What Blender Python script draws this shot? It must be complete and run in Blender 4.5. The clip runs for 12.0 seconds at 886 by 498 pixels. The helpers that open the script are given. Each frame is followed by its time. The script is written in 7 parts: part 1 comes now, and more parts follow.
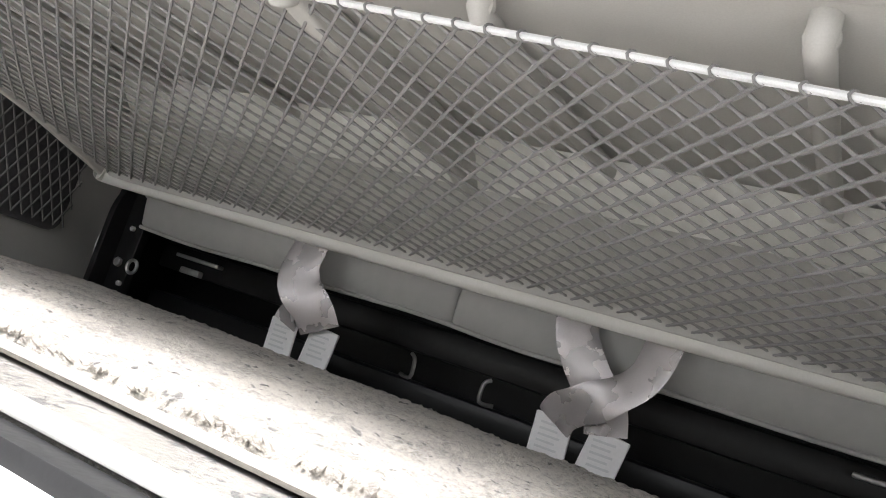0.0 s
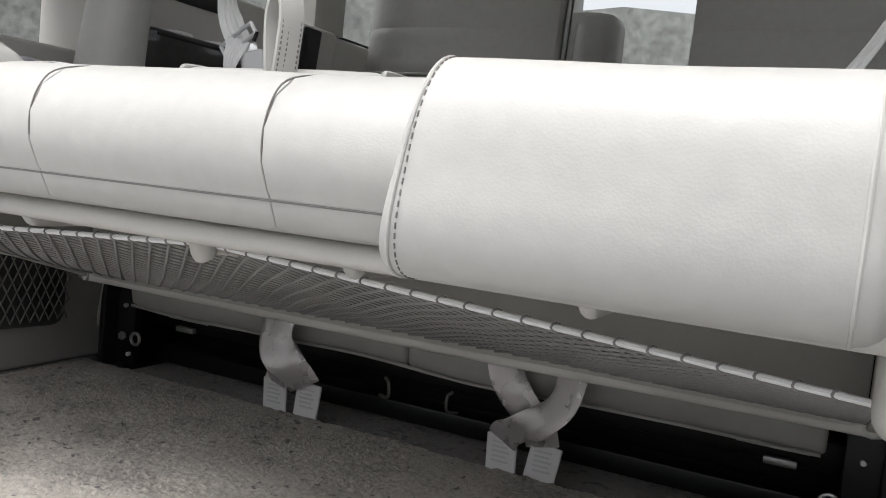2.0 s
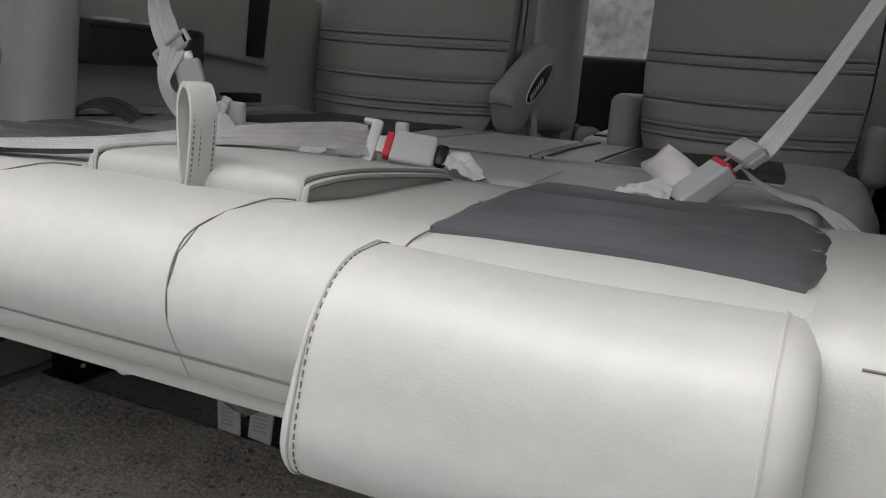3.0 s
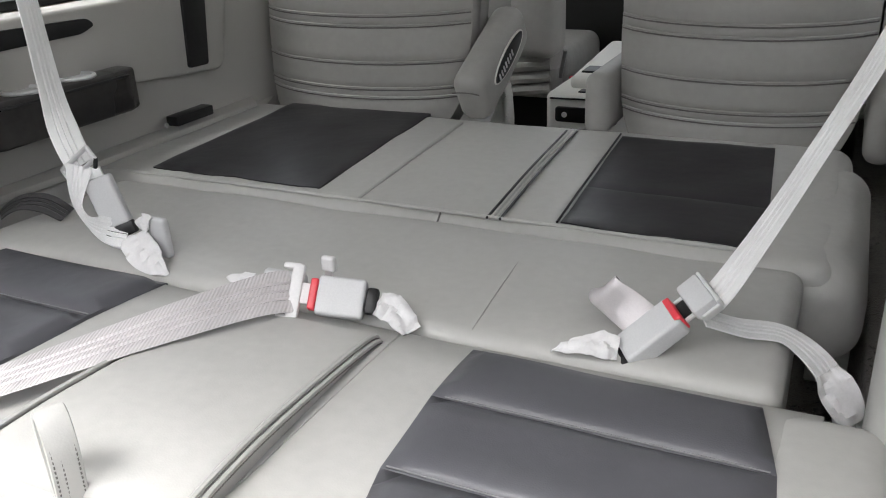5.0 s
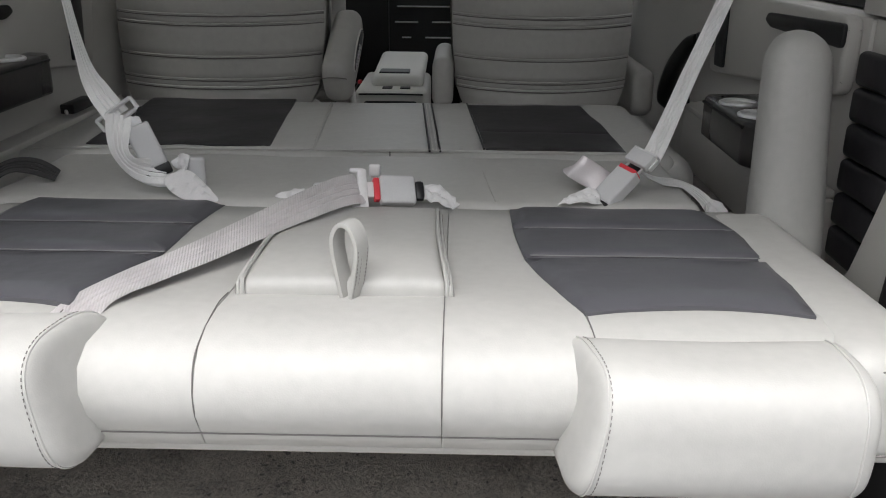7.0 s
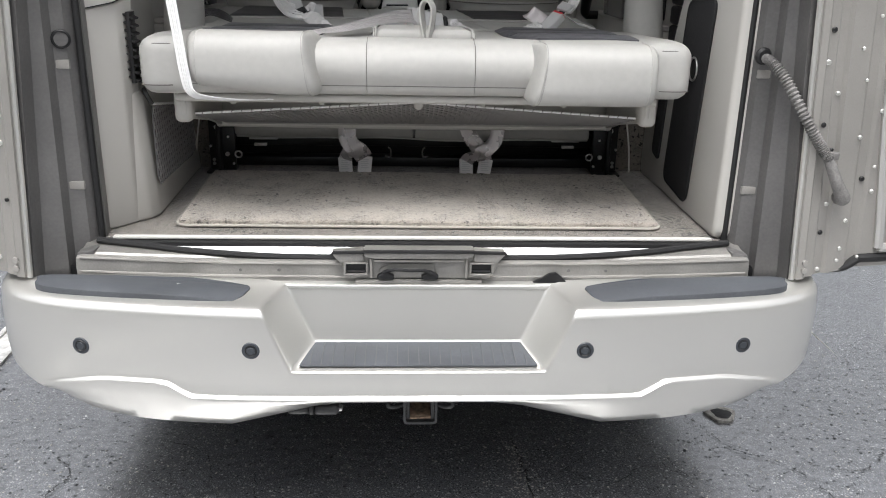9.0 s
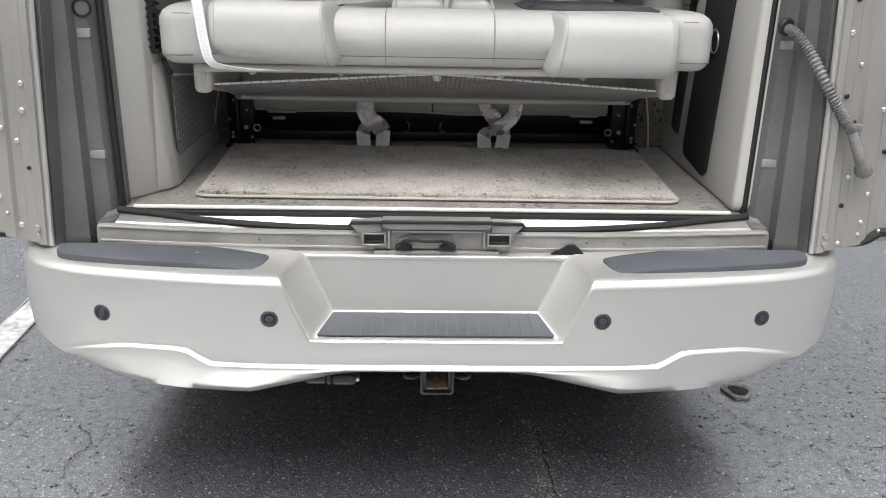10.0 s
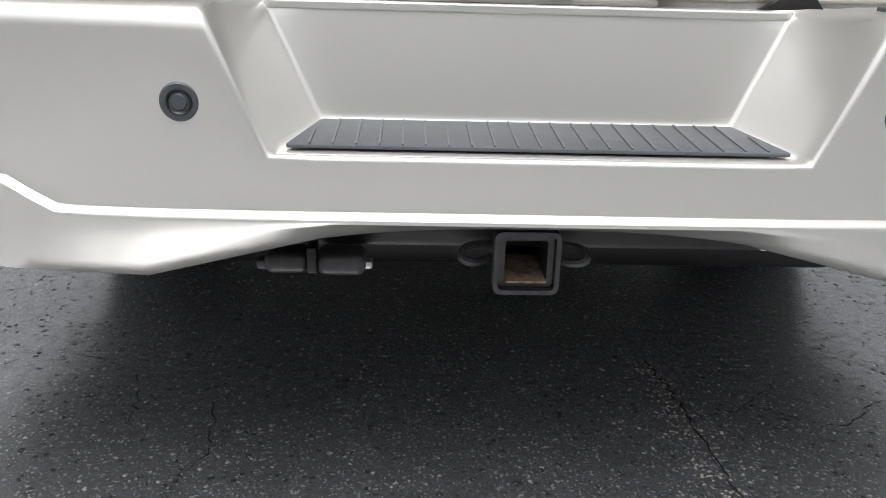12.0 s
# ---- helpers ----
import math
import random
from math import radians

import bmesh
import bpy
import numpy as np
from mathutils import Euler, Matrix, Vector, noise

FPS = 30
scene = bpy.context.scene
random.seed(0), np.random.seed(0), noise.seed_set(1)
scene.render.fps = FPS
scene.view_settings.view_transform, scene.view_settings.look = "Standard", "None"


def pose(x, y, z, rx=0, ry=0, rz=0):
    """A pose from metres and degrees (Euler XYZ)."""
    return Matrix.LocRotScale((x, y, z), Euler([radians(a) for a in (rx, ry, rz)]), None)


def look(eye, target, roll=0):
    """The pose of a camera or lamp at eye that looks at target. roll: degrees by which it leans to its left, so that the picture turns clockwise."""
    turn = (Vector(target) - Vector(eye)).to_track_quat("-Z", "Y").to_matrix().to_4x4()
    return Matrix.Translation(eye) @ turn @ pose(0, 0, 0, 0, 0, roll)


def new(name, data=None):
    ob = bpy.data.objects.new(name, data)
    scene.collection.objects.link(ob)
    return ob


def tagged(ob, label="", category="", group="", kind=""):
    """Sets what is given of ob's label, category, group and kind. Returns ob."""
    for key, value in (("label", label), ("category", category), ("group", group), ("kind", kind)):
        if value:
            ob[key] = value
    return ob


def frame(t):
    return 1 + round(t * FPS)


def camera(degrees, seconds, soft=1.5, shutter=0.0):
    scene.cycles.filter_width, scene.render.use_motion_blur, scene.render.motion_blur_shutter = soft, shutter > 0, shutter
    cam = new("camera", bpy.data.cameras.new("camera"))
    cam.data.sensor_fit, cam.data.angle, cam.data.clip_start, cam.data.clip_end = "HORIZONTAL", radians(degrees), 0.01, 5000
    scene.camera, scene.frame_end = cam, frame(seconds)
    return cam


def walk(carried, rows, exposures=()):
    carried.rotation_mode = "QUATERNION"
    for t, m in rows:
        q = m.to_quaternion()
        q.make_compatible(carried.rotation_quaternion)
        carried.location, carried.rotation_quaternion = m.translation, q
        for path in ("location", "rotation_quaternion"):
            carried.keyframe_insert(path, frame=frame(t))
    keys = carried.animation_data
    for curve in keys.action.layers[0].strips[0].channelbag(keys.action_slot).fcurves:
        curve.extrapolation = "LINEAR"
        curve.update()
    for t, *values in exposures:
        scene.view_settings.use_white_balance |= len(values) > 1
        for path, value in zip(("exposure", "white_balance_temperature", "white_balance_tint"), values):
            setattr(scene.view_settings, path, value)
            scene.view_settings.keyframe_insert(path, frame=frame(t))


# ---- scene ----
cam = camera(55.9, 12.0, 1.0)
PATH = [
    (0, (0.442, 0.020, 0.800), (-0.515, 1.760, 1.035), 18.5),
    (0.5, (0.431, -0.020, 0.800), (-0.468, 1.743, 1.092), 18.8),
    (1, (0.430, -0.100, 0.800), (-0.394, 1.685, 1.170), 18.8),
    (1.5, (0.461, -0.060, 0.935), (-0.415, 1.723, 1.161), 15.0),
    (2, (0.546, -0.138, 1.100), (-0.333, 1.652, 0.943), 5.8),
    (2.5, (0.534, -0.117, 1.181), (-0.251, 1.707, 0.947), 5.3),
    (3, (0.557, -0.083, 1.297), (-0.247, 1.702, 0.886), 4.6),
    (3.2, (0.549, -0.080, 1.334), (-0.230, 1.705, 0.879), 4.8),
    (4.8, (0.574, 0.097, 1.544), (-0.243, 1.822, 0.949), -0.8),
    (5, (0.577, 0.155, 1.650), (-0.245, 1.796, 0.856), -2.6),
    (5.5, (0.565, 0.165, 1.661), (-0.246, 1.791, 0.825), -3.5),
    (6, (0.549, 0.132, 1.650), (-0.247, 1.754, 0.791), -3.2),
    (6.5, (0.390, -0.075, 1.604), (-0.042, 1.700, 0.790), -0.7),
    (6.7, (0.284, -0.191, 1.592), (0.142, 1.660, 0.846), -0.2),
    (8.3, (-0.075, -1.385, 1.504), (0.023, 0.506, 0.861), 1.2),
    (8.5, (-0.062, -1.502, 1.461), (0.036, 0.390, 0.820), 1.2),
    (9, (-0.036, -1.671, 1.377), (0.058, 0.214, 0.713), 1.2),
    (9.5, (-0.057, -1.714, 1.351), (0.020, 0.165, 0.669), 1.3),
    (10, (-0.040, -1.683, 1.347), (0.016, 0.190, 0.648), 1.2),
    (10.5, (-0.103, -1.452, 1.215), (-0.036, 0.417, 0.505), 1.4),
    (11, (-0.166, -1.099, 0.967), (-0.080, 0.768, 0.255), 1.3),
    (11.5, (-0.133, -0.931, 0.791), (-0.041, 0.943, 0.097), 1.4),
    (12, (-0.139, -0.843, 0.708), (-0.057, 1.031, 0.016), 1.7),
]
EXPOSURES = [(0, 2.3), (0.5, 2.3), (1.0, 2.2), (1.5, 1.6), (2.0, 1.1), (2.5, 0.75), (3.2, 0.55), (4.1, 1.2), (4.8, 1.8), (5.5, 1.88), (6.0, 1.7), (6.7, 1.12), (8.3, 0.8), (10.5, 0.75), (12, 0.68)]
walk(cam, [(t, look(eye, target, roll)) for t, eye, target, roll in PATH], EXPOSURES)

# ---- daylight: a bright overcast sky ----
world = bpy.data.worlds.new("sky")
scene.world = world
world.use_nodes = True
wn, wl = world.node_tree.nodes, world.node_tree.links
bg = wn["Background"]
sky = wn.new("ShaderNodeTexSky")
sky.sky_type = "NISHITA"
sky.sun_disc = False
sky.sun_elevation = radians(72)
sky.sun_rotation = radians(200)
sky.air_density = 1.0
sky.dust_density = 6.0
sky.ozone_density = 0.6
soft_sky = wn.new("ShaderNodeHueSaturation")
soft_sky.inputs["Saturation"].default_value = 0.2
wl.new(sky.outputs[0], soft_sky.inputs["Color"])
wl.new(soft_sky.outputs[0], bg.inputs[0])
bg.inputs[1].default_value = 0.15
sun_data = bpy.data.lights.new("sun", "SUN")
sun_data.energy = 1.2
sun_data.angle = radians(45)
sun_data.color = (0.98, 0.985, 1.0)
sun = new("sun", sun_data)
sun.matrix_world = look((-1.0, -2.7, 10.5), (0, 0.4, 0.6))


# ---- materials ----
def mat(name, color, rough=0.5, metal=0.0, grain=200.0, vary=0.08, bump=0.1, stain=2.5, stain_vary=0.08, coat=0.0,
        dist=0.002, sheen=0.0):
    m = bpy.data.materials.new(name)
    m.use_nodes = True
    n, l = m.node_tree.nodes, m.node_tree.links
    b = n["Principled BSDF"]
    tc = n.new("ShaderNodeTexCoord")
    fine, wide = n.new("ShaderNodeTexNoise"), n.new("ShaderNodeTexNoise")
    fine.inputs["Scale"].default_value = grain
    fine.inputs["Detail"].default_value = 4
    wide.inputs["Scale"].default_value = stain
    wide.inputs["Detail"].default_value = 5
    for t in (fine, wide):
        l.new(tc.outputs["Object"], t.inputs["Vector"])
    r1, r2 = n.new("ShaderNodeMapRange"), n.new("ShaderNodeMapRange")
    for r, t, v in ((r1, fine, vary), (r2, wide, stain_vary)):
        r.inputs["From Min"].default_value, r.inputs["From Max"].default_value = 0.3, 0.7
        r.inputs["To Min"].default_value, r.inputs["To Max"].default_value = 1 - v, 1 + v
        l.new(t.outputs["Fac"], r.inputs["Value"])
    mul = n.new("ShaderNodeMath")
    mul.operation = "MULTIPLY"
    l.new(r1.outputs[0], mul.inputs[0])
    l.new(r2.outputs[0], mul.inputs[1])
    sc = n.new("ShaderNodeVectorMath")
    sc.operation = "SCALE"
    sc.inputs[0].default_value = color
    l.new(mul.outputs[0], sc.inputs["Scale"])
    l.new(sc.outputs[0], b.inputs["Base Color"])
    rr = n.new("ShaderNodeMapRange")
    rr.inputs["From Min"].default_value, rr.inputs["From Max"].default_value = 0.3, 0.7
    rr.inputs["To Min"].default_value = max(0.03, rough - 0.06)
    rr.inputs["To Max"].default_value = min(1, rough + 0.06)
    l.new(wide.outputs["Fac"], rr.inputs["Value"])
    l.new(rr.outputs[0], b.inputs["Roughness"])
    b.inputs["Metallic"].default_value = metal
    b.inputs["Coat Weight"].default_value = coat
    b.inputs["Coat Roughness"].default_value = 0.06
    b.inputs["Sheen Weight"].default_value = sheen
    if bump:
        bp = n.new("ShaderNodeBump")
        bp.inputs["Strength"].default_value = bump
        bp.inputs["Distance"].default_value = dist
        l.new(fine.outputs["Fac"], bp.inputs["Height"])
        l.new(bp.outputs[0], b.inputs["Normal"])
    return m


def leather(name, color, rough, wrinkle=1.0):
    """Soft vinyl: fine pebbled grain and broad slack wrinkles."""
    m = mat(name, color, rough, grain=60, vary=0.03, bump=0, stain=3, stain_vary=0.05)
    n, l = m.node_tree.nodes, m.node_tree.links
    b = n["Principled BSDF"]
    tc = n["Texture Coordinate"]
    cell, slack = n.new("ShaderNodeTexVoronoi"), n.new("ShaderNodeTexNoise")
    cell.inputs["Scale"].default_value = 520
    slack.inputs["Scale"].default_value = 9
    slack.inputs["Detail"].default_value = 3
    l.new(tc.outputs["Object"], cell.inputs["Vector"])
    l.new(tc.outputs["Object"], slack.inputs["Vector"])
    b1, b2 = n.new("ShaderNodeBump"), n.new("ShaderNodeBump")
    b1.inputs["Strength"].default_value, b1.inputs["Distance"].default_value = 0.13, 0.0006
    b2.inputs["Strength"].default_value, b2.inputs["Distance"].default_value = min(1.0, 0.38 * wrinkle), 0.012 * wrinkle
    l.new(slack.outputs["Fac"], b2.inputs["Height"])
    l.new(cell.outputs["Distance"], b1.inputs["Height"])
    l.new(b2.outputs[0], b1.inputs["Normal"])
    l.new(b1.outputs[0], b.inputs["Normal"])
    return m


VINYL = leather("grey_vinyl", (0.43, 0.426, 0.408), 0.52)
VINYL_MID = leather("mid_grey_vinyl", (0.46, 0.455, 0.435), 0.45)
VINYL_DARK = leather("charcoal_vinyl", (0.082, 0.082, 0.092), 0.40)
VINYL_BLACK = leather("black_vinyl", (0.016, 0.015, 0.018), 0.40, 0.9)
VINYL_CHAIR = leather("taupe_vinyl", (0.36, 0.352, 0.33), 0.45)
THREAD = mat("thread", (0.16, 0.15, 0.145), 0.8, bump=0.2, grain=900)
SEAM_GREY = mat("grey_seam_thread", (0.20, 0.20, 0.205), 0.6, bump=0.2, grain=900)
THREAD_LIGHT = mat("light_thread", (0.62, 0.61, 0.58), 0.7, bump=0.2, grain=900)
PAINT = mat("champagne_silver_paint", (0.63, 0.624, 0.598), 0.28, metal=0.66, grain=1500, vary=0.06, bump=0.02, stain=1.5,
            stain_vary=0.0, coat=0.7, dist=0.0005)
_p = PAINT.node_tree.nodes["Principled BSDF"].inputs
_p["Coat Roughness"].default_value = 0.14
PAINT.node_tree.links.remove(_p["Roughness"].links[0])
_p["Roughness"].default_value = 0.28
PAINT_IN = mat("dull_pewter_paint", (0.303, 0.292, 0.274), 0.42, metal=0.25, grain=400, vary=0.05, bump=0.03, stain=4,
               stain_vary=0.10, coat=0.2)
SILL_PAINT = mat("scuffed_sill_paint", (0.27, 0.262, 0.248), 0.36, metal=0.3, grain=250, vary=0.08, bump=0.05, stain=9, stain_vary=0.22, coat=0.3)
# jamb paint: darker than PAINT_IN, with random blotches
JAMB = mat("dark_jamb_paint", (0.135, 0.132, 0.13), 0.42, metal=0.2, grain=150, vary=0.08, bump=0.05, stain=5, stain_vary=0.2)
TRIM = mat("grey_moulded_plastic", (0.475, 0.464, 0.437), 0.55, grain=700, vary=0.04, bump=0.15, stain=3, stain_vary=0.04,
           dist=0.0008)
BLACK_CLOTH = mat("black_speaker_cloth", (0.014, 0.014, 0.016), 0.8, grain=900, vary=0.3, bump=0.4, stain=4)
BLACK = mat("black_steel", (0.008, 0.008, 0.009), 0.38, grain=120, vary=0.2, bump=0.1, stain=6, stain_vary=0.3)
BLACK_WOOD = mat("dark_wood_trim", (0.02, 0.018, 0.018), 0.28, grain=60, vary=0.3, bump=0.02, coat=0.5)
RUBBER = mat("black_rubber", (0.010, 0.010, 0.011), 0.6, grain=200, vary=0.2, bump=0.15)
SENSOR = mat("sensor_grey", (0.038, 0.044, 0.053), 0.45, grain=400, vary=0.1, bump=0.05)
PAD_RUBBER = mat("ribbed_step_rubber", (0.07, 0.076, 0.086), 0.6, grain=300, vary=0.15, bump=0.3, stain=10, stain_vary=0.2)
CHROME = mat("brushed_aluminium", (0.80, 0.80, 0.80), 0.38, metal=0.6, grain=300, vary=0.04, bump=0.04)
STEEL = mat("zinc_plated_steel", (0.55, 0.55, 0.54), 0.35, metal=0.9, grain=200, vary=0.1, bump=0.05)
SATIN = mat("mauve_grey_satin_webbing", (0.70, 0.66, 0.665), 0.34, metal=0.55, grain=1400, vary=0.12, bump=0.3, stain=20, stain_vary=0.08)
LAP = mat("mauve_grey_lap_webbing", (0.56, 0.53, 0.535), 0.42, metal=0.2, grain=1400, vary=0.14, bump=0.4, stain=14, stain_vary=0.12, sheen=0.3)


def twill(m, pitch, height):
    """Slanting woven ribs on a strap."""
    n, l = m.node_tree.nodes, m.node_tree.links
    b, tc, wave, bp = n["Principled BSDF"], n.new("ShaderNodeTexCoord"), n.new("ShaderNodeTexWave"), n.new("ShaderNodeBump")
    turn_ = n.new("ShaderNodeMapping")
    turn_.inputs["Rotation"].default_value = (0, 0, radians(-12))
    l.new(tc.outputs["Object"], turn_.inputs["Vector"])
    l.new(turn_.outputs[0], wave.inputs["Vector"])
    wave.inputs["Scale"].default_value = 0.314 / pitch
    wave.inputs["Distortion"].default_value = 0.6
    wave.inputs["Detail Scale"].default_value = 6.0
    bp.inputs["Strength"].default_value, bp.inputs["Distance"].default_value = 0.8, height
    l.new(wave.outputs["Fac"], bp.inputs["Height"])
    l.new(bp.outputs[0], b.inputs["Normal"])


twill(LAP, 0.0036, 0.0005)
TETHER = mat("mauve_satin_tether", (0.70, 0.66, 0.665), 0.28, metal=0.6, grain=1400, vary=0.12, bump=0.3, stain=20, stain_vary=0.08)
WEBBING = mat("pale_grey_webbing", (0.85, 0.845, 0.84), 0.5, grain=1400, vary=0.12, bump=0.4, stain=20, stain_vary=0.06, sheen=0.3)
TAG = mat("white_label_cloth", (0.74, 0.73, 0.73), 0.40, grain=300, vary=0.03, bump=0.05)
CORD = mat("grey_cord", (0.27, 0.262, 0.26), 0.7, grain=1200, vary=0.15, bump=0.3)
DARK_WEB = mat("black_satin_webbing", (0.03, 0.028, 0.03), 0.4, grain=1400, vary=0.2, bump=0.4, sheen=0.3)
POCKET_CORD = mat("grey_pocket_cord", (0.17, 0.165, 0.165), 0.7, grain=1200, vary=0.15, bump=0.3)
NET_CLOTH = mat("pocket_cloth", (0.10, 0.098, 0.10), 0.9, bump=0.3)
CORD_WHITE = mat("white_elastic_cord", (0.82, 0.82, 0.82), 0.5, grain=900, vary=0.06, bump=0.2)
BUCKLE = mat("grey_buckle_plastic", (0.60, 0.60, 0.605), 0.45, grain=500, vary=0.04, bump=0.08)
RED = mat("red_plastic", (0.72, 0.05, 0.07), 0.35, grain=300, vary=0.04, bump=0.02)
DUSTY_RUBBER = mat("dusty_black_rubber", (0.17, 0.165, 0.16), 0.7, grain=250, vary=0.2, bump=0.2, stain=20, stain_vary=0.3)
WORN_BLACK = mat("worn_black_steel", (0.038, 0.039, 0.041), 0.38, grain=120, vary=0.25, bump=0.15, stain=12, stain_vary=0.3)
RUST = mat("rusty_steel", (0.30, 0.215, 0.15), 0.85, metal=0.2, grain=90, vary=0.5, bump=0.5, stain=30, stain_vary=0.4)
LINE_PAINT = mat("worn_white_line_paint", (0.46, 0.46, 0.45), 0.8, grain=40, vary=0.35, bump=0.4, stain=9, stain_vary=0.4)
CREAM = mat("cream_plastic", (0.70, 0.69, 0.65), 0.5, grain=500, vary=0.03, bump=0.05)


def carpet(name, dark, light, scale, depth, fleck_from):
    m = mat(name, light, 0.95, bump=0, sheen=0.4)
    n, l = m.node_tree.nodes, m.node_tree.links
    b = n["Principled BSDF"]
    tc = n["Texture Coordinate"]
    speck, blot = n.new("ShaderNodeTexNoise"), n.new("ShaderNodeTexNoise")
    speck.inputs["Scale"].default_value, speck.inputs["Detail"].default_value = scale, 6
    speck.inputs["Roughness"].default_value = 0.75
    blot.inputs["Scale"].default_value, blot.inputs["Detail"].default_value = 14, 6
    ramp, mix = n.new("ShaderNodeValToRGB"), n.new("ShaderNodeMath")
    mix.operation = "MULTIPLY_ADD"
    mix.inputs[1].default_value = 0.45
    for t in (speck, blot):
        l.new(tc.outputs["Object"], t.inputs["Vector"])
    l.new(blot.outputs["Fac"], mix.inputs[0])
    l.new(speck.outputs["Fac"], mix.inputs[2])
    ramp.color_ramp.elements[0].position, ramp.color_ramp.elements[1].position = 0.52, 0.78
    ramp.color_ramp.elements[0].color = (*dark, 1)
    ramp.color_ramp.elements[1].color = (*light, 1)
    l.new(mix.outputs[0], ramp.inputs[0])
    # sparse dark flecks, thicker in worn patches
    fleck, worn = n.new("ShaderNodeTexNoise"), n.new("ShaderNodeTexNoise")
    fleck.inputs["Scale"].default_value, fleck.inputs["Detail"].default_value = 75, 5
    worn.inputs["Scale"].default_value, worn.inputs["Detail"].default_value = 5, 3
    l.new(tc.outputs["Object"], fleck.inputs["Vector"])
    l.new(tc.outputs["Object"], worn.inputs["Vector"])
    sumn, cut, pick = n.new("ShaderNodeMath"), n.new("ShaderNodeMapRange"), n.new("ShaderNodeMix")
    sumn.operation = "MULTIPLY_ADD"
    sumn.inputs[1].default_value = 0.25
    l.new(worn.outputs["Fac"], sumn.inputs[0])
    l.new(fleck.outputs["Fac"], sumn.inputs[2])
    cut.inputs["From Min"].default_value, cut.inputs["From Max"].default_value = fleck_from + 0.15, fleck_from + 0.20
    l.new(sumn.outputs[0], cut.inputs["Value"])
    pick.data_type = "RGBA"
    l.new(cut.outputs[0], pick.inputs["Factor"])
    l.new(ramp.outputs[0], pick.inputs["A"])
    pick.inputs["B"].default_value = (*[c * 0.45 for c in dark], 1)
    l.new(pick.outputs["Result"], b.inputs["Base Color"])
    bp = n.new("ShaderNodeBump")
    bp.inputs["Strength"].default_value, bp.inputs["Distance"].default_value = 0.9, depth
    l.new(speck.outputs["Fac"], bp.inputs["Height"])
    l.new(bp.outputs[0], b.inputs["Normal"])
    return m


RUG = carpet("beige_grey_rug_pile", (0.15, 0.127, 0.102), (0.52, 0.47, 0.405), 150, 0.012, 0.60)
CARPET = carpet("grey_brown_carpet", (0.045, 0.039, 0.033), (0.215, 0.192, 0.165), 190, 0.006, 0.57)


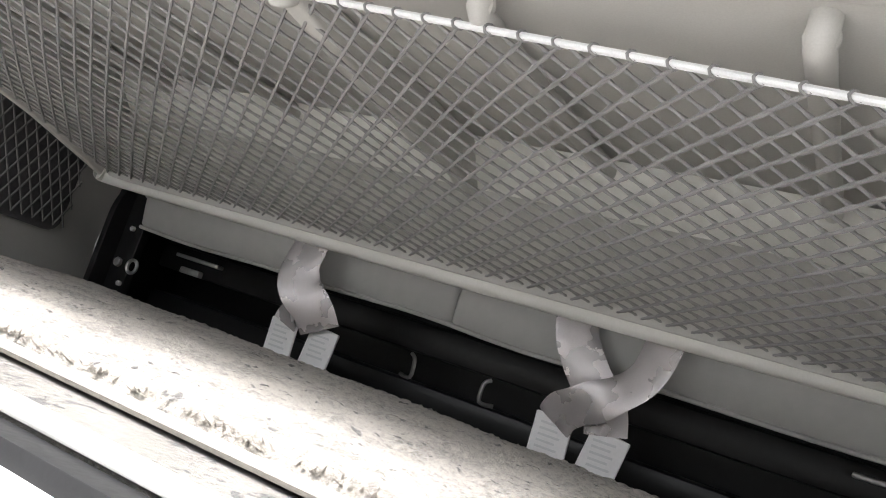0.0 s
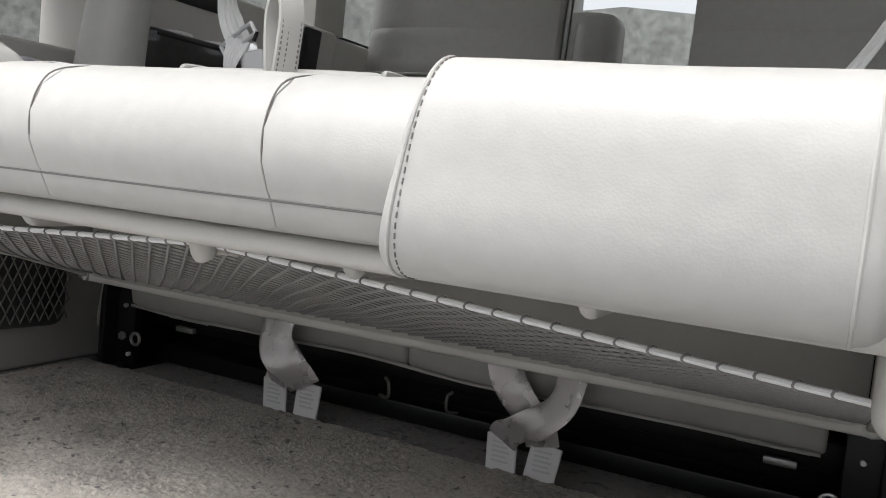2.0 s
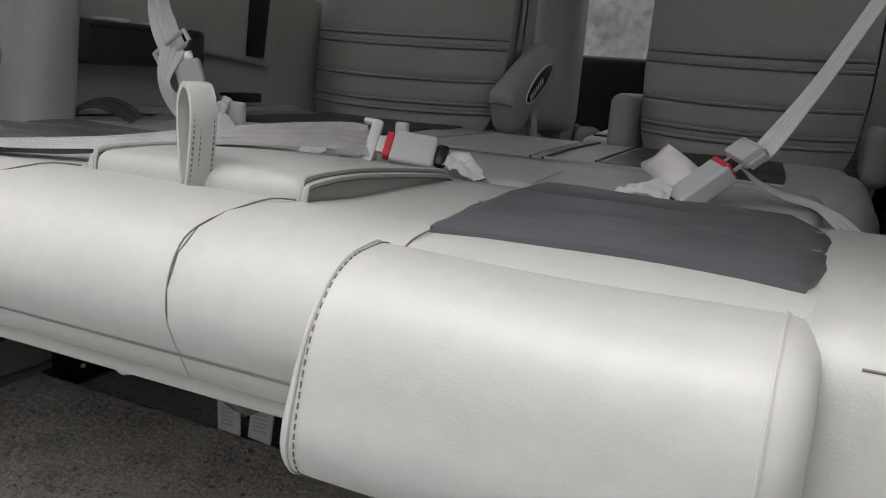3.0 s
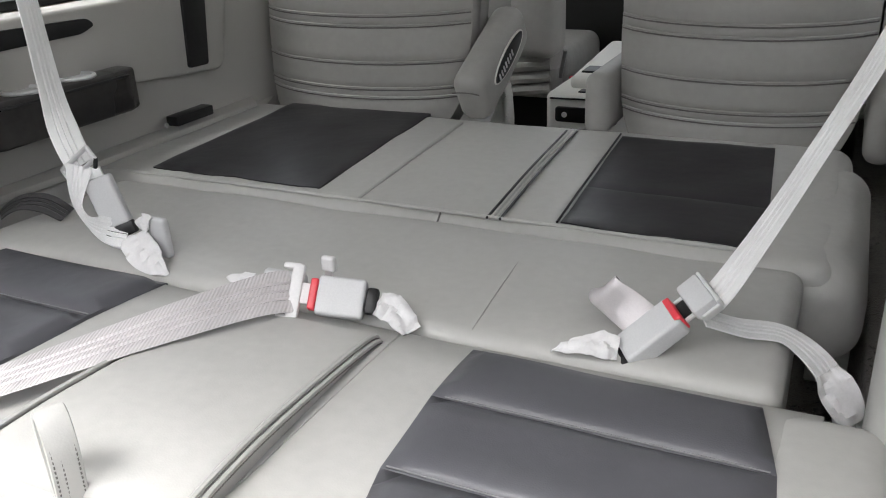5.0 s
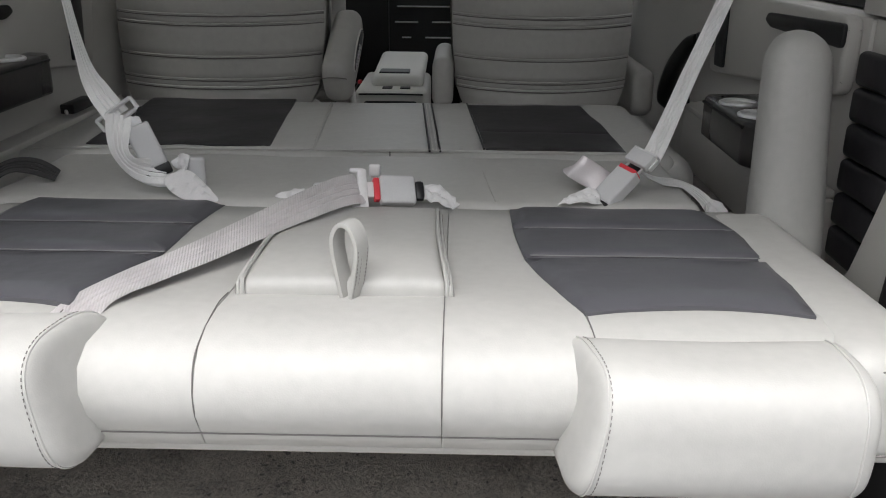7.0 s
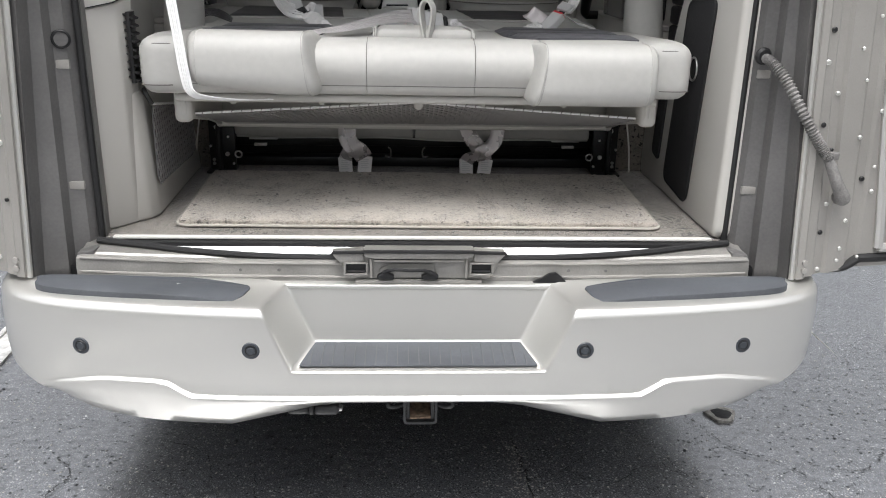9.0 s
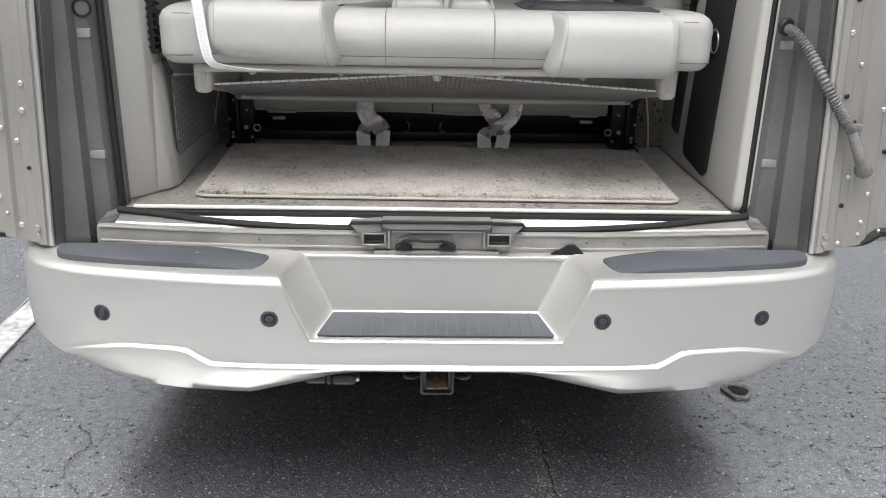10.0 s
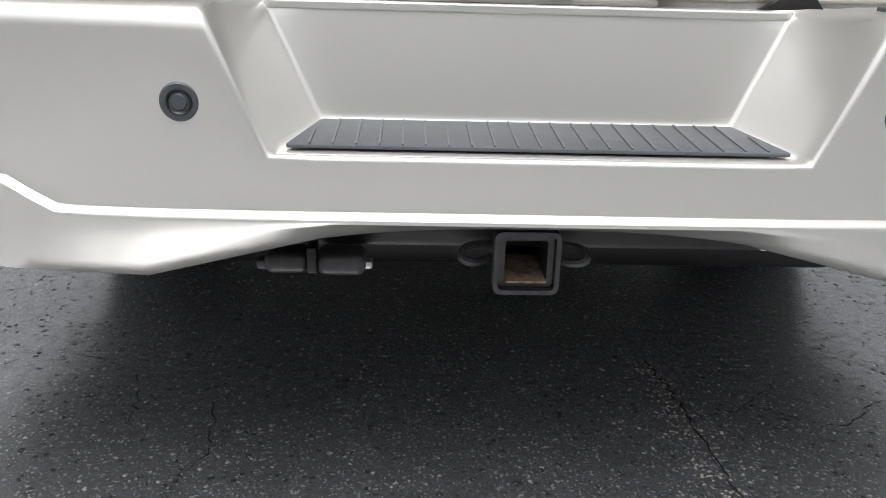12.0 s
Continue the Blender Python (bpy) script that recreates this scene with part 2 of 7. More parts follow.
def asphalt():
    """Worn binder with pale stones, dark pits and a net of fine crazing."""
    m = mat("old_asphalt", (0.06, 0.061, 0.064), 0.45, bump=0)
    n, l = m.node_tree.nodes, m.node_tree.links
    b = n["Principled BSDF"]
    b.inputs["Specular IOR Level"].default_value = 0.9
    b.inputs["Coat Weight"].default_value = 1.0
    b.inputs["Coat Roughness"].default_value = 0.27
    b.inputs["Coat IOR"].default_value = 3.5
    tc = n["Texture Coordinate"]

    def tex(kind, scale, detail=0, rough=0.5):
        t = n.new(kind)
        t.inputs["Scale"].default_value = scale
        if detail:
            t.inputs["Detail"].default_value = detail
            t.inputs["Roughness"].default_value = rough
        l.new(tc.outputs["Object"], t.inputs["Vector"])
        return t

    def rng(src, a, c, lo=0.0, hi=1.0):
        r = n.new("ShaderNodeMapRange")
        for k, v in (("From Min", a), ("From Max", c), ("To Min", lo), ("To Max", hi)):
            r.inputs[k].default_value = v
        l.new(src, r.inputs["Value"])
        return r.outputs[0]

    def blend(fac, a, c):
        x = n.new("ShaderNodeMix")
        x.data_type = "RGBA"
        l.new(fac, x.inputs["Factor"])
        for k, v in (("A", a), ("B", c)):
            if isinstance(v, tuple):
                x.inputs[k].default_value = (*v, 1)
            else:
                l.new(v, x.inputs[k])
        return x.outputs["Result"]

    grit = tex("ShaderNodeTexNoise", 110, 8, 0.85)
    blot = tex("ShaderNodeTexNoise", 1.6, 6, 0.6)
    patch = tex("ShaderNodeTexNoise", 7, 5, 0.6)
    stone = tex("ShaderNodeTexVoronoi", 150)
    pits = tex("ShaderNodeTexNoise", 170, 3, 0.6)
    warp = n.new("ShaderNodeVectorMath")
    warp.operation = "MULTIPLY_ADD"
    bend = tex("ShaderNodeTexNoise", 9, 4, 0.7)
    l.new(bend.outputs["Color"], warp.inputs[0])
    warp.inputs[1].default_value = (0.12, 0.12, 0.12)
    l.new(tc.outputs["Object"], warp.inputs[2])
    craze = n.new("ShaderNodeTexVoronoi")
    craze.feature = "DISTANCE_TO_EDGE"
    craze.inputs["Scale"].default_value = 6.5
    l.new(warp.outputs[0], craze.inputs["Vector"])
    base = blend(rng(grit.outputs["Fac"], 0.40, 0.62), (0.006, 0.0070, 0.0098), (0.082, 0.092, 0.114))
    base = blend(rng(blot.outputs["Fac"], 0.35, 0.65, 0.0, 0.40), base, (0.085, 0.092, 0.106))
    mottle = tex("ShaderNodeTexNoise", 38, 9, 0.82)
    base = blend(rng(mottle.outputs["Fac"], 0.50, 0.40, 0.0, 0.85), base, (0.016, 0.018, 0.022))
    base = blend(rng(mottle.outputs["Fac"], 0.56, 0.70, 0.0, 0.6), base, (0.15, 0.161, 0.182))

    def picked(scale, size, share):
        v = tex("ShaderNodeTexVoronoi", scale)
        jag, off = tex("ShaderNodeTexNoise", scale * 1.1, 4, 0.7), n.new("ShaderNodeVectorMath")
        off.operation = "MULTIPLY_ADD"
        off.inputs[1].default_value = [1.1 / scale] * 3
        l.new(jag.outputs["Color"], off.inputs[0])
        l.new(tc.outputs["Object"], off.inputs[2])
        l.new(off.outputs[0], v.inputs["Vector"])
        sep = n.new("ShaderNodeSeparateColor")
        l.new(v.outputs["Color"], sep.inputs[0])
        k = n.new("ShaderNodeMath")
        k.operation = "MULTIPLY"
        l.new(rng(v.outputs["Distance"], size, size * 0.7), k.inputs[0])
        l.new(rng(sep.outputs[0], share, share - 0.03), k.inputs[1])
        return k.outputs[0]

    base = blend(picked(130, 0.42, 0.18), base, (0.30, 0.306, 0.32))
    base = blend(picked(62, 0.26, 0.09), base, (0.55, 0.55, 0.54))
    fine_pit, big_pit = picked(80, 0.42, 0.16), picked(33, 0.25, 0.09)
    base = blend(fine_pit, base, (0.012, 0.013, 0.015))
    base = blend(big_pit, base, (0.006, 0.006, 0.007))
    both = n.new("ShaderNodeMath")
    both.operation = "MAXIMUM"
    l.new(fine_pit, both.inputs[0])
    l.new(big_pit, both.inputs[1])
    gloss = n.new("ShaderNodeMath")
    gloss.operation = "MULTIPLY"
    l.new(rng(both.outputs[0], 0.0, 1.0, 1.0, 0.0), gloss.inputs[0])
    l.new(rng(mottle.outputs["Fac"], 0.34, 0.52, 0.45, 1.0), gloss.inputs[1])
    l.new(gloss.outputs[0], b.inputs["Coat Weight"])
    l.new(rng(both.outputs[0], 0.0, 1.0, 0.9, 0.15), b.inputs["Specular IOR Level"])
    base = blend(rng(patch.outputs["Fac"], 0.60, 0.72, 0.0, 0.5), base, (0.06, 0.064, 0.072))
    base = blend(rng(pits.outputs["Fac"], 0.40, 0.35, 0.0, 0.92), base, (0.02, 0.021, 0.024))
    chips = tex("ShaderNodeTexNoise", 210, 3, 0.6)
    base = blend(rng(chips.outputs["Fac"], 0.605, 0.66, 0.0, 0.8), base, (0.50, 0.50, 0.49))
    line = n.new("ShaderNodeMath")
    line.operation = "MULTIPLY"
    l.new(rng(craze.outputs["Distance"], 0.010, 0.003), line.inputs[0])
    l.new(rng(patch.outputs["Fac"], 0.55, 0.60), line.inputs[1])
    base = blend(line.outputs[0], base, (0.015, 0.016, 0.018))
    l.new(base, b.inputs["Base Color"])
    hm = n.new("ShaderNodeMath")
    hm.operation = "MULTIPLY_ADD"
    hm.inputs[1].default_value = -0.5
    l.new(stone.outputs["Distance"], hm.inputs[0])
    l.new(grit.outputs["Fac"], hm.inputs[2])
    bp = n.new("ShaderNodeBump")
    bp.inputs["Strength"].default_value, bp.inputs["Distance"].default_value = 0.8, 0.008
    l.new(hm.outputs[0], bp.inputs["Height"])
    l.new(bp.outputs[0], b.inputs["Normal"])
    return m


ASPHALT = asphalt()
GLASS = bpy.data.materials.new("tinted_glass")
GLASS.use_nodes = True
_g = GLASS.node_tree.nodes["Principled BSDF"]
_g.inputs["Base Color"].default_value = (0.90, 0.915, 0.915, 1)
_g.inputs["Transmission Weight"].default_value = 1.0
_g.inputs["Roughness"].default_value = 0.02
_g.inputs["IOR"].default_value = 1.1


# ---- mesh helpers ----
def finish(ob, angle=38):
    me = ob.data
    me.polygons.foreach_set("use_smooth", [True] * len(me.polygons))
    me.set_sharp_from_angle(angle=radians(angle))
    return ob


def mesh_object(name, bm, material, angle=38):
    bmesh.ops.recalc_face_normals(bm, faces=bm.faces)
    me = bpy.data.meshes.new(name)
    bm.to_mesh(me)
    bm.free()
    me.materials.append(material)
    return finish(new(name, me), angle)


def part(name, bm, material, parent, label="", angle=38):
    ob = mesh_object(name, bm, material, angle)
    ob.parent = parent
    ob.matrix_parent_inverse = parent.matrix_world.inverted()
    if label:
        ob["label"] = label
    return ob


def solid(name, bm, material, label, category, group="", kind="", angle=38):
    return tagged(mesh_object(name, bm, material, angle), label, category, group, kind)


def thing(name, label, category, at=(0, 0, 0), group="", kind=""):
    ob = new(name)
    ob.matrix_world = Matrix.Translation(at)
    ob.empty_display_size = 0.05
    return tagged(ob, label, category, group, kind)


def smooth(points, k=6):
    """Catmull-Rom through the points."""
    p = [Vector(a) for a in points]
    out = []
    for i in range(len(p) - 1):
        a, b, c, d = p[max(i - 1, 0)], p[i], p[i + 1], p[min(i + 2, len(p) - 1)]
        for j in range(k):
            t = j / k
            out.append(0.5 * (2 * b + (c - a) * t + (2 * a - 5 * b + 4 * c - d) * t * t + (3 * b - a - 3 * c + d) * t ** 3))
    return out + [p[-1]]


def box(x0, x1, y0, y1, z0, z1, r=0.004, seg=2, bm=None):
    bm = bm or bmesh.new()
    v = bmesh.ops.create_cube(bm, size=1)["verts"]
    for a in v:
        a.co = Vector(((x0 + x1) / 2 + a.co.x * (x1 - x0), (y0 + y1) / 2 + a.co.y * (y1 - y0), (z0 + z1) / 2 + a.co.z * (z1 - z0)))
    if r:
        edges = list({e for a in v for e in a.link_edges})
        bmesh.ops.bevel(bm, geom=edges, offset=r, segments=seg, affect="EDGES", profile=0.5)
    return bm


def turn(bm, m, pivot=(0, 0, 0)):
    t = Matrix.Translation(pivot) @ m @ Matrix.Translation([-c for c in pivot])
    bmesh.ops.transform(bm, matrix=t, verts=bm.verts)
    return bm


def axis_steps(h, r, n):
    """Steps from -h to h, close together in the rounded ends."""
    ends = [r * (1 - math.cos(math.pi / 2 * i / 5)) for i in range(6)]
    inner = [-h + r + (2 * h - 2 * r) * i / n for i in range(1, n)]
    return [-h + e for e in ends] + inner + [h - e for e in reversed(ends)]


def cushion(x0, x1, y0, y1, z0, z1, r=0.03, n=(14, 10, 3), puff=0.0, slack=0.0, seed=0.0):
    """A rounded, slightly crowned and uneven upholstered block."""
    hx, hy, hz = (x1 - x0) / 2, (y1 - y0) / 2, (z1 - z0) / 2
    c = Vector(((x0 + x1) / 2, (y0 + y1) / 2, (z0 + z1) / 2))
    r = min(r, hx * 0.98, hy * 0.98, hz * 0.98)
    ax = [axis_steps(h, r, k) for h, k in zip((hx, hy, hz), n)]
    bm = bmesh.new()
    seen = {}

    def vert(p):
        q = Vector([max(-h + r, min(h - r, a)) for h, a in zip((hx, hy, hz), p)])
        d = Vector(p) - q
        if d.length > 1e-9:
            d = d.normalized() * r
        w = q + d
        key = tuple(round(a, 6) for a in w)
        if key not in seen:
            u, v = w.x / hx, w.y / hy
            up = max(0.0, w.z / hz)
            w = w + Vector((0, 0, puff * (1 - u * u) * (1 - v * v) * up))
            if slack:
                w = w + Vector((0, 0, 1)) * slack * up * noise.noise((w + c) * 7 + Vector((seed, 0, 0)))
            seen[key] = bm.verts.new(w + c)
        return seen[key]

    for axis in range(3):
        a, b = ax[(axis + 1) % 3], ax[(axis + 2) % 3]
        for s in (-1, 1):
            for i in range(len(a) - 1):
                for j in range(len(b) - 1):
                    quad = []
                    for ii, jj in ((i, j), (i + 1, j), (i + 1, j + 1), (i, j + 1)):
                        p = [0, 0, 0]
                        p[axis] = s * (hx, hy, hz)[axis]
                        p[(axis + 1) % 3], p[(axis + 2) % 3] = a[ii], b[jj]
                        f = vert(p)
                        if f not in quad:
                            quad.append(f)
                    if len(quad) > 2:
                        try:
                            bm.faces.new(quad)
                        except ValueError:
                            pass
    return bm


def tube(points, r, n=8, bm=None, closed=False):
    bm = bm or bmesh.new()
    pts = [Vector(p) for p in points]
    rings, ref = [], None
    for i, p in enumerate(pts):
        if closed:
            t = (pts[(i + 1) % len(pts)] - pts[i - 1]).normalized()
        else:
            t = (pts[min(i + 1, len(pts) - 1)] - pts[max(i - 1, 0)]).normalized()
        if ref is None:
            ref = t.orthogonal().normalized()
        ref = (ref - t * ref.dot(t)).normalized()
        s = t.cross(ref)
        rad = r[i] if isinstance(r, (list, tuple)) else r
        rings.append([bm.verts.new(p + rad * (math.cos(2 * math.pi * k / n) * ref + math.sin(2 * math.pi * k / n) * s)) for k in range(n)])
    for a, b in zip(rings, rings[1:] + (rings[:1] if closed else [])):
        for k in range(n):
            bm.faces.new((a[k], a[(k + 1) % n], b[(k + 1) % n], b[k]))
    if not closed:
        bm.faces.new(rings[0][::-1])
        bm.faces.new(rings[-1])
    return bm


def ribbon(points, width, thick=0.0016, face=(0, 0, 1), bm=None, k=6, ridges=True):
    """A strap: points are (x, y, z) or (x, y, z, fx, fy, fz) with the way the flat side faces there."""
    bm = bm or bmesh.new()
    full = [Vector(list(p[:3])) for p in points]
    faces = [Vector(p[3:]) if len(p) > 3 else Vector(face) for p in points]
    path, ways = smooth(full, k), smooth(faces, k)
    cross = [(-1, 0.0), (-0.93, 0.8), (-0.45, 0.8), (-0.37, -0.5), (-0.29, 0.8), (-0.06, 0.8), (0, -0.2), (0.06, 0.8), (0.29, 0.8), (0.37, -0.5), (0.45, 0.8), (0.93, 0.8), (1, 0.0), (0.93, -0.6), (-0.93, -0.6)]
    if not ridges:
        cross = [(-1, 0.0), (-0.93, 0.6), (-0.4, 0.75), (0.4, 0.75), (0.93, 0.6), (1, 0.0), (0.93, -0.6), (-0.93, -0.6)]
    rings = []
    for i, p in enumerate(path):
        t = (path[min(i + 1, len(path) - 1)] - path[max(i - 1, 0)]).normalized()
        f = ways[i] - t * ways[i].dot(t)
        f = f.normalized() if f.length > 1e-6 else t.orthogonal()
        s = t.cross(f)
        rings.append([bm.verts.new(p + s * a * width / 2 + f * b * thick) for a, b in cross])
    m = len(cross)
    for a, b in zip(rings, rings[1:]):
        for j in range(m):
            bm.faces.new((a[j], a[(j + 1) % m], b[(j + 1) % m], b[j]))
    bm.faces.new(rings[0][::-1])
    bm.faces.new(rings[-1])
    return bm


def crumpled(points, thick=0.0016, seed=0.0, depth=0.007, fold=55.0, k=5, m=10):
    """A creased strip: points are (x, y, z, fx, fy, fz, width)."""
    bm = bmesh.new()
    path, ways = smooth([Vector(p[:3]) for p in points], k), smooth([Vector(p[3:6]) for p in points], k)
    wide = [p.x for p in smooth([Vector((p[6], 0, 0)) for p in points], k)]
    rings = []
    for i, p in enumerate(path):
        t = (path[min(i + 1, len(path) - 1)] - path[max(i - 1, 0)]).normalized()
        f = (ways[i] - t * ways[i].dot(t)).normalized()
        s = t.cross(f)
        front, back = [], []
        for j in range(m + 1):
            q = p + s * (j / m - 0.5) * wide[i]
            h = depth * (abs(noise.noise(q * fold + Vector((seed, 0, 0)))) * 1.6 - 0.3 + 0.5 * noise.noise(q * fold * 2.3 + Vector((0, seed, 0))))
            front.append(bm.verts.new(q + f * (h + thick / 2)))
            back.append(bm.verts.new(q + f * (h - thick / 2)))
        rings.append(front + back[::-1])
    n = 2 * (m + 1)
    for a, b in zip(rings, rings[1:]):
        for j in range(n):
            bm.faces.new((a[j], a[(j + 1) % n], b[(j + 1) % n], b[j]))
    bm.faces.new(rings[0][::-1])
    bm.faces.new(rings[-1])
    return bm


def prism(poly, axis, a0, a1, r=0.0, seg=2):
    """A flat outline pushed out along an axis: outline in the other two, in the order x, y, z."""
    bm = bmesh.new()

    def at(p, a):
        q = list(p)
        q.insert("xyz".index(axis), a)
        return Vector(q)

    lo, hi = [bm.verts.new(at(p, a0)) for p in poly], [bm.verts.new(at(p, a1)) for p in poly]
    n = len(poly)
    bm.faces.new(lo[::-1])
    top = bm.faces.new(hi)
    for i in range(n):
        bm.faces.new((lo[i], lo[(i + 1) % n], hi[(i + 1) % n], hi[i]))
    bmesh.ops.recalc_face_normals(bm, faces=bm.faces)
    if r:
        bmesh.ops.bevel(bm, geom=list(bm.edges), offset=r, segments=seg, affect="EDGES", profile=0.5)
    return bm


def round_poly(poly, r, k=4):
    """The outline with its corners rounded."""
    out, n = [], len(poly)
    for i in range(n):
        p, a, b = Vector(poly[i]), Vector(poly[i - 1]), Vector(poly[(i + 1) % n])
        da, db = (a - p), (b - p)
        q = min(r, da.length * 0.45, db.length * 0.45)
        s, e = p + da.normalized() * q, p + db.normalized() * q
        for j in range(k + 1):
            t = j / k
            out.append(tuple((1 - t) ** 2 * s + 2 * t * (1 - t) * p + t * t * e))
    return out


def loft_x(profile, x0, x1, r=0.01, n=14, warp=None, bm=None):
    """A closed outline (y, z) drawn out along x, its ends rounded over."""
    bm = bm or bmesh.new()
    m = len(profile)
    pts = [Vector(p) for p in profile]
    area = sum(pts[i].x * pts[(i + 1) % m].y - pts[(i + 1) % m].x * pts[i].y for i in range(m))
    sgn = 1 if area > 0 else -1
    inward = []
    for i in range(m):
        t = (pts[(i + 1) % m] - pts[i - 1]).normalized()
        inward.append(Vector((-t.y, t.x)) * sgn)
    ends = [r * (1 - math.cos(math.pi / 2 * i / 4)) for i in range(5)]
    xs = [x0 + e for e in ends] + [x0 + r + (x1 - x0 - 2 * r) * i / n for i in range(1, n)] + [x1 - e for e in reversed(ends)]
    rings = []
    for x in xs:
        s = min(x - x0, x1 - x)
        d = r - math.sqrt(max(0, r * r - (r - s) ** 2)) if s < r else 0.0
        ring = []
        for p, w in zip(pts, inward):
            q = Vector((x, p.x + w.x * d, p.y + w.y * d))
            ring.append(bm.verts.new(warp(q) if warp else q))
        rings.append(ring)
    for a, b in zip(rings, rings[1:]):
        for j in range(m):
            bm.faces.new((a[j], a[(j + 1) % m], b[(j + 1) % m], b[j]))
    bm.faces.new(rings[0][::-1])
    bm.faces.new(rings[-1])
    return bm


def disc(center, way, r, depth, n=24, bevel=0.0, bm=None):
    """A short round plug whose face looks along way."""
    bm = bm or bmesh.new()
    w = Vector(way).normalized()
    c = Vector(center)
    u = w.orthogonal().normalized()
    s = w.cross(u)
    rings = []
    for rad, d in ((r, 0), (r, depth - bevel), (r - bevel, depth)) if bevel else ((r, 0), (r, depth)):
        rings.append([bm.verts.new(c + w * d + rad * (math.cos(2 * math.pi * k / n) * u + math.sin(2 * math.pi * k / n) * s)) for k in range(n)])
    for a, b in zip(rings, rings[1:]):
        for k in range(n):
            bm.faces.new((a[k], a[(k + 1) % n], b[(k + 1) % n], b[k]))
    bm.faces.new(rings[0][::-1])
    bm.faces.new(rings[-1])
    return bm


def ring(center, way, r, wire, n=28, m=8):
    w = Vector(way).normalized()
    u = w.orthogonal().normalized()
    s = w.cross(u)
    return tube([Vector(center) + r * (math.cos(2 * math.pi * k / n) * u + math.sin(2 * math.pi * k / n) * s) for k in range(n)], wire, m, closed=True)


def stitches(points, length=0.0045, gap=0.003, r=0.0007):
    """A run of short raised thread stitches along a path."""
    path = smooth(points, 10)
    verts, faces, acc, pos = [], [], 0.0, 0.0
    seg = [(path[i], path[i + 1]) for i in range(len(path) - 1)]
    total = sum((b - a).length for a, b in seg)

    def where(d):
        for a, b in seg:
            ln = (b - a).length
            if d <= ln:
                return a.lerp(b, d / max(ln, 1e-9))
            d -= ln
        return seg[-1][1]

    while pos < total - length:
        a, b = where(pos), where(pos + length)
        t = (b - a).normalized()
        u = t.orthogonal().normalized()
        v = t.cross(u)
        base = len(verts)
        for p in (a, b):
            for k in range(4):
                ang = math.pi / 2 * k
                verts.append(p + r * (math.cos(ang) * u + math.sin(ang) * v))
        for k in range(4):
            faces.append((base + k, base + (k + 1) % 4, base + 4 + (k + 1) % 4, base + 4 + k))
        pos += length + gap
    bm = bmesh.new()
    vs = [bm.verts.new(v) for v in verts]
    for f in faces:
        bm.faces.new([vs[i] for i in f])
    return bm


FLOOR = 0.715
BED = 1.165

# ---- ground ----
bm = bmesh.new()
bmesh.ops.create_grid(bm, x_segments=120, y_segments=120, size=3.0)
for v in bm.verts:
    d = max(abs(v.co.x), abs(v.co.y))
    if d > 2.99:
        v.co.x, v.co.y = v.co.x * 200, v.co.y * 200
    v.co.z = 0.006 * noise.noise(v.co * 1.3) + 0.0025 * noise.noise(v.co * 9) if d < 2.9 else 0.0
ground = solid("ground", bm, ASPHALT, "worn dark grey asphalt of a parking lot", "ground", kind="structure")
bm = prism([(-1.46, -2.2), (-1.35, -2.2), (-1.45, 1.6), (-1.60, 5.0), (-1.71, 5.0), (-1.56, 1.6)], "z", 0.0, 0.009)
solid("painted_line", bm, LINE_PAINT, "worn white parking line on asphalt", "road marking", kind="structure")
def blot(r, z0, z1, k):
    return prism([(0.985 + r * (1 + 0.2 * math.sin(3 * a + k)) * math.cos(a), 0.643 + 1.1 * r * (1 + 0.15 * math.cos(2 * a + k)) * math.sin(a)) for a in [2 * math.pi * i / 22 for i in range(22)]], "z", z0, z1, 0.0008)


hole = thing("pothole", "small dark pothole with a pale crumbled rim in asphalt", "pothole", (0.985, 0.643, 0), kind="structure")
part("rim", blot(0.046, -0.004, 0.0055, 0), mat("pale_crumbled_rim", (0.30, 0.29, 0.27), 0.9, grain=90, vary=0.4, bump=0.6), hole)
part("hollow", blot(0.030, -0.004, 0.0066, 1), mat("pothole_dirt", (0.03, 0.03, 0.032), 0.95, grain=90, vary=0.4, bump=0.6), hole)

# cracks: thin sunken strips with crumbled pale edges
def crack(points, width, seed):
    rnd = random.Random(seed)
    path = smooth([(x, y, 0) for x, y in points], 14)
    bm = bmesh.new()
    last = None
    for i, p in enumerate(path):
        w = width * rnd.uniform(0.3, 1.2)
        jx = rnd.uniform(-0.006, 0.006)
        z = 0.0045 + 0.006 * noise.noise(Vector((p.x, p.y, 0)) * 1.3)
        row = [bm.verts.new((p.x + jx - w, p.y, z)), bm.verts.new((p.x + jx + w, p.y + rnd.uniform(-.004, .004), z))]
        if last:
            bm.faces.new((last[0], last[1], row[1], row[0]))
        last = row
    return bm


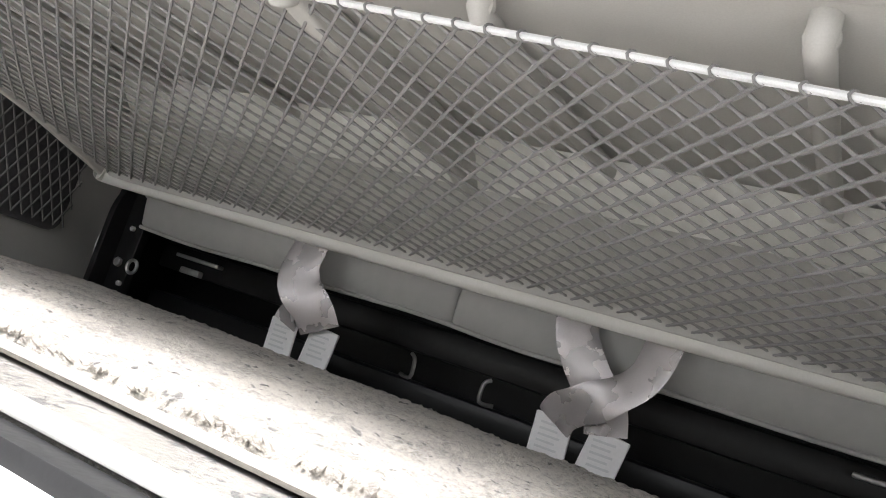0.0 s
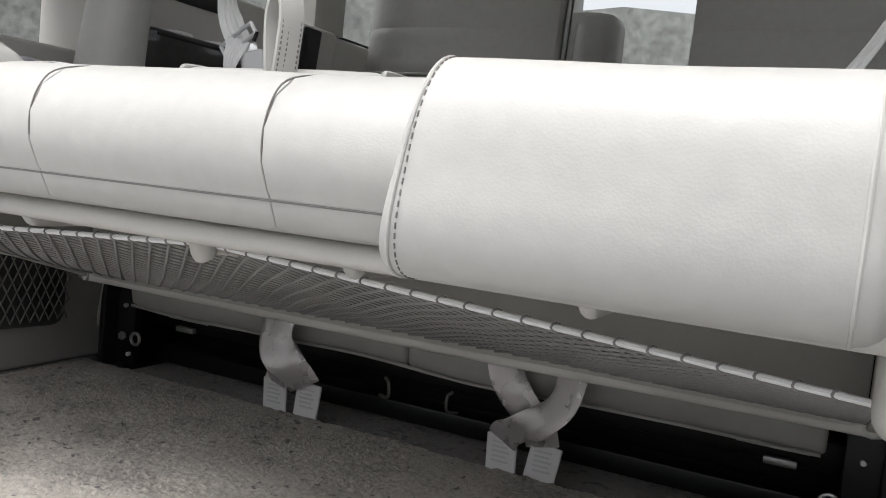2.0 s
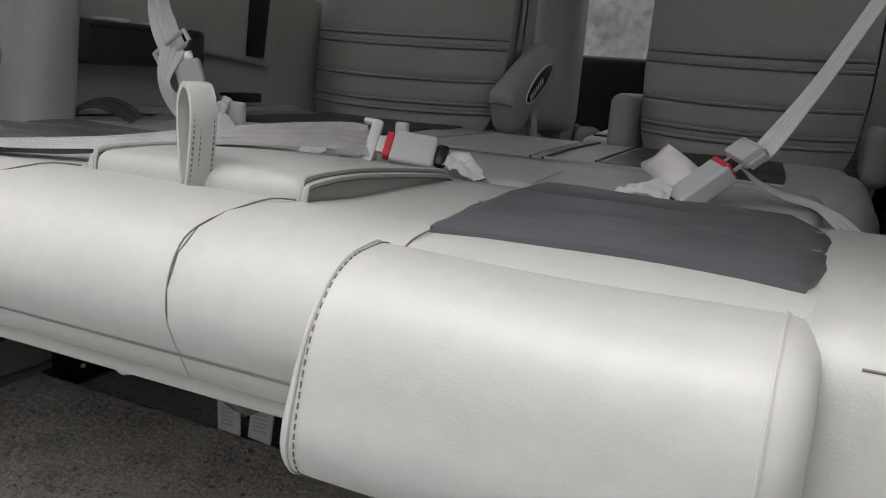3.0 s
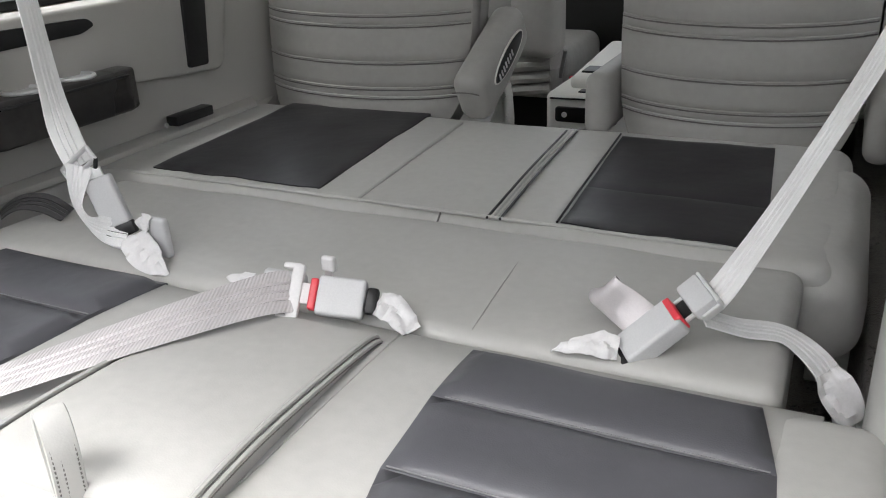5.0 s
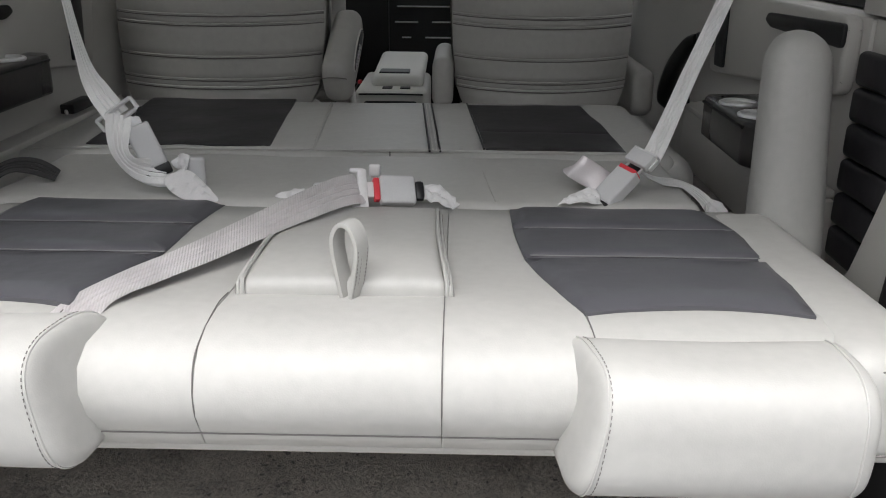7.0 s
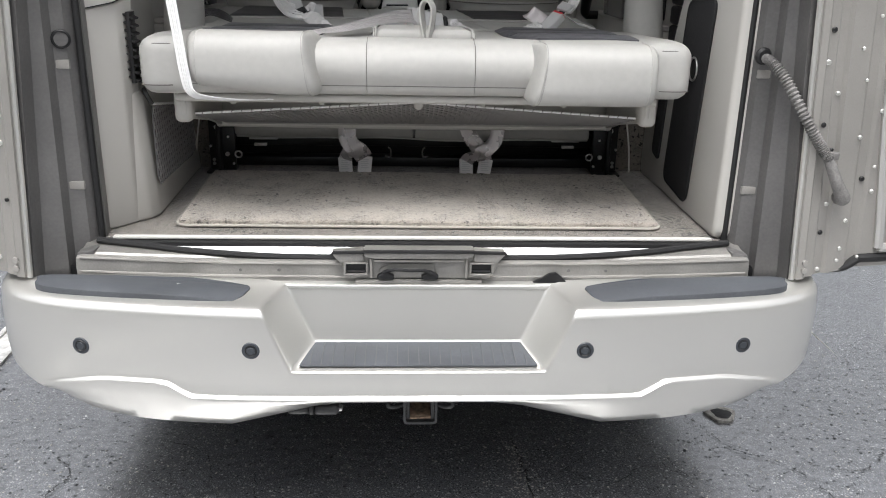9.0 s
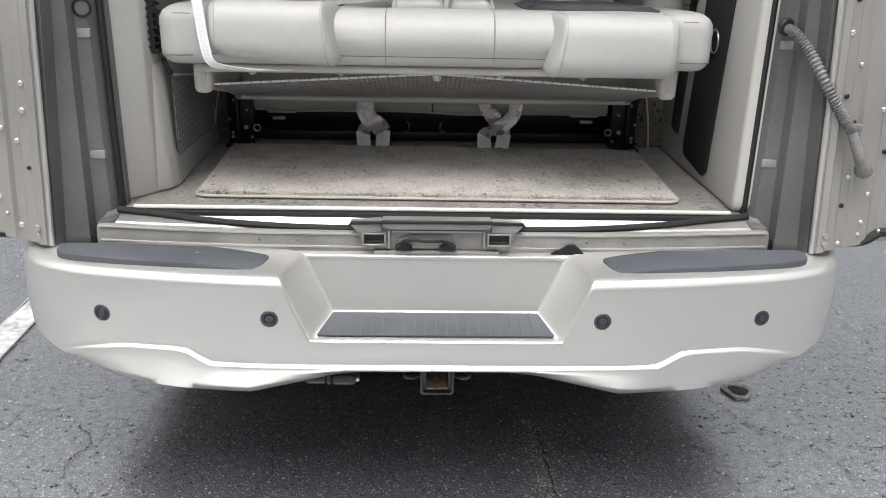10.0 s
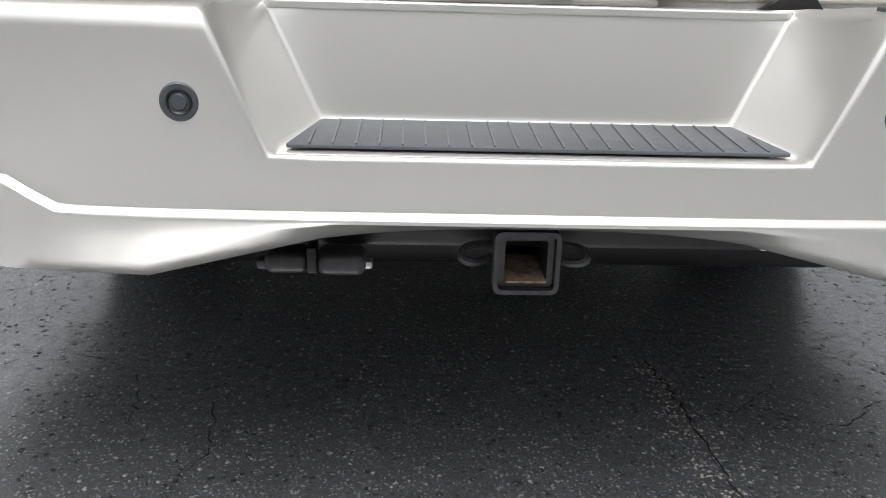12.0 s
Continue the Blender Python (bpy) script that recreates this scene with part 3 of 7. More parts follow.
CRACK = mat("crack_dirt", (0.012, 0.012, 0.012), 0.95, bump=0.3)
CRUMB = mat("crumbled_pale_stone", (0.30, 0.285, 0.26), 0.9, grain=120, vary=0.4, bump=0.6)
for name, pts, w, sd in (("asphalt_crack", [(0.285, 0.50), (0.30, 0.42), (0.312, 0.28), (0.318, 0.13), (0.34, -0.05), (0.325, -0.3), (0.36, -0.7)], 0.0022, 3),
                         ("asphalt_crack", [(0.43, 0.33), (0.55, 0.28), (0.66, 0.36), (0.78, 0.31)], 0.0012, 4),
                         ("asphalt_crack", [(0.62, 0.55), (0.72, 0.48), (0.76, 0.33), (0.86, 0.22)], 0.0012, 5),
                         ("asphalt_crack", [(-0.45, 0.36), (-0.43, 0.2), (-0.47, 0.05), (-0.44, -0.15)], 0.0010, 6),
                         ("asphalt_crack", [(0.88, 0.62), (0.95, 0.45), (1.08, 0.36), (1.15, 0.18)], 0.0016, 8),
                         ("asphalt_crack", [(1.02, 0.30), (1.14, 0.36), (1.28, 0.33), (1.40, 0.42)], 0.0014, 9),
                         ("asphalt_crack", [(-1.02, 0.42), (-0.95, 0.34), (-0.98, 0.22), (-0.90, 0.10)], 0.0016, 10),
                         ("asphalt_crack", [(-1.22, 0.20), (-1.10, 0.16), (-1.02, 0.05), (-1.06, -0.1)], 0.0016, 12),
                         ("asphalt_crack", [(0.32, 0.30), (0.41, 0.33), (0.50, 0.42)], 0.0011, 13),
                         ("asphalt_crack", [(-0.72, 0.5), (-0.60, 0.43), (-0.56, 0.28)], 0.0010, 7)):
    solid(name, crack(pts, w, sd), CRACK, "thin dark crack in worn asphalt", "crack", group="cracks in the asphalt", kind="structure")
# loose grit along the main crack and scattered over the ground
rnd = random.Random(11)
verts, faces = [], []
spots = []
for _ in range(420):
    y = 0.50 - 0.62 * rnd.random()
    spots.append((0.288 + 0.09 * max(0.0, 0.42 - y) * 0.6 + rnd.gauss(0, 0.013 + 0.012 * rnd.random()), y, rnd.uniform(0.0010, 0.0034)))
spots += [(rnd.uniform(-1.5, 1.6), rnd.uniform(-0.6, 1.4), rnd.uniform(0.0015, 0.004)) for _ in range(2600)]
for x, y, s in spots:
    base = len(verts)
    z = 0.006 * noise.noise(Vector((x, y, 0)) * 1.3) + 0.0025 * noise.noise(Vector((x, y, 0)) * 9)
    for k in range(5):
        a = 2 * math.pi * k / 5
        verts.append((x + s * math.cos(a) * rnd.uniform(.7, 1.2), y + s * math.sin(a) * rnd.uniform(.7, 1.2), z))
    verts.append((x, y, z + s * 0.6))
    faces += [(base + k, base + (k + 1) % 5, base + 5) for k in range(5)]
me = bpy.data.meshes.new("grit")
me.from_pydata(verts, [], faces)
me.materials.append(CRUMB)
tagged(new("grit", me), "pale loose grit scattered on asphalt", "grit", kind="stuff")

# plain far surround of the lot, added; its height blocks low sky light
bm = bmesh.new()
lo = [bm.verts.new((34 * math.cos(2 * math.pi * i / 48), 34 * math.sin(2 * math.pi * i / 48), -0.2)) for i in range(48)]
hi = [bm.verts.new((34 * math.cos(2 * math.pi * i / 48), 34 * math.sin(2 * math.pi * i / 48), 10.0 - 1.5 * math.sin(2 * math.pi * i / 48) + 2.0 * noise.noise(Vector((i * 0.7, 0, 0))))) for i in range(48)]
for i in range(48):
    bm.faces.new((lo[i], lo[(i + 1) % 48], hi[(i + 1) % 48], hi[i]))
solid("backdrop", bm, mat("horizon_screen", (0.16, 0.165, 0.155), 0.9, grain=3, vary=0.3, bump=0, stain=0.4, stain_vary=0.3), "dull grey-green screen added round the parking lot", "backdrop", kind="structure")

# ---- van shell: floor, walls, roof ----
bm = bmesh.new()
box(-0.86, 0.86, 0.285, 3.9, FLOOR - 0.05, FLOOR, 0.004, bm=bm)
solid("floor", bm, CARPET, "grey-brown carpeted van floor", "floor", kind="structure")
box_u = box(-0.93, 0.93, 0.24, 3.9, 0.42, FLOOR - 0.055, 0.01)
solid("underbody", box_u, BLACK, "black steel underbody of a van", "van underbody", kind="structure")


for s in (-1, 1):
    solid("rocker_panel", box(*sorted((s * 0.90, s * 0.99)), 0.48, 3.9, 0.26, 0.70, 0.02), PAINT, "champagne-silver lower body side of a van", "van body", kind="structure")
    wheel = thing("wheel", "black rear van tyre on a steel rim", "wheel", (s * 0.80, 1.35, 0.0), group="rear wheels")
    part("tyre", disc((s * 0.68, 1.35, 0.36), (s, 0, 0), 0.358, 0.22, 40, 0.04), RUBBER, wheel)
    part("rim", disc((s * 0.895, 1.35, 0.36), (s, 0, 0), 0.20, 0.012, 32, 0.006), STEEL, wheel)
# unseen block, added to keep light off the ground under the bumper
solid("under_van_block", box(-0.66, 0.66, 0.52, 1.9, 0.16, 0.45, 0.05), BLACK, "unseen black block added under the van floor to stop light", "van underbody", kind="structure")


def side_wall(name, s, label):
    """Wall with a long window band: below, above and between the panes."""
    bm = bmesh.new()
    x0, x1 = sorted((s * 0.80, s * 0.93))
    box(x0, x1, 0.98, 3.9, FLOOR - 0.05, 1.47, 0.01, bm=bm)
    box(x0, x1, 0.30, 3.9, 2.12, 2.45, 0.01, bm=bm)
    for a, b in ((0.30, 1.02), (1.70, 1.84), (2.75, 2.9), (3.75, 3.9)):
        box(x0, x1, a, b, 1.472, 2.118, 0.006, bm=bm)
    return solid(name, bm, TRIM, label, "wall", kind="structure")


side_wall("wall_left", -1, "grey moulded interior side wall of a van")
side_wall("wall_right", 1, "grey moulded interior side wall of a van")
solid("ceiling", box(-0.93, 0.93, 0.26, 3.9, 2.45, 2.5, 0.01), CREAM, "light grey van headliner", "ceiling", kind="structure")
solid("wall_front", box(-0.93, 0.93, 3.9, 3.98, 0.4, 1.35, 0.01), BLACK, "black front bulkhead below the windscreen", "wall", kind="structure")
for i, (s, a, b) in enumerate(((-1, 1.02, 1.70), (-1, 1.84, 2.75), (1, 1.02, 1.70), (1, 1.84, 2.75), (-1, 2.9, 3.75), (1, 2.9, 3.75))):
    w = thing("window_%d" % (i + 1), "tinted van side window in a black frame", "window", (s * 0.88, a, 1.47), kind="structure")
    bm = bmesh.new()
    for y0, y1, z0, z1 in ((a, b, 1.472, 1.49), (a, b, 2.10, 2.118), (a, a + 0.018, 1.49, 2.10), (b - 0.018, b, 1.49, 2.10)):
        box(*sorted((s * 0.855, s * 0.895)), y0, y1, z0, z1, 0.002, bm=bm)
    part("window_frame", bm, RUBBER, w)
    p = part("pane", box(*sorted((s * 0.872, s * 0.877)), a + 0.018, b - 0.018, 1.49, 2.10, 0), GLASS, w)
    p.visible_shadow = False

w = thing("window_7", "tinted van windscreen in a black frame", "window", (0, 3.9, 1.35), kind="structure")
bm = bmesh.new()
for x0, x1, z0, z1 in ((-0.93, 0.93, 1.352, 1.38), (-0.93, 0.93, 2.42, 2.448), (-0.93, -0.90, 1.38, 2.42), (0.90, 0.93, 1.38, 2.42)):
    box(x0, x1, 3.91, 3.96, z0, z1, 0.002, bm=bm)
part("window_frame", bm, RUBBER, w)
p = part("pane", box(-0.90, 0.90, 3.93, 3.936, 1.38, 2.42, 0), GLASS, w)
p.visible_shadow = False

# rear corner pillars and the door jambs, stepped channels leaning in towards the roof
def jamb(name, s, label):
    outline = [(0.94, 0.30), (0.945, 0.20), (0.895, 0.185), (0.888, 0.225), (0.835, 0.235), (0.828, 0.262), (0.79, 0.268), (0.775, 0.292), (0.758, 0.294), (0.762, 0.33), (0.80, 0.36), (0.94, 0.36)]
    t = thing(name, label, "door jamb", (s * 0.85, 0.28, 0.63), kind="structure")
    bm = bmesh.new()
    zs = [0.63 + 1.80 * i / 14 for i in range(15)]
    rings = []
    for z in zs:
        lean = 0.075 * (z - 0.66)
        rings.append([bm.verts.new((s * (x - lean * (0.03 if x < 0.80 else 0.3 if x < 0.85 else 1.0)), y, z)) for x, y in outline])
    n = len(outline)
    for a, b in zip(rings, rings[1:]):
        for k in range(n):
            bm.faces.new((a[k], a[(k + 1) % n], b[(k + 1) % n], b[k]))
    bm.faces.new(rings[0][::-1])
    bm.faces.new(rings[-1])
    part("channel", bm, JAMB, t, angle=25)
    seal = smooth([(s * (0.768 - 0.002 * (z - 0.66)), 0.288, z) for z in (0.70, 0.9, 1.2, 1.6, 2.1)], 4)
    part("rubber_seal", tube(seal, 0.0085, 8), RUBBER, t, "black rubber door seal")
    if s < 0:
        part("hole_plug", ring((s * 0.797, 0.262, 1.185), (0.15, -1, 0), 0.0185, 0.0032), BLACK, t)
        part("hole", disc((s * 0.797, 0.264, 1.185), (0.15, -1, 0), 0.0155, 0.002), JAMB, t)
    for z in (0.84, 1.12):
        part("bump_stop", box(*sorted((s * 0.822, s * 0.786)), 0.2625, 0.272, z, z + 0.020, 0.002), PAINT_IN, t)
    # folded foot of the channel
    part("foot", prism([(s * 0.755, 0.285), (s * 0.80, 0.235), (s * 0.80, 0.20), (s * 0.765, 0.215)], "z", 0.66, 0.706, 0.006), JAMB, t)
    return t


jamb("door_jamb_1", -1, "dark pewter-painted rear door jamb channel")
jamb("door_jamb_2", 1, "dark pewter-painted rear door jamb channel")
solid("header", box(-0.86, 0.86, 0.20, 0.36, 2.20, 2.45, 0.02), PAINT_IN, "pewter-painted rear header above the doors", "header", kind="structure")


# ---- rear doors, folded right back ----
def rear_door(name, s, label):
    d = thing(name, label, "van door", (s * 0.90, 0.17, 0.66), kind="structure")
    way = Vector((math.cos(radians(8)), math.sin(radians(8)), 0))

    def at(u, depth, z):
        """u outward along the door, depth towards its outside."""
        lean = 0.06 * (z - 0.66)
        p = Vector((0.905 - lean, 0.165, z)) + way * u + Vector((-way.y, way.x, 0)) * depth
        return Vector((s * p.x, p.y, p.z))

    # inner skin: raised hinge flange, channel, flat field
    cols = [(0.0, 0.03), (0.004, 0.0), (0.018, -0.004), (0.026, 0.004), (0.048, 0.006), (0.054, 0.012), (0.075, 0.012), (0.082, 0.004), (0.13, 0.003), (0.138, 0.009), (0.16, 0.009), (0.168, 0.003), (0.72, 0.003), (0.725, 0.09), (0.0, 0.09)]
    zs = [0.655 + (2.08 - 0.655) * i / 26 for i in range(27)]
    bm = bmesh.new()
    rings = [[bm.verts.new(at(u, dep + 0.0012 * noise.noise(Vector((u * 9, z * 6, s))), z + (0.03 * min(1, u / 0.2) if z < 0.7 else 0))) for u, dep in cols] for z in zs]
    n = len(cols)
    for a, b in zip(rings, rings[1:]):
        for k in range(n):
            bm.faces.new((a[k], a[(k + 1) % n], b[(k + 1) % n], b[k]))
    bm.faces.new(rings[0][::-1])
    bm.faces.new(rings[-1])
    part("inner_skin", bm, PAINT_IN, d, angle=30)
    # lighter folded edge
    part("edge_flange", tube([at(-0.001, 0.012, z) for z in (0.652, 0.9, 1.2, 1.6, 2.08)], 0.007, 8), PAINT, d, "light painted folded door edge")
    rr = random.Random(5 if s < 0 else 6)
    for z in (0.676, 0.70, 0.77, 0.84, 0.90, 0.97, 1.03, 1.10, 1.17, 1.24, 1.32, 1.40):
        u = rr.choice((0.065, 0.034, 0.11, 0.15))
        dep = {0.065: 0.012, 0.034: 0.005, 0.11: 0.003, 0.15: 0.009}[u]
        p = at(u + rr.uniform(-.006, .006), dep, z)
        part("rivet", disc(p, (0, -1, 0.05), rr.uniform(0.0045, 0.007), 0.005, 12, 0.002), PAINT if rr.random() < 0.65 else BLACK, d)
        p = at(rr.uniform(0.09, 0.2), 0.004, z + 0.03)
        part("rivet", disc(p, (0, -1, 0.05), rr.uniform(0.0035, 0.0055), 0.006, 12, 0.002), PAINT, d)
    # hinge bolts
    for z in (0.68, 0.70):
        part("hinge_bolt", disc(at(0.02, -0.004, z), (0, -1, 0), 0.008, 0.006, 6, 0.001), PAINT_IN, d)
    # pocket panel with a rounded frame and the black lower seal
    pocket = [at(0.215, 0.001, 0.73), at(0.60, 0.001, 0.73), at(0.60, 0.001, 1.35), at(0.215, 0.001, 1.35)]
    part("pocket_frame", tube(smooth(pocket + pocket[:1], 8), 0.012, 8), PAINT, d)
    lip = [at(0.08, 0.03, 0.672), at(0.13, 0.012, 0.678), at(0.17, 0.008, 0.70), at(0.22, 0.006, 0.702), at(0.7, 0.006, 0.70)]
    part("bottom_seal", tube(smooth(lip, 6), 0.012, 8), RUBBER, d, "black rubber bottom seal")
    return d


rear_door("door_1", -1, "open pewter-painted rear van door with rivets on its inner skin")
rear_door("door_2", 1, "open pewter-painted rear van door with rivets and a wiring conduit")

# wiring conduit from the right jamb to the right door
c = thing("wiring_conduit", "black corrugated rubber wiring conduit between jamb and door", "conduit", (0.79, 0.25, 1.17))
path = smooth([(0.792, 0.262, 1.168), (0.80, 0.232, 1.162), (0.83, 0.20, 1.12), (0.872, 0.165, 1.04), (0.91, 0.16, 0.985), (0.932, 0.15, 0.955)], 12)
fine = smooth(path, 3)
part("corrugated_tube", tube(fine, [0.0088 + 0.0022 * math.sin(i * 1.75) + 0.0028 * min(1, i / 60) for i in range(len(fine))], 10), DUSTY_RUBBER, c)
part("clip", box(0.915, 0.952, 0.145, 0.163, 0.955, 0.972, 0.003), DUSTY_RUBBER, c)
boot = smooth([(0.930, 0.152, 0.958), (0.955, 0.14, 0.90), (0.975, 0.145, 0.868), (0.985, 0.172, 0.862)], 6)
part("boot", tube(boot, [0.011 + 0.009 * i / (len(boot) - 1) for i in range(len(boot))], 12), DUSTY_RUBBER, c, "smooth flared rubber boot")
part("grommet", disc((0.79, 0.262, 1.172), (0.2, -1, 0), 0.020, 0.010, 20, 0.005), RUBBER, c)

# ---- rear sill with scuff plate, seal and latch ----
sill = thing("rear_sill", "pewter-painted rear sill with scuff plate and latch", "sill", (0, 0.24, 0.63), kind="structure")
prof = [(0.30, 0.60), (0.19, 0.60), (0.186, 0.66), (0.190, 0.683), (0.205, 0.688), (0.216, 0.682), (0.222, 0.688), (0.285, 0.700), (0.30, 0.700)]


def sill_warp(q):
    up = min(1.0, abs(q.x) / 0.77) ** 3
    return Vector((q.x, q.y, q.z + (0.012 * up if q.z > 0.65 else 0)))


part("sill_panel", loft_x(prof, -0.80, 0.80, 0.004, 40, sill_warp), SILL_PAINT, sill, angle=30)
for y, z, r in ((0.1895, 0.6845, 0.0042), (0.1875, 0.652, 0.0034)):
    part("sill_ridge", tube([(x, y, z + (0.012 * min(1.0, abs(x) / 0.77) ** 3 if z > 0.65 else 0.0)) for x in [-0.79 + 1.58 * i / 40 for i in range(41)]], r, 8), PAINT_IN, sill, "rolled ridge along the sill")
bm = bmesh.new()
cols = []
for i in range(61):
    x = -0.68 + 1.36 * i / 60
    deep = 0.038 * max(0.02, 1 - (abs(x) / 0.685) ** 2.2)
    col = []
    for j in range(15):
        y = 0.2585 - deep * j / 14
        col.append(bm.verts.new((x, y, 0.6945 + 0.17 * (y - 0.223) + (0.0022 if j % 2 else 0.0) * min(1, deep / 0.02) + 0.0012 * noise.noise(Vector((x * 14, y * 40, 0))))))
    cols.append(col)
for a, b in zip(cols, cols[1:]):
    for j in range(14):
        bm.faces.new((a[j], b[j], b[j + 1], a[j + 1]))
part("scuff_plate", bm, CHROME, sill, "shiny ribbed aluminium scuff plate", angle=20)
seal = smooth([(-0.77, 0.262, 0.716), (-0.66, 0.250, 0.708), (-0.55, 0.232, 0.700), (-0.38, 0.217, 0.693), (-0.2, 0.212, 0.691), (0.2, 0.212, 0.691), (0.38, 0.217, 0.693), (0.55, 0.232, 0.700), (0.66, 0.250, 0.708), (0.77, 0.262, 0.716)], 6)
part("weather_seal", tube(seal, 0.0085, 8), RUBBER, sill, "black rubber weather seal")
part("carpet_edge_strip", box(-0.74, 0.735, 0.277, 0.292, 0.713, 0.7205, 0.0025), CREAM, sill, "pale plastic carpet edge strip")
# solid black strip: the gap's shade put in as colour
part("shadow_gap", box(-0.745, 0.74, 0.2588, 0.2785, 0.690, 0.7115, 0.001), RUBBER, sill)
# latch housing: sloped wings, overhanging lip, recessed middle, two framed openings
house = [(-0.195, 0.712), (-0.13, 0.716), (0.13, 0.716), (0.197, 0.712), (0.180, 0.668), (0.165, 0.650), (-0.162, 0.650), (-0.176, 0.668)]
part("latch_housing", prism(house, "y", 0.176, 0.215, 0.005), SILL_PAINT, sill)
part("top_lip", prism([(-0.130, 0.722), (0.130, 0.722), (0.126, 0.711), (0.105, 0.706), (-0.105, 0.706), (-0.126, 0.711)], "y", 0.158, 0.216, 0.003), SILL_PAINT, sill)
for s in (-1, 1):
    part("wing", prism([(s * 0.130, 0.7205), (s * 0.205, 0.716), (s * 0.186, 0.694), (s * 0.128, 0.697)], "y", 0.166, 0.212, 0.004), SILL_PAINT, sill)
    x0, x1 = sorted((s * 0.124, s * 0.171))
    bm = bmesh.new()
    for a, b, c, d in ((x0 - 0.005, x1 + 0.005, 0.692, 0.696), (x0 - 0.005, x1 + 0.005, 0.664, 0.668), (x0 - 0.005, x0, 0.6685, 0.6915), (x1, x1 + 0.005, 0.6685, 0.6915)):
        box(a, b, 0.163, 0.178, c, d, 0.001, 1, bm)
    part("opening_frame", bm, SILL_PAINT, sill)
    part("latch_opening", box(x0 + 0.0005, x1 - 0.0005, 0.1725, 0.1775, 0.6685, 0.6915, 0), BLACK, sill)
    part("opening_ledge", box(x0 + 0.003, x1 - 0.003, 0.166, 0.173, 0.672, 0.6745, 0.0008), WORN_BLACK, sill)
    part("recess_edge", box(*sorted((s * 0.109, s * 0.115)), 0.166, 0.178, 0.655, 0.704, 0.002), PAINT_IN, sill)
rim = [(-0.206, 0.168, 0.710), (-0.200, 0.168, 0.719), (-0.132, 0.162, 0.7225), (-0.126, 0.158, 0.7255), (0.126, 0.158, 0.7255), (0.132, 0.162, 0.7225), (0.202, 0.168, 0.719), (0.208, 0.168, 0.710)]
part("housing_seal", tube(rim, 0.0042, 6), RUBBER, sill, "black rubber edge of the latch housing")
part("recess_ledge", box(-0.106, 0.106, 0.160, 0.178, 0.699, 0.7035, 0.001), SILL_PAINT, sill)
part("base_lip", box(-0.150, 0.150, 0.168, 0.180, 0.641, 0.650, 0.003), PAINT_IN, sill)
part("striker_plate", prism(round_poly([(-0.092, 0.655), (0.040, 0.655), (0.036, 0.690), (-0.060, 0.690), (-0.092, 0.680)], 0.01), "y", 0.1725, 0.1775, 0.0015), SILL_PAINT, sill)
part("striker_bar", tube(smooth([(-0.082, 0.168, 0.662), (-0.080, 0.158, 0.676), (-0.055, 0.154, 0.682), (-0.02, 0.153, 0.680), (0.012, 0.155, 0.680), (0.026, 0.160, 0.670), (0.026, 0.168, 0.660)], 5), 0.0040, 8), BLACK, sill, "dark greasy steel striker")
for x in (-0.078, 0.026):
    foot = cushion(x - 0.020, x + 0.020, 0.158, 0.1735, 0.654, 0.667, 0.005, (4, 3, 3))
    for v in foot.verts:
        v.co.z += 0.010 * max(0.0, 1 - abs(v.co.x - x) / 0.016) * (v.co.z > 0.662)
    part("striker_foot", foot, BLACK, sill, "dark greasy striker foot", angle=60)
for x in (-0.42, -0.33, 0.36, 0.45, 0.12):
    part("bolt", disc((x, 0.189, 0.668), (0, -1, 0), 0.004, 0.003, 10, 0.001), JAMB, sill)
part("drain_notch", prism([(0.272, 0.640), (0.356, 0.640), (0.342, 0.656), (0.328, 0.666), (0.312, 0.664), (0.294, 0.652)], "y", 0.176, 0.1865, 0.001), BLACK, sill)

# ---- bumper ----
PLAN = smooth([(-0.2, 0.0, 0), (0, 0, 0), (0.2, 0, 0), (0.40, 0.003, 0), (0.56, 0.018, 0), (0.72, 0.042, 0), (0.82, 0.064, 0), (0.905, 0.101, 0), (0.962, 0.157, 0), (0.990, 0.228, 0), (1.0, 0.32, 0), (1.0, 0.46, 0)], 6)[6:]


def crease_z(x):
    if x < 0.50:
        return 0.430
    if x < 0.575:
        t = (x - 0.50) / 0.075
        return 0.430 + 0.033 * (3 * t * t - 2 * t ** 3)
    if x < 0.70:
        return 0.463
    return 0.463 - 0.078 * ((x - 0.70) / 0.29) ** 1.4


def lip_z(x):
    if x < 0.42:
        t = x / 0.42
        return 0.416 - 0.062 * t ** 2.6
    if x < 0.55:
        return 0.354
    return 0.354 + 0.104 * ((x - 0.55) / 0.443) ** 2.2


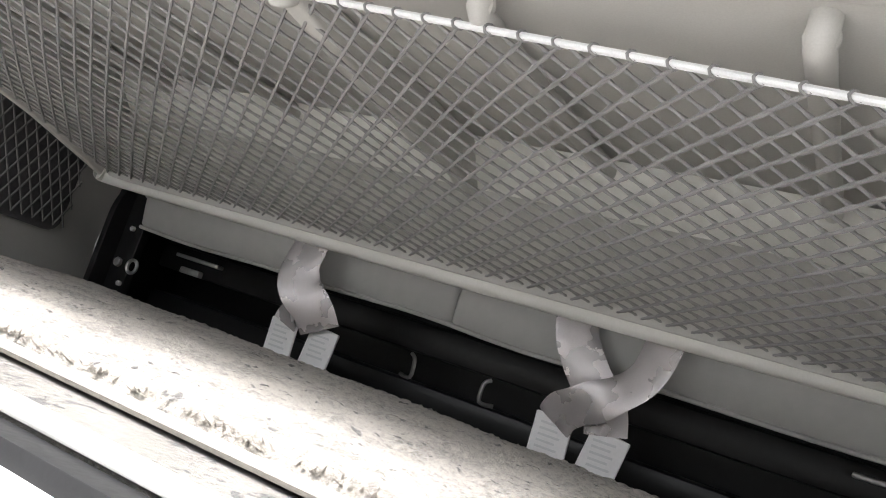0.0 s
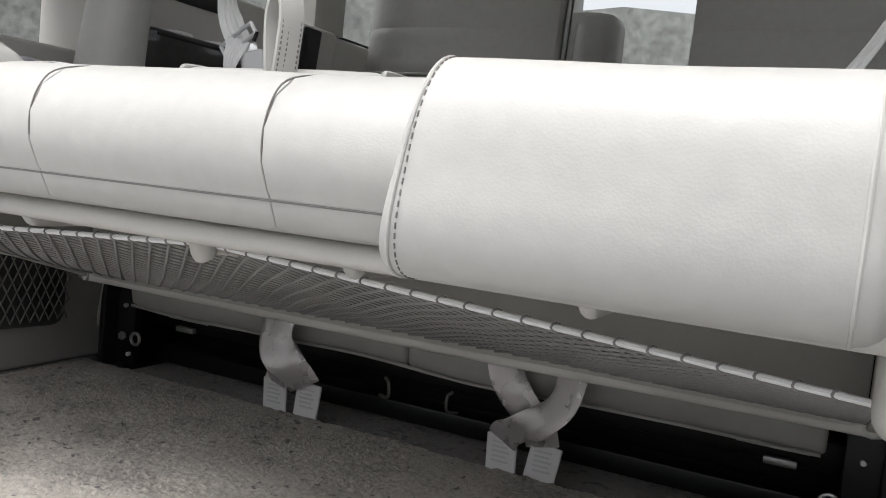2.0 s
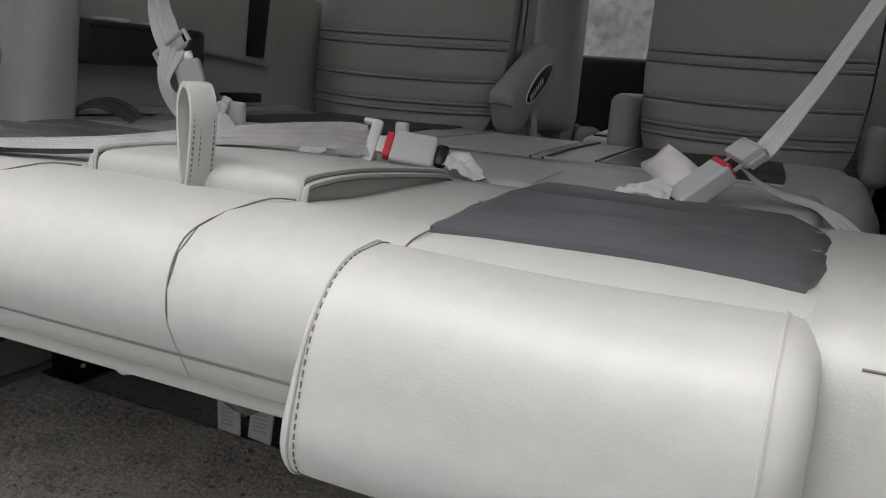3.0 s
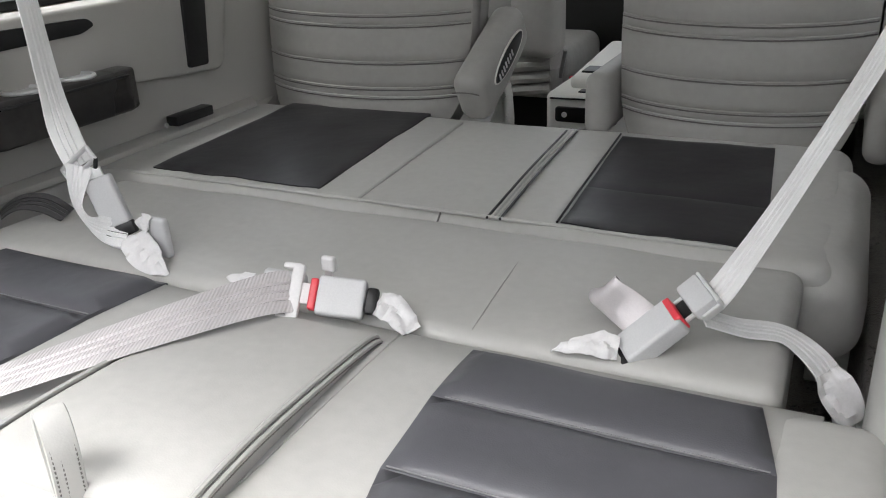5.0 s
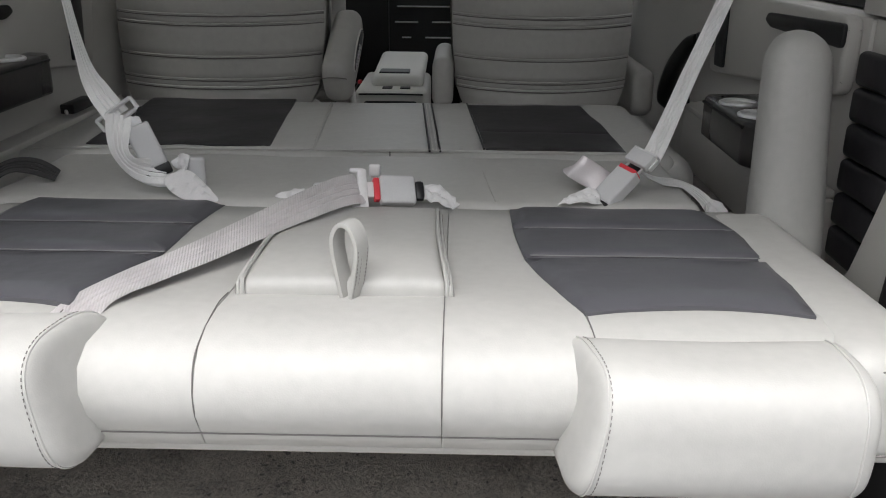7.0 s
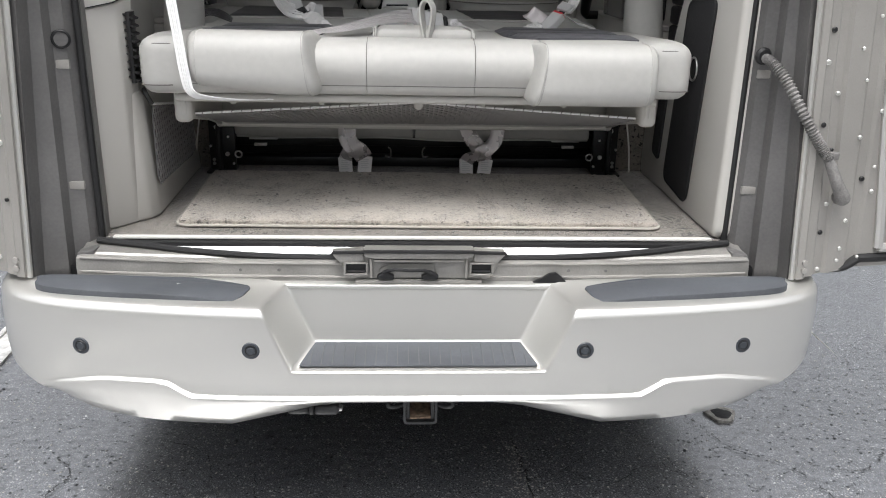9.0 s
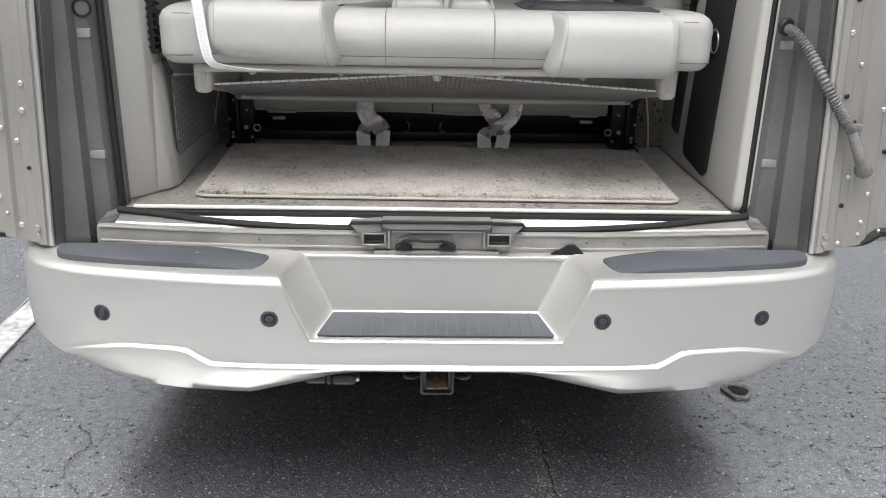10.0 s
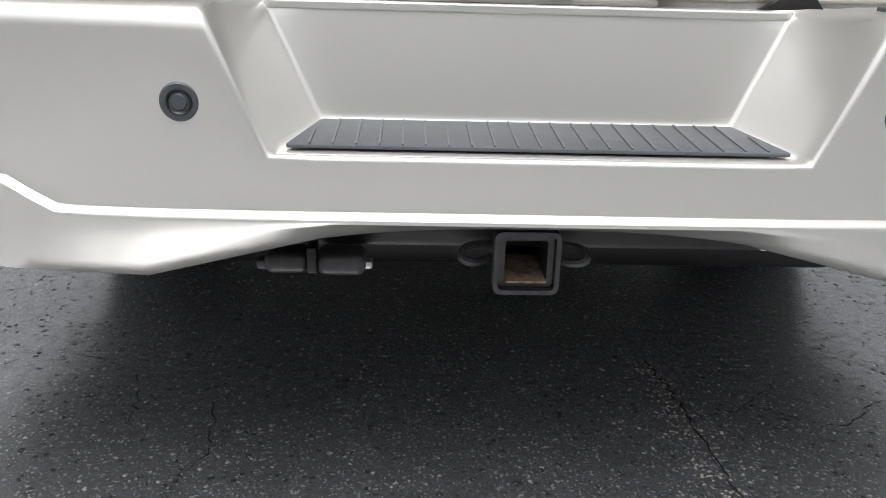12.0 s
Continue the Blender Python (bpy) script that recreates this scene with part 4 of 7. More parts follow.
def bumper_rows(x):
    zc, zb = (crease_z(x) if x < 0.75 else max(crease_z(x), lip_z(x) + 0.022)), lip_z(x)
    k = 1.0 if x < 0.76 else max(0.0, 1 - (x - 0.76) / 0.13)
    tuck = 0.045 * max(0.0, (x - 0.72) / 0.27) ** 1.6
    nose = [(-0.0255 + 0.0255 * math.cos(radians(a)), 0.6195 + 0.0255 * math.sin(radians(a))) for a in (90, 75, 60, 45, 30, 15, 0)]
    return [(-0.045, 0.6455)] + nose + [(0.003, 0.585), (0.004, 0.54), (0.003, 0.497),
            (0.001, 0.497 - 0.45 * (0.497 - zc)), (0.0, zc + 0.012), (0.001, zc + 0.0065), (0.007 * k, zc + 0.004), (0.0105 * k, zc + 0.0005), (0.0105 * k, zc - 0.004),
            (0.004 - 0.35 * tuck, zc - 0.35 * (zc - zb)), (-0.009 - 0.75 * tuck, zc - 0.75 * (zc - zb)), (-0.020 - tuck, zb - 0.002), (-0.027 - tuck, zb - 0.005), (-0.07 - tuck, zb)]


def plan_out(i):
    a, b = PLAN[max(i - 1, 0)], PLAN[min(i + 1, len(PLAN) - 1)]
    t = (b - a).normalized()
    return Vector((t.y, -t.x, 0))


def bumper_shell():
    bm = bmesh.new()
    made = {}

    def v(p):
        key = (round(p[0], 5), round(p[1], 5), round(p[2], 5))
        if key not in made:
            made[key] = bm.verts.new(p)
        return made[key]

    def quad(*ps):
        q = []
        for p in ps:
            w = v(p)
            if w not in q:
                q.append(w)
        if len(q) > 2:
            try:
                bm.faces.new(q)
            except ValueError:
                pass

    def edge_x(z):
        return 0.285 + max(0.0, z - 0.497) / 0.146 * 0.06

    stations = [i for i, p in enumerate(PLAN) if p.x > 0.385]
    for s in (1,):
        grid = []
        # first column follows the slanted edge of the step well
        col = []
        for o, z in bumper_rows(0.30):
            x = edge_x(z)
            col.append((s * x, -o, z))
        grid.append(col)
        for i in stations:
            p, w = PLAN[i], plan_out(i)
            col = []
            for o, z in bumper_rows(p.x):
                q = p + w * o
                col.append((s * q.x, q.y, z))
            grid.append(col)
        for a, b in zip(grid, grid[1:]):
            for j in range(len(a) - 1):
                quad(a[j], b[j], b[j + 1], a[j + 1])
        # top shelf
        for j in range(5):
            def top(c, first, t):
                x, y, z = c[0]
                if first:
                    return (s * (0.346 - 0.034 * t), y + (0.162 - y) * t, 0.6455 - 0.0055 * t)
                yy = max(y, 0.21)
                return (x + (min(abs(x), 0.93) * s - x) * t, y + (yy - y) * t, z + 0.010 * math.sin(math.pi * t) * min(1, (0.21 - min(y, .21)) / 0.15) * min(1, max(0, abs(x) - 0.346) / 0.2))
            for k, (a, b) in enumerate(zip(grid, grid[1:])):
                quad(top(a, k == 0, j / 5), top(b, False, j / 5), top(b, False, (j + 1) / 5), top(a, k == 0, (j + 1) / 5))
    # middle, below the step well
    rows = bumper_rows(0.0)
    mid = []
    n = 12
    for i in range(n + 1):
        x = -0.285 + 0.57 * i / n
        mid.append([(x, -o, z) for o, z in bumper_rows(abs(x) if 0 < i < n else 0.30)])
    for a, b in zip(mid[n // 2:], mid[n // 2 + 1:]):
        for j in range(10, len(rows) - 1):
            quad(a[j], b[j], b[j + 1], a[j + 1])
    # step well: back wall, sides and tread, the corners eased
    back = [(-0.312, 0.162, 0.640), (0.312, 0.162, 0.640), (0.246, 0.142, 0.503), (-0.246, 0.142, 0.503)]
    for i in range(n // 2, n):
        x0, x1 = -1 + 2 * i / n, -1 + 2 * (i + 1) / n
        for j in range(10):
            w0, w1 = (0.312 - 0.066 * j / 10), (0.312 - 0.066 * (j + 1) / 10)
            y0, y1, z0, z1 = 0.162 - 0.02 * j / 10, 0.162 - 0.02 * (j + 1) / 10, 0.640 - 0.137 * j / 10, 0.640 - 0.137 * (j + 1) / 10
            quad((w0 * x0, y0, z0), (w0 * x1, y0, z0), (w1 * x1, y1, z1), (w1 * x0, y1, z1))
        fa, fb = Vector(mid[i][10]), Vector(mid[i + 1][10])
        ba, bb = Vector((0.246 * x0, 0.142, 0.503)), Vector((0.246 * x1, 0.142, 0.503))
        for k in range(5):
            quad(ba.lerp(fa, k / 5), bb.lerp(fb, k / 5), bb.lerp(fb, (k + 1) / 5), ba.lerp(fa, (k + 1) / 5))
    for s in (1,):
        front = [(s * edge_x(z), -o, z) for o, z in bumper_rows(0.30)[:11]]
        for j in range(10):
            t0, t1 = j / 10, (j + 1) / 10
            b0 = (s * (0.312 - 0.066 * t0), 0.162 - 0.02 * t0, 0.640 - 0.137 * t0)
            b1 = (s * (0.312 - 0.066 * t1), 0.162 - 0.02 * t1, 0.640 - 0.137 * t1)
            f0, f1, b0, b1 = Vector(front[j]), Vector(front[j + 1]), Vector(b0), Vector(b1)
            for k in range(5):
                quad(f0.lerp(b0, k / 5), f1.lerp(b1, k / 5), f1.lerp(b1, (k + 1) / 5), f0.lerp(b0, (k + 1) / 5))
    bmesh.ops.remove_doubles(bm, verts=bm.verts, dist=0.0008)
    bmesh.ops.recalc_face_normals(bm, faces=bm.faces)
    sharp = [e for e in bm.edges if len(e.link_faces) == 2 and e.calc_face_angle(0) > radians(28) and min(v.co.z for v in e.verts) > 0.485]
    bmesh.ops.bevel(bm, geom=sharp, offset=0.0065, segments=3, affect="EDGES", profile=0.5)
    bmesh.ops.mirror(bm, geom=list(bm.verts) + list(bm.edges) + list(bm.faces), axis="X", merge_dist=0.0003)
    return bm


bumper = thing("rear_bumper", "champagne-silver painted van step bumper with parking sensors", "bumper", (0, 0.1, 0.4))
part("bumper_shell", bumper_shell(), PAINT, bumper, angle=45)
part("well_edge", prism([(-0.304, 0.1585), (0.304, 0.1585), (0.40, 0.200), (0.42, 0.215), (-0.42, 0.215), (-0.40, 0.200)], "z", 0.630, 0.6412, 0.003, 3), PAINT, bumper)
tread = prism(round_poly([(-0.270, 0.016), (0.270, 0.016), (0.243, 0.128), (-0.243, 0.128)], 0.006), "z", 0, 0.004, 0.001)
for v in tread.verts:
    v.co.z += 0.4985 + 0.048 * v.co.y + 0.0015
pad = part("step_pad", tread, PAD_RUBBER, bumper, "dark grey ribbed rubber step tread")
bm = bmesh.new()
for i in range(21):
    x = -0.245 + 0.49 * i / 20
    box(x - 0.001, x + 0.001, 0.02, 0.125 if abs(x) < 0.236 else 0.08, 0, 0.0016, 0, bm=bm)
for v in bm.verts:
    v.co.z += 0.4985 + 0.048 * v.co.y + 0.0055
part("tread_ribs", bm, mat("scuffed_rubber_rib", (0.10, 0.104, 0.11), 0.6, bump=0.2), pad)
for s in (-1, 1):
    o = [(s * 0.392, 0.092), (s * 0.412, 0.052), (s * 0.62, 0.066), (s * 0.80, 0.092), (s * 0.862, 0.116), (s * 0.874, 0.146), (s * 0.858, 0.176), (s * 0.62, 0.164), (s * 0.41, 0.140)]
    outline = [p[:2] for p in smooth([(x, y, 0) for x, y in o + o[:2]], 5)[5:-1]]
    bm = prism([tuple(p) for p in outline], "z", 0.640, 0.6625, 0.002)
    for v in bm.verts:
        if v.co.z > 0.65:
            v.co.z -= 0.010 * max(0.0, min(1.0, (0.52 - abs(v.co.x)) / 0.11))
        v.co.z -= 0.003 * abs(v.co.x) ** 2 + 0.006 * max(0.0, (0.10 - v.co.y) / 0.05)
    part("top_step_pad", bm, PAD_RUBBER, bumper, "dark blue-grey rubber pad along the bumper top")
for x, y, z, nx in ((-0.752, 0.045, 0.541, -0.2), (-0.370, -0.001, 0.550, 0), (0.370, -0.001, 0.550, 0), (0.747, 0.045, 0.541, 0.2)):
    sensor = part("parking_sensor", disc((x, y + 0.006, z), (nx, -1, 0), 0.0202, 0.0085, 28, 0.002), SENSOR, bumper, "round dark parking sensor")
    part("sensor_ring", ring((x + nx * .006, y - 0.0025, z), (nx, -1, 0), 0.0120, 0.0016, 24, 6), BLACK, sensor)
    part("sensor_lens", disc((x + nx * .005, y - 0.001, z), (nx, -1, 0), 0.0085, 0.003, 20, 0.001), SENSOR, sensor)

# ---- under the bumper: hitch, plug, cross member ----
hitch = thing("hitch_receiver", "black square trailer hitch receiver with a rusty mouth", "tow hitch", (0.006, 0.11, 0.34))
bm = bmesh.new()


def square_tube(bm, cx, cz, a, b, y0, y1, r, depth=None):
    outer = round_poly([(cx - a, cz - a), (cx + a, cz - a), (cx + a, cz + a), (cx - a, cz + a)], r)
    inner = round_poly([(cx - b, cz - b), (cx + b, cz - b), (cx + b, cz + b), (cx - b, cz + b)], r * 0.6)
    loops = []
    for poly, y in ((outer, y1), (outer, y0), (inner, y0), (inner, y1 - 0.02 if depth is None else y0 + depth)):
        loops.append([bm.verts.new((p[0], y, p[1])) for p in poly])
    n = len(outer)
    for p, q in zip(loops, loops[1:]):
        for k in range(n):
            bm.faces.new((p[k], p[(k + 1) % n], q[(k + 1) % n], q[k]))
    if depth is None:
        bm.faces.new(loops[-1])
    return bm


part("receiver_tube", square_tube(bm, 0.006, 0.340, 0.034, 0.0265, 0.115, 0.34, 0.007), WORN_BLACK, hitch, angle=50)
part("collar", square_tube(bmesh.new(), 0.006, 0.340, 0.041, 0.0352, 0.104, 0.130, 0.012, 0.015), WORN_BLACK, hitch, "black forged collar", angle=50)
part("rust_patch", box(-0.019, 0.031, 0.106, 0.20, 0.3137, 0.3170, 0.0008), RUST, hitch, "rusty scale in the receiver mouth")
for s in (-1, 1):
    loop = smooth([(0.006 + s * 0.035, 0.15, 0.333), (0.006 + s * 0.060, 0.135, 0.330), (0.006 + s * 0.078, 0.13, 0.336), (0.006 + s * 0.072, 0.145, 0.346), (0.006 + s * 0.035, 0.16, 0.347)], 5)
    part("safety_chain_loop", tube(loop, 0.0055, 8), WORN_BLACK, hitch)
solid("cross_member", box(-0.62, 0.66, 0.17, 0.25, 0.335, 0.43, 0.01), BLACK, "black steel cross member under the bumper", "chassis", kind="structure")
solid("exhaust_bracket", box(0.29, 0.39, 0.10, 0.125, 0.362, 0.378, 0.004), STEEL, "grey metal bracket behind the bumper", "bracket")
plug = thing("trailer_plug", "dark grey plastic trailer wiring socket with a hinged cap", "socket", (-0.255, 0.13, 0.33))
part("body", turn(cushion(-0.318, -0.262, 0.12, 0.17, 0.314, 0.342, 0.012, (4, 3, 2)), Matrix.Identity(4)), WORN_BLACK, plug)
part("cap", cushion(-0.254, -0.192, 0.118, 0.17, 0.313, 0.342, 0.012, (4, 3, 2)), WORN_BLACK, plug)
part("hinge", box(-0.264, -0.252, 0.117, 0.15, 0.318, 0.352, 0.003), BLACK, plug)
part("tab", box(-0.328, -0.314, 0.13, 0.15, 0.318, 0.330, 0.003), WORN_BLACK, plug)
part("tab", box(-0.196, -0.184, 0.13, 0.15, 0.320, 0.330, 0.003), STEEL, plug)

# ---- cargo space: rug ----
rug = thing("rug", "beige-grey shaggy cut-pile floor mat with a bound edge", "rug", (0, 0.62, FLOOR))
ro = round_poly([(-0.612, 0.362), (0.628, 0.352), (0.640, 0.872), (-0.632, 0.892)], 0.035, 6)
bm = bmesh.new()
nx, ny = 330, 140
pile = random.Random(31)
grid = []
for j in range(ny + 1):
    row = []
    for i in range(nx + 1):
        u, w = i / nx, j / ny
        x = (-0.612 - 0.02 * w) + (1.24 + 0.032 * w) * u
        y = 0.362 - 0.010 * u + (0.53 - 0.010 * u) * w
        cu, cw = min(u, 1 - u) * 1.24, min(w, 1 - w) * 0.53
        e = min(cu, cw)
        if cu < 0.035 and cw < 0.035:
            q = math.hypot(0.035 - cu, 0.035 - cw)
            if q > 0.035:
                k = 0.035 / q
                x += (0.035 - cu) * (1 - k) * (1 if u < 0.5 else -1)
                y += (0.035 - cw) * (1 - k) * (1 if w < 0.5 else -1)
                e = 0
        z = FLOOR + 0.004 + 0.016 * min(1, e / 0.012) ** 0.5 + (0.0022 * noise.noise(Vector((x, y, 0)) * 90) + 0.002 * noise.noise(Vector((x, y, 3)) * 12) + pile.uniform(-0.0016, 0.0016) if e > 0.004 else 0)
        row.append(bm.verts.new((x, y, z)))
    grid.append(row)
for a, b in zip(grid, grid[1:]):
    for i in range(nx):
        bm.faces.new((a[i], a[i + 1], b[i + 1], b[i]))
part("shag", bm, RUG, rug, angle=80)
rnd = random.Random(21)
verts, faces = [], []
for i in range(1700):
    u = rnd.random()
    w = rnd.random() ** 3 * 0.09 if i < 1000 else rnd.random() * 0.9
    x, y = -0.600 + 1.216 * u, 0.366 - 0.010 * u + 0.52 * w
    z, s, hgt = FLOOR + 0.013, rnd.uniform(0.0014, 0.0024), rnd.uniform(0.003, 0.007)
    base = len(verts)
    for k in range(3):
        a = 2.1 * k + i
        verts.append((x + s * math.cos(a), y + s * math.sin(a), z))
    verts.append((x + rnd.gauss(0, 0.004), y + rnd.gauss(-0.002, 0.004), z + hgt))
    faces += [(base, base + 1, base + 3), (base + 1, base + 2, base + 3), (base + 2, base, base + 3)]
bm = bmesh.new()
vs = [bm.verts.new(v) for v in verts]
for f in faces:
    bm.faces.new([vs[k] for k in f])
part("pile_fuzz", bm, RUG, rug, "stray upright pile fuzz")
edge = [(x, y, FLOOR + 0.0065) for x, y in ro]
part("binding", tube(edge, 0.0042, 8, closed=True), mat("rug_binding", (0.40, 0.38, 0.34), 0.8, grain=400, vary=0.1, bump=0.3), rug, "pale stitched edge binding")

# ---- side trim ----
def left_trim():
    t = thing("side_trim", "grey moulded side trim with a net-covered pocket", "trim panel", (-0.75, 0.6, FLOOR), kind="structure")
    low = [(-0.80, 0.34), (-0.765, 0.352), (-0.688, 0.43), (-0.675, 0.47), (-0.690, 0.99), (-0.70, 1.02), (-0.80, 1.03)]
    bm = prism(low, "z", FLOOR, 1.045, 0.010, 3)
    for v in bm.verts:
        if v.co.z > 1.0:
            v.co.z -= 0.16 * max(0, v.co.y - 0.47)
            v.co.x -= 0.02
    part("lower_box", bm, TRIM, t, angle=30)
    up = [(-0.80, 0.30), (-0.772, 0.325), (-0.715, 0.40), (-0.700, 0.47), (-0.735, 0.55), (-0.80, 0.60), (-0.80, 1.0), (-0.83, 1.0)]
    def slope(bm, z0):
        for v in bm.verts:
            if v.co.z > z0 and v.co.z < 1.5:
                v.co.z += 0.20 * max(0.0, min(v.co.y, 0.5) - 0.30)
        return bm

    part("upper_panel", slope(prism(up, "z", FLOOR, 1.238, 0.008, 3), 1.2), TRIM, t, angle=30)
    part("trim_screw", disc((-0.768, 0.328, 1.222), (0.6, -0.8, 0), 0.005, 0.004, 10, 0.001), STEEL, t)
    top = [(-0.80, 0.30), (-0.772, 0.318), (-0.712, 0.385), (-0.690, 0.47), (-0.690, 0.56), (-0.725, 0.62), (-0.80, 0.66)]
    bm = bmesh.new()
    rings = []
    for z, pull in ((1.243, 0.012), (1.252, 0.003), (1.265, 0.0), (1.30, 0.0), (1.34, 0.012), (1.38, 0.030), (1.43, 0.042), (1.6, 0.050), (2.1, 0.055)):
        ring_ = []
        for x, y in round_poly(top, 0.02, 3):
            deep = min(1.0, max(0.0, (y - 0.38) / 0.09))
            ring_.append(bm.verts.new((min(-0.78, x) if x < -0.78 else x - pull * deep, y - pull * 0.4 * deep, z + (0.20 * max(0.0, min(y, 0.5) - 0.30) if z < 1.5 else 0.0))))
        rings.append(ring_)
    for a, b in zip(rings, rings[1:]):
        for k in range(len(a)):
            bm.faces.new((a[k], a[(k + 1) % len(a)], b[(k + 1) % len(a)], b[k]))
    bm.faces.new(rings[0][::-1])
    bm.faces.new(rings[-1])
    part("pillar_pad", bm, TRIM, t, "padded grey pillar cover", angle=50)
    part("panel_joint", slope(prism([(-0.80, 0.31), (-0.772, 0.33), (-0.717, 0.395), (-0.703, 0.46), (-0.74, 0.52), (-0.80, 0.55)], "z", 1.2375, 1.2435, 0.001), 1.2), BLACK, t)
    part("vent_recess", box(-0.7035, -0.6935, 0.425, 0.468, 1.065, 1.235, 0.002), BLACK, t, "black louvred air vent")
    for i in range(9):
        z = 1.075 + 0.0185 * i
        part("louvre", turn(box(-0.712, -0.684, 0.426, 0.467, z - 0.002, z + 0.003, 0.001, 1), Matrix.Rotation(radians(25), 4, "Y"), (-0.698, 0.446, z)), RUBBER, t)
    # net pocket over the whole inner side
    def inner_x(y):
        return -0.6735 - (y - 0.47) * 0.029

    hole = round_poly([(0.462, 0.80), (0.88, 0.785), (0.88, 0.94), (0.462, 1.005)], 0.03)
    bm = prism(hole, "x", -0.004, 0.0, 0.001)
    for v in bm.verts:
        v.co.x += inner_x(v.co.y) + 0.0035
    part("pocket", bm, NET_CLOTH, t, "dark pocket behind the net")
    bm = bmesh.new()
    for k in range(-12, 24):
        for sgn in (1, -1):
            pts = []
            for i in range(31):
                f = i / 30
                z = 0.79 + 0.225 * f
                y = 0.45 + 0.0185 * k + (0.12 * f if sgn > 0 else 0.12 - 0.12 * f)
                if 0.458 < y < 0.884 and 0.797 < z < 1.008 - 0.155 * (y - 0.462):
                    pts.append((inner_x(y) + 0.007 + 0.003 * math.sin(9 * y), y, z))
            if len(pts) > 2:
                tube(pts, 0.0016, 5, bm)
    part("pocket_net", bm, POCKET_CORD, t, "grey stretched diamond-mesh net")
    part("pocket_cord", tube(smooth([(inner_x(y) + 0.008, y, 1.010 - 0.155 * (y - 0.462)) for y in (0.458, 0.55, 0.66, 0.78, 0.885)], 5), 0.003, 6), CORD_WHITE, t)
    part("cord_end", tube(smooth([(-0.668, 0.452, 1.012), (-0.676, 0.448, 1.03), (-0.69, 0.47, 1.045)], 4), 0.006, 8), RUBBER, t)
    return t


left_trim()


def right_trim():
    t = thing("side_trim", "grey moulded side trim with a tall black speaker panel", "trim panel", (0.77, 0.6, FLOOR), kind="structure")
    side = round_poly([(0.284, FLOOR), (0.985, FLOOR), (0.975, 1.00), (0.80, 1.10), (0.725, 1.28), (0.64, 1.375), (0.52, 1.425), (0.284, 1.432)], 0.03, 5)
    part("panel", prism(side, "x", 0.739, 0.803, 0.012, 3), TRIM, t, angle=40)
    part("pillar_pad", prism([(0.80, 0.285), (0.760, 0.297), (0.746, 0.335), (0.748, 0.41), (0.77, 0.47), (0.80, 0.48)], "z", 1.438, 2.1, 0.012, 3), TRIM, t, "padded grey pillar cover")
    part("panel_joint", prism([(0.80, 0.295), (0.760, 0.304), (0.748, 0.338), (0.752, 0.41), (0.80, 0.45)], "z", 1.428, 1.439, 0.001), BLACK, t)
    face = round_poly([(0.505, 0.745), (0.715, 0.765), (0.650, 1.275), (0.445, 1.290)], 0.035, 6)
    part("speaker_cloth", prism(face, "x", 0.7335, 0.740, 0.002), BLACK_CLOTH, t, "black cloth-covered speaker panel")
    rim = tube([(0.7345, p[0], p[1]) for p in face], 0.003, 6, closed=True)
    part("cloth_rim", rim, RUBBER, t)
    small = round_poly([(0.785, 0.80), (0.855, 0.815), (0.825, 1.05), (0.755, 1.04)], 0.02, 5)
    part("small_cloth", prism(small, "x", 0.7325, 0.739, 0.002), BLACK_CLOTH, t, "small black cloth panel")
    r = part("ring", ring((0.729, 0.548, 1.105), (1, 0, 0), 0.030, 0.0028), STEEL, t, "chrome ring pull")
    part("ring_base", disc((0.735, 0.548, 1.105), (-1, 0, 0), 0.024, 0.004, 24, 0.001), BLACK, t)
    for z in (0.83, 1.21):
        part("screw", disc((0.751, 0.318, z), (-0.9, -0.4, 0), 0.004, 0.003, 10, 0.001), STEEL, t)
    return t


right_trim()

# carpeted wheel housings at both sides of the seat base, with a pale cable
for s in (-1, 1):
    solid("wheel_housing", prism([(s * 0.80, 0.985), (s * 0.655, 0.985), (s * 0.65, 1.02), (s * 0.65, 1.75), (s * 0.80, 1.80)], "z", FLOOR, 1.02, 0.01, 3), CARPET, "grey-brown carpeted wheel housing beside the seat base", "wheel housing", kind="structure")
    c = thing("cable", "thin pale cable running down to the floor", "cable", (s * 0.69, 0.97, FLOOR), group="cables")
    part("wire", tube(smooth([(s * 0.665, 0.97, 1.02), (s * 0.672, 0.965, 0.92), (s * 0.692, 0.965, 0.80), (s * 0.70, 0.968, FLOOR + 0.003)], 5), 0.0028, 6), CREAM, c)

lamp = thing("tail_lamp", "red plastic tail lamp beside a black jamb plate", "tail lamp", (0.81, 0.19, 1.41))
part("lens", cushion(0.793, 0.845, 0.150, 0.192, 1.412, 1.62, 0.010, (4, 3, 6)), RED, lamp)
part("jamb_plate", box(0.742, 0.790, 0.196, 0.222, 1.425, 1.64, 0.003), BLACK, lamp)
part("plate_edge", box(0.740, 0.792, 0.194, 0.221, 1.418, 1.4245, 0.001), STEEL, lamp)

solid("quarter_wall", box(0.806, 0.93, 0.37, 0.978, FLOOR - 0.05, 1.468, 0.004), TRIM, "grey inner quarter panel behind the side trim", "wall", kind="structure")
pad = thing("quarter_padding", "black ribbed vinyl padding on the quarter panel", "wall padding", (0.795, 0.85, 1.08), kind="structure")
for i in range(6):
    part("roll", cushion(0.782, 0.8055, 0.66 + 0.012 * (i < 3), 0.972, 1.075 + 0.058 * i, 1.130 + 0.058 * i, 0.011, (3, 8, 3)), VINYL_BLACK, pad, angle=60)

# ---- bench folded flat into a bed ----
bench = thing("bench_seat", "grey vinyl power bench folded flat into a bed", "bench seat", (0, 0.65, 1.0))
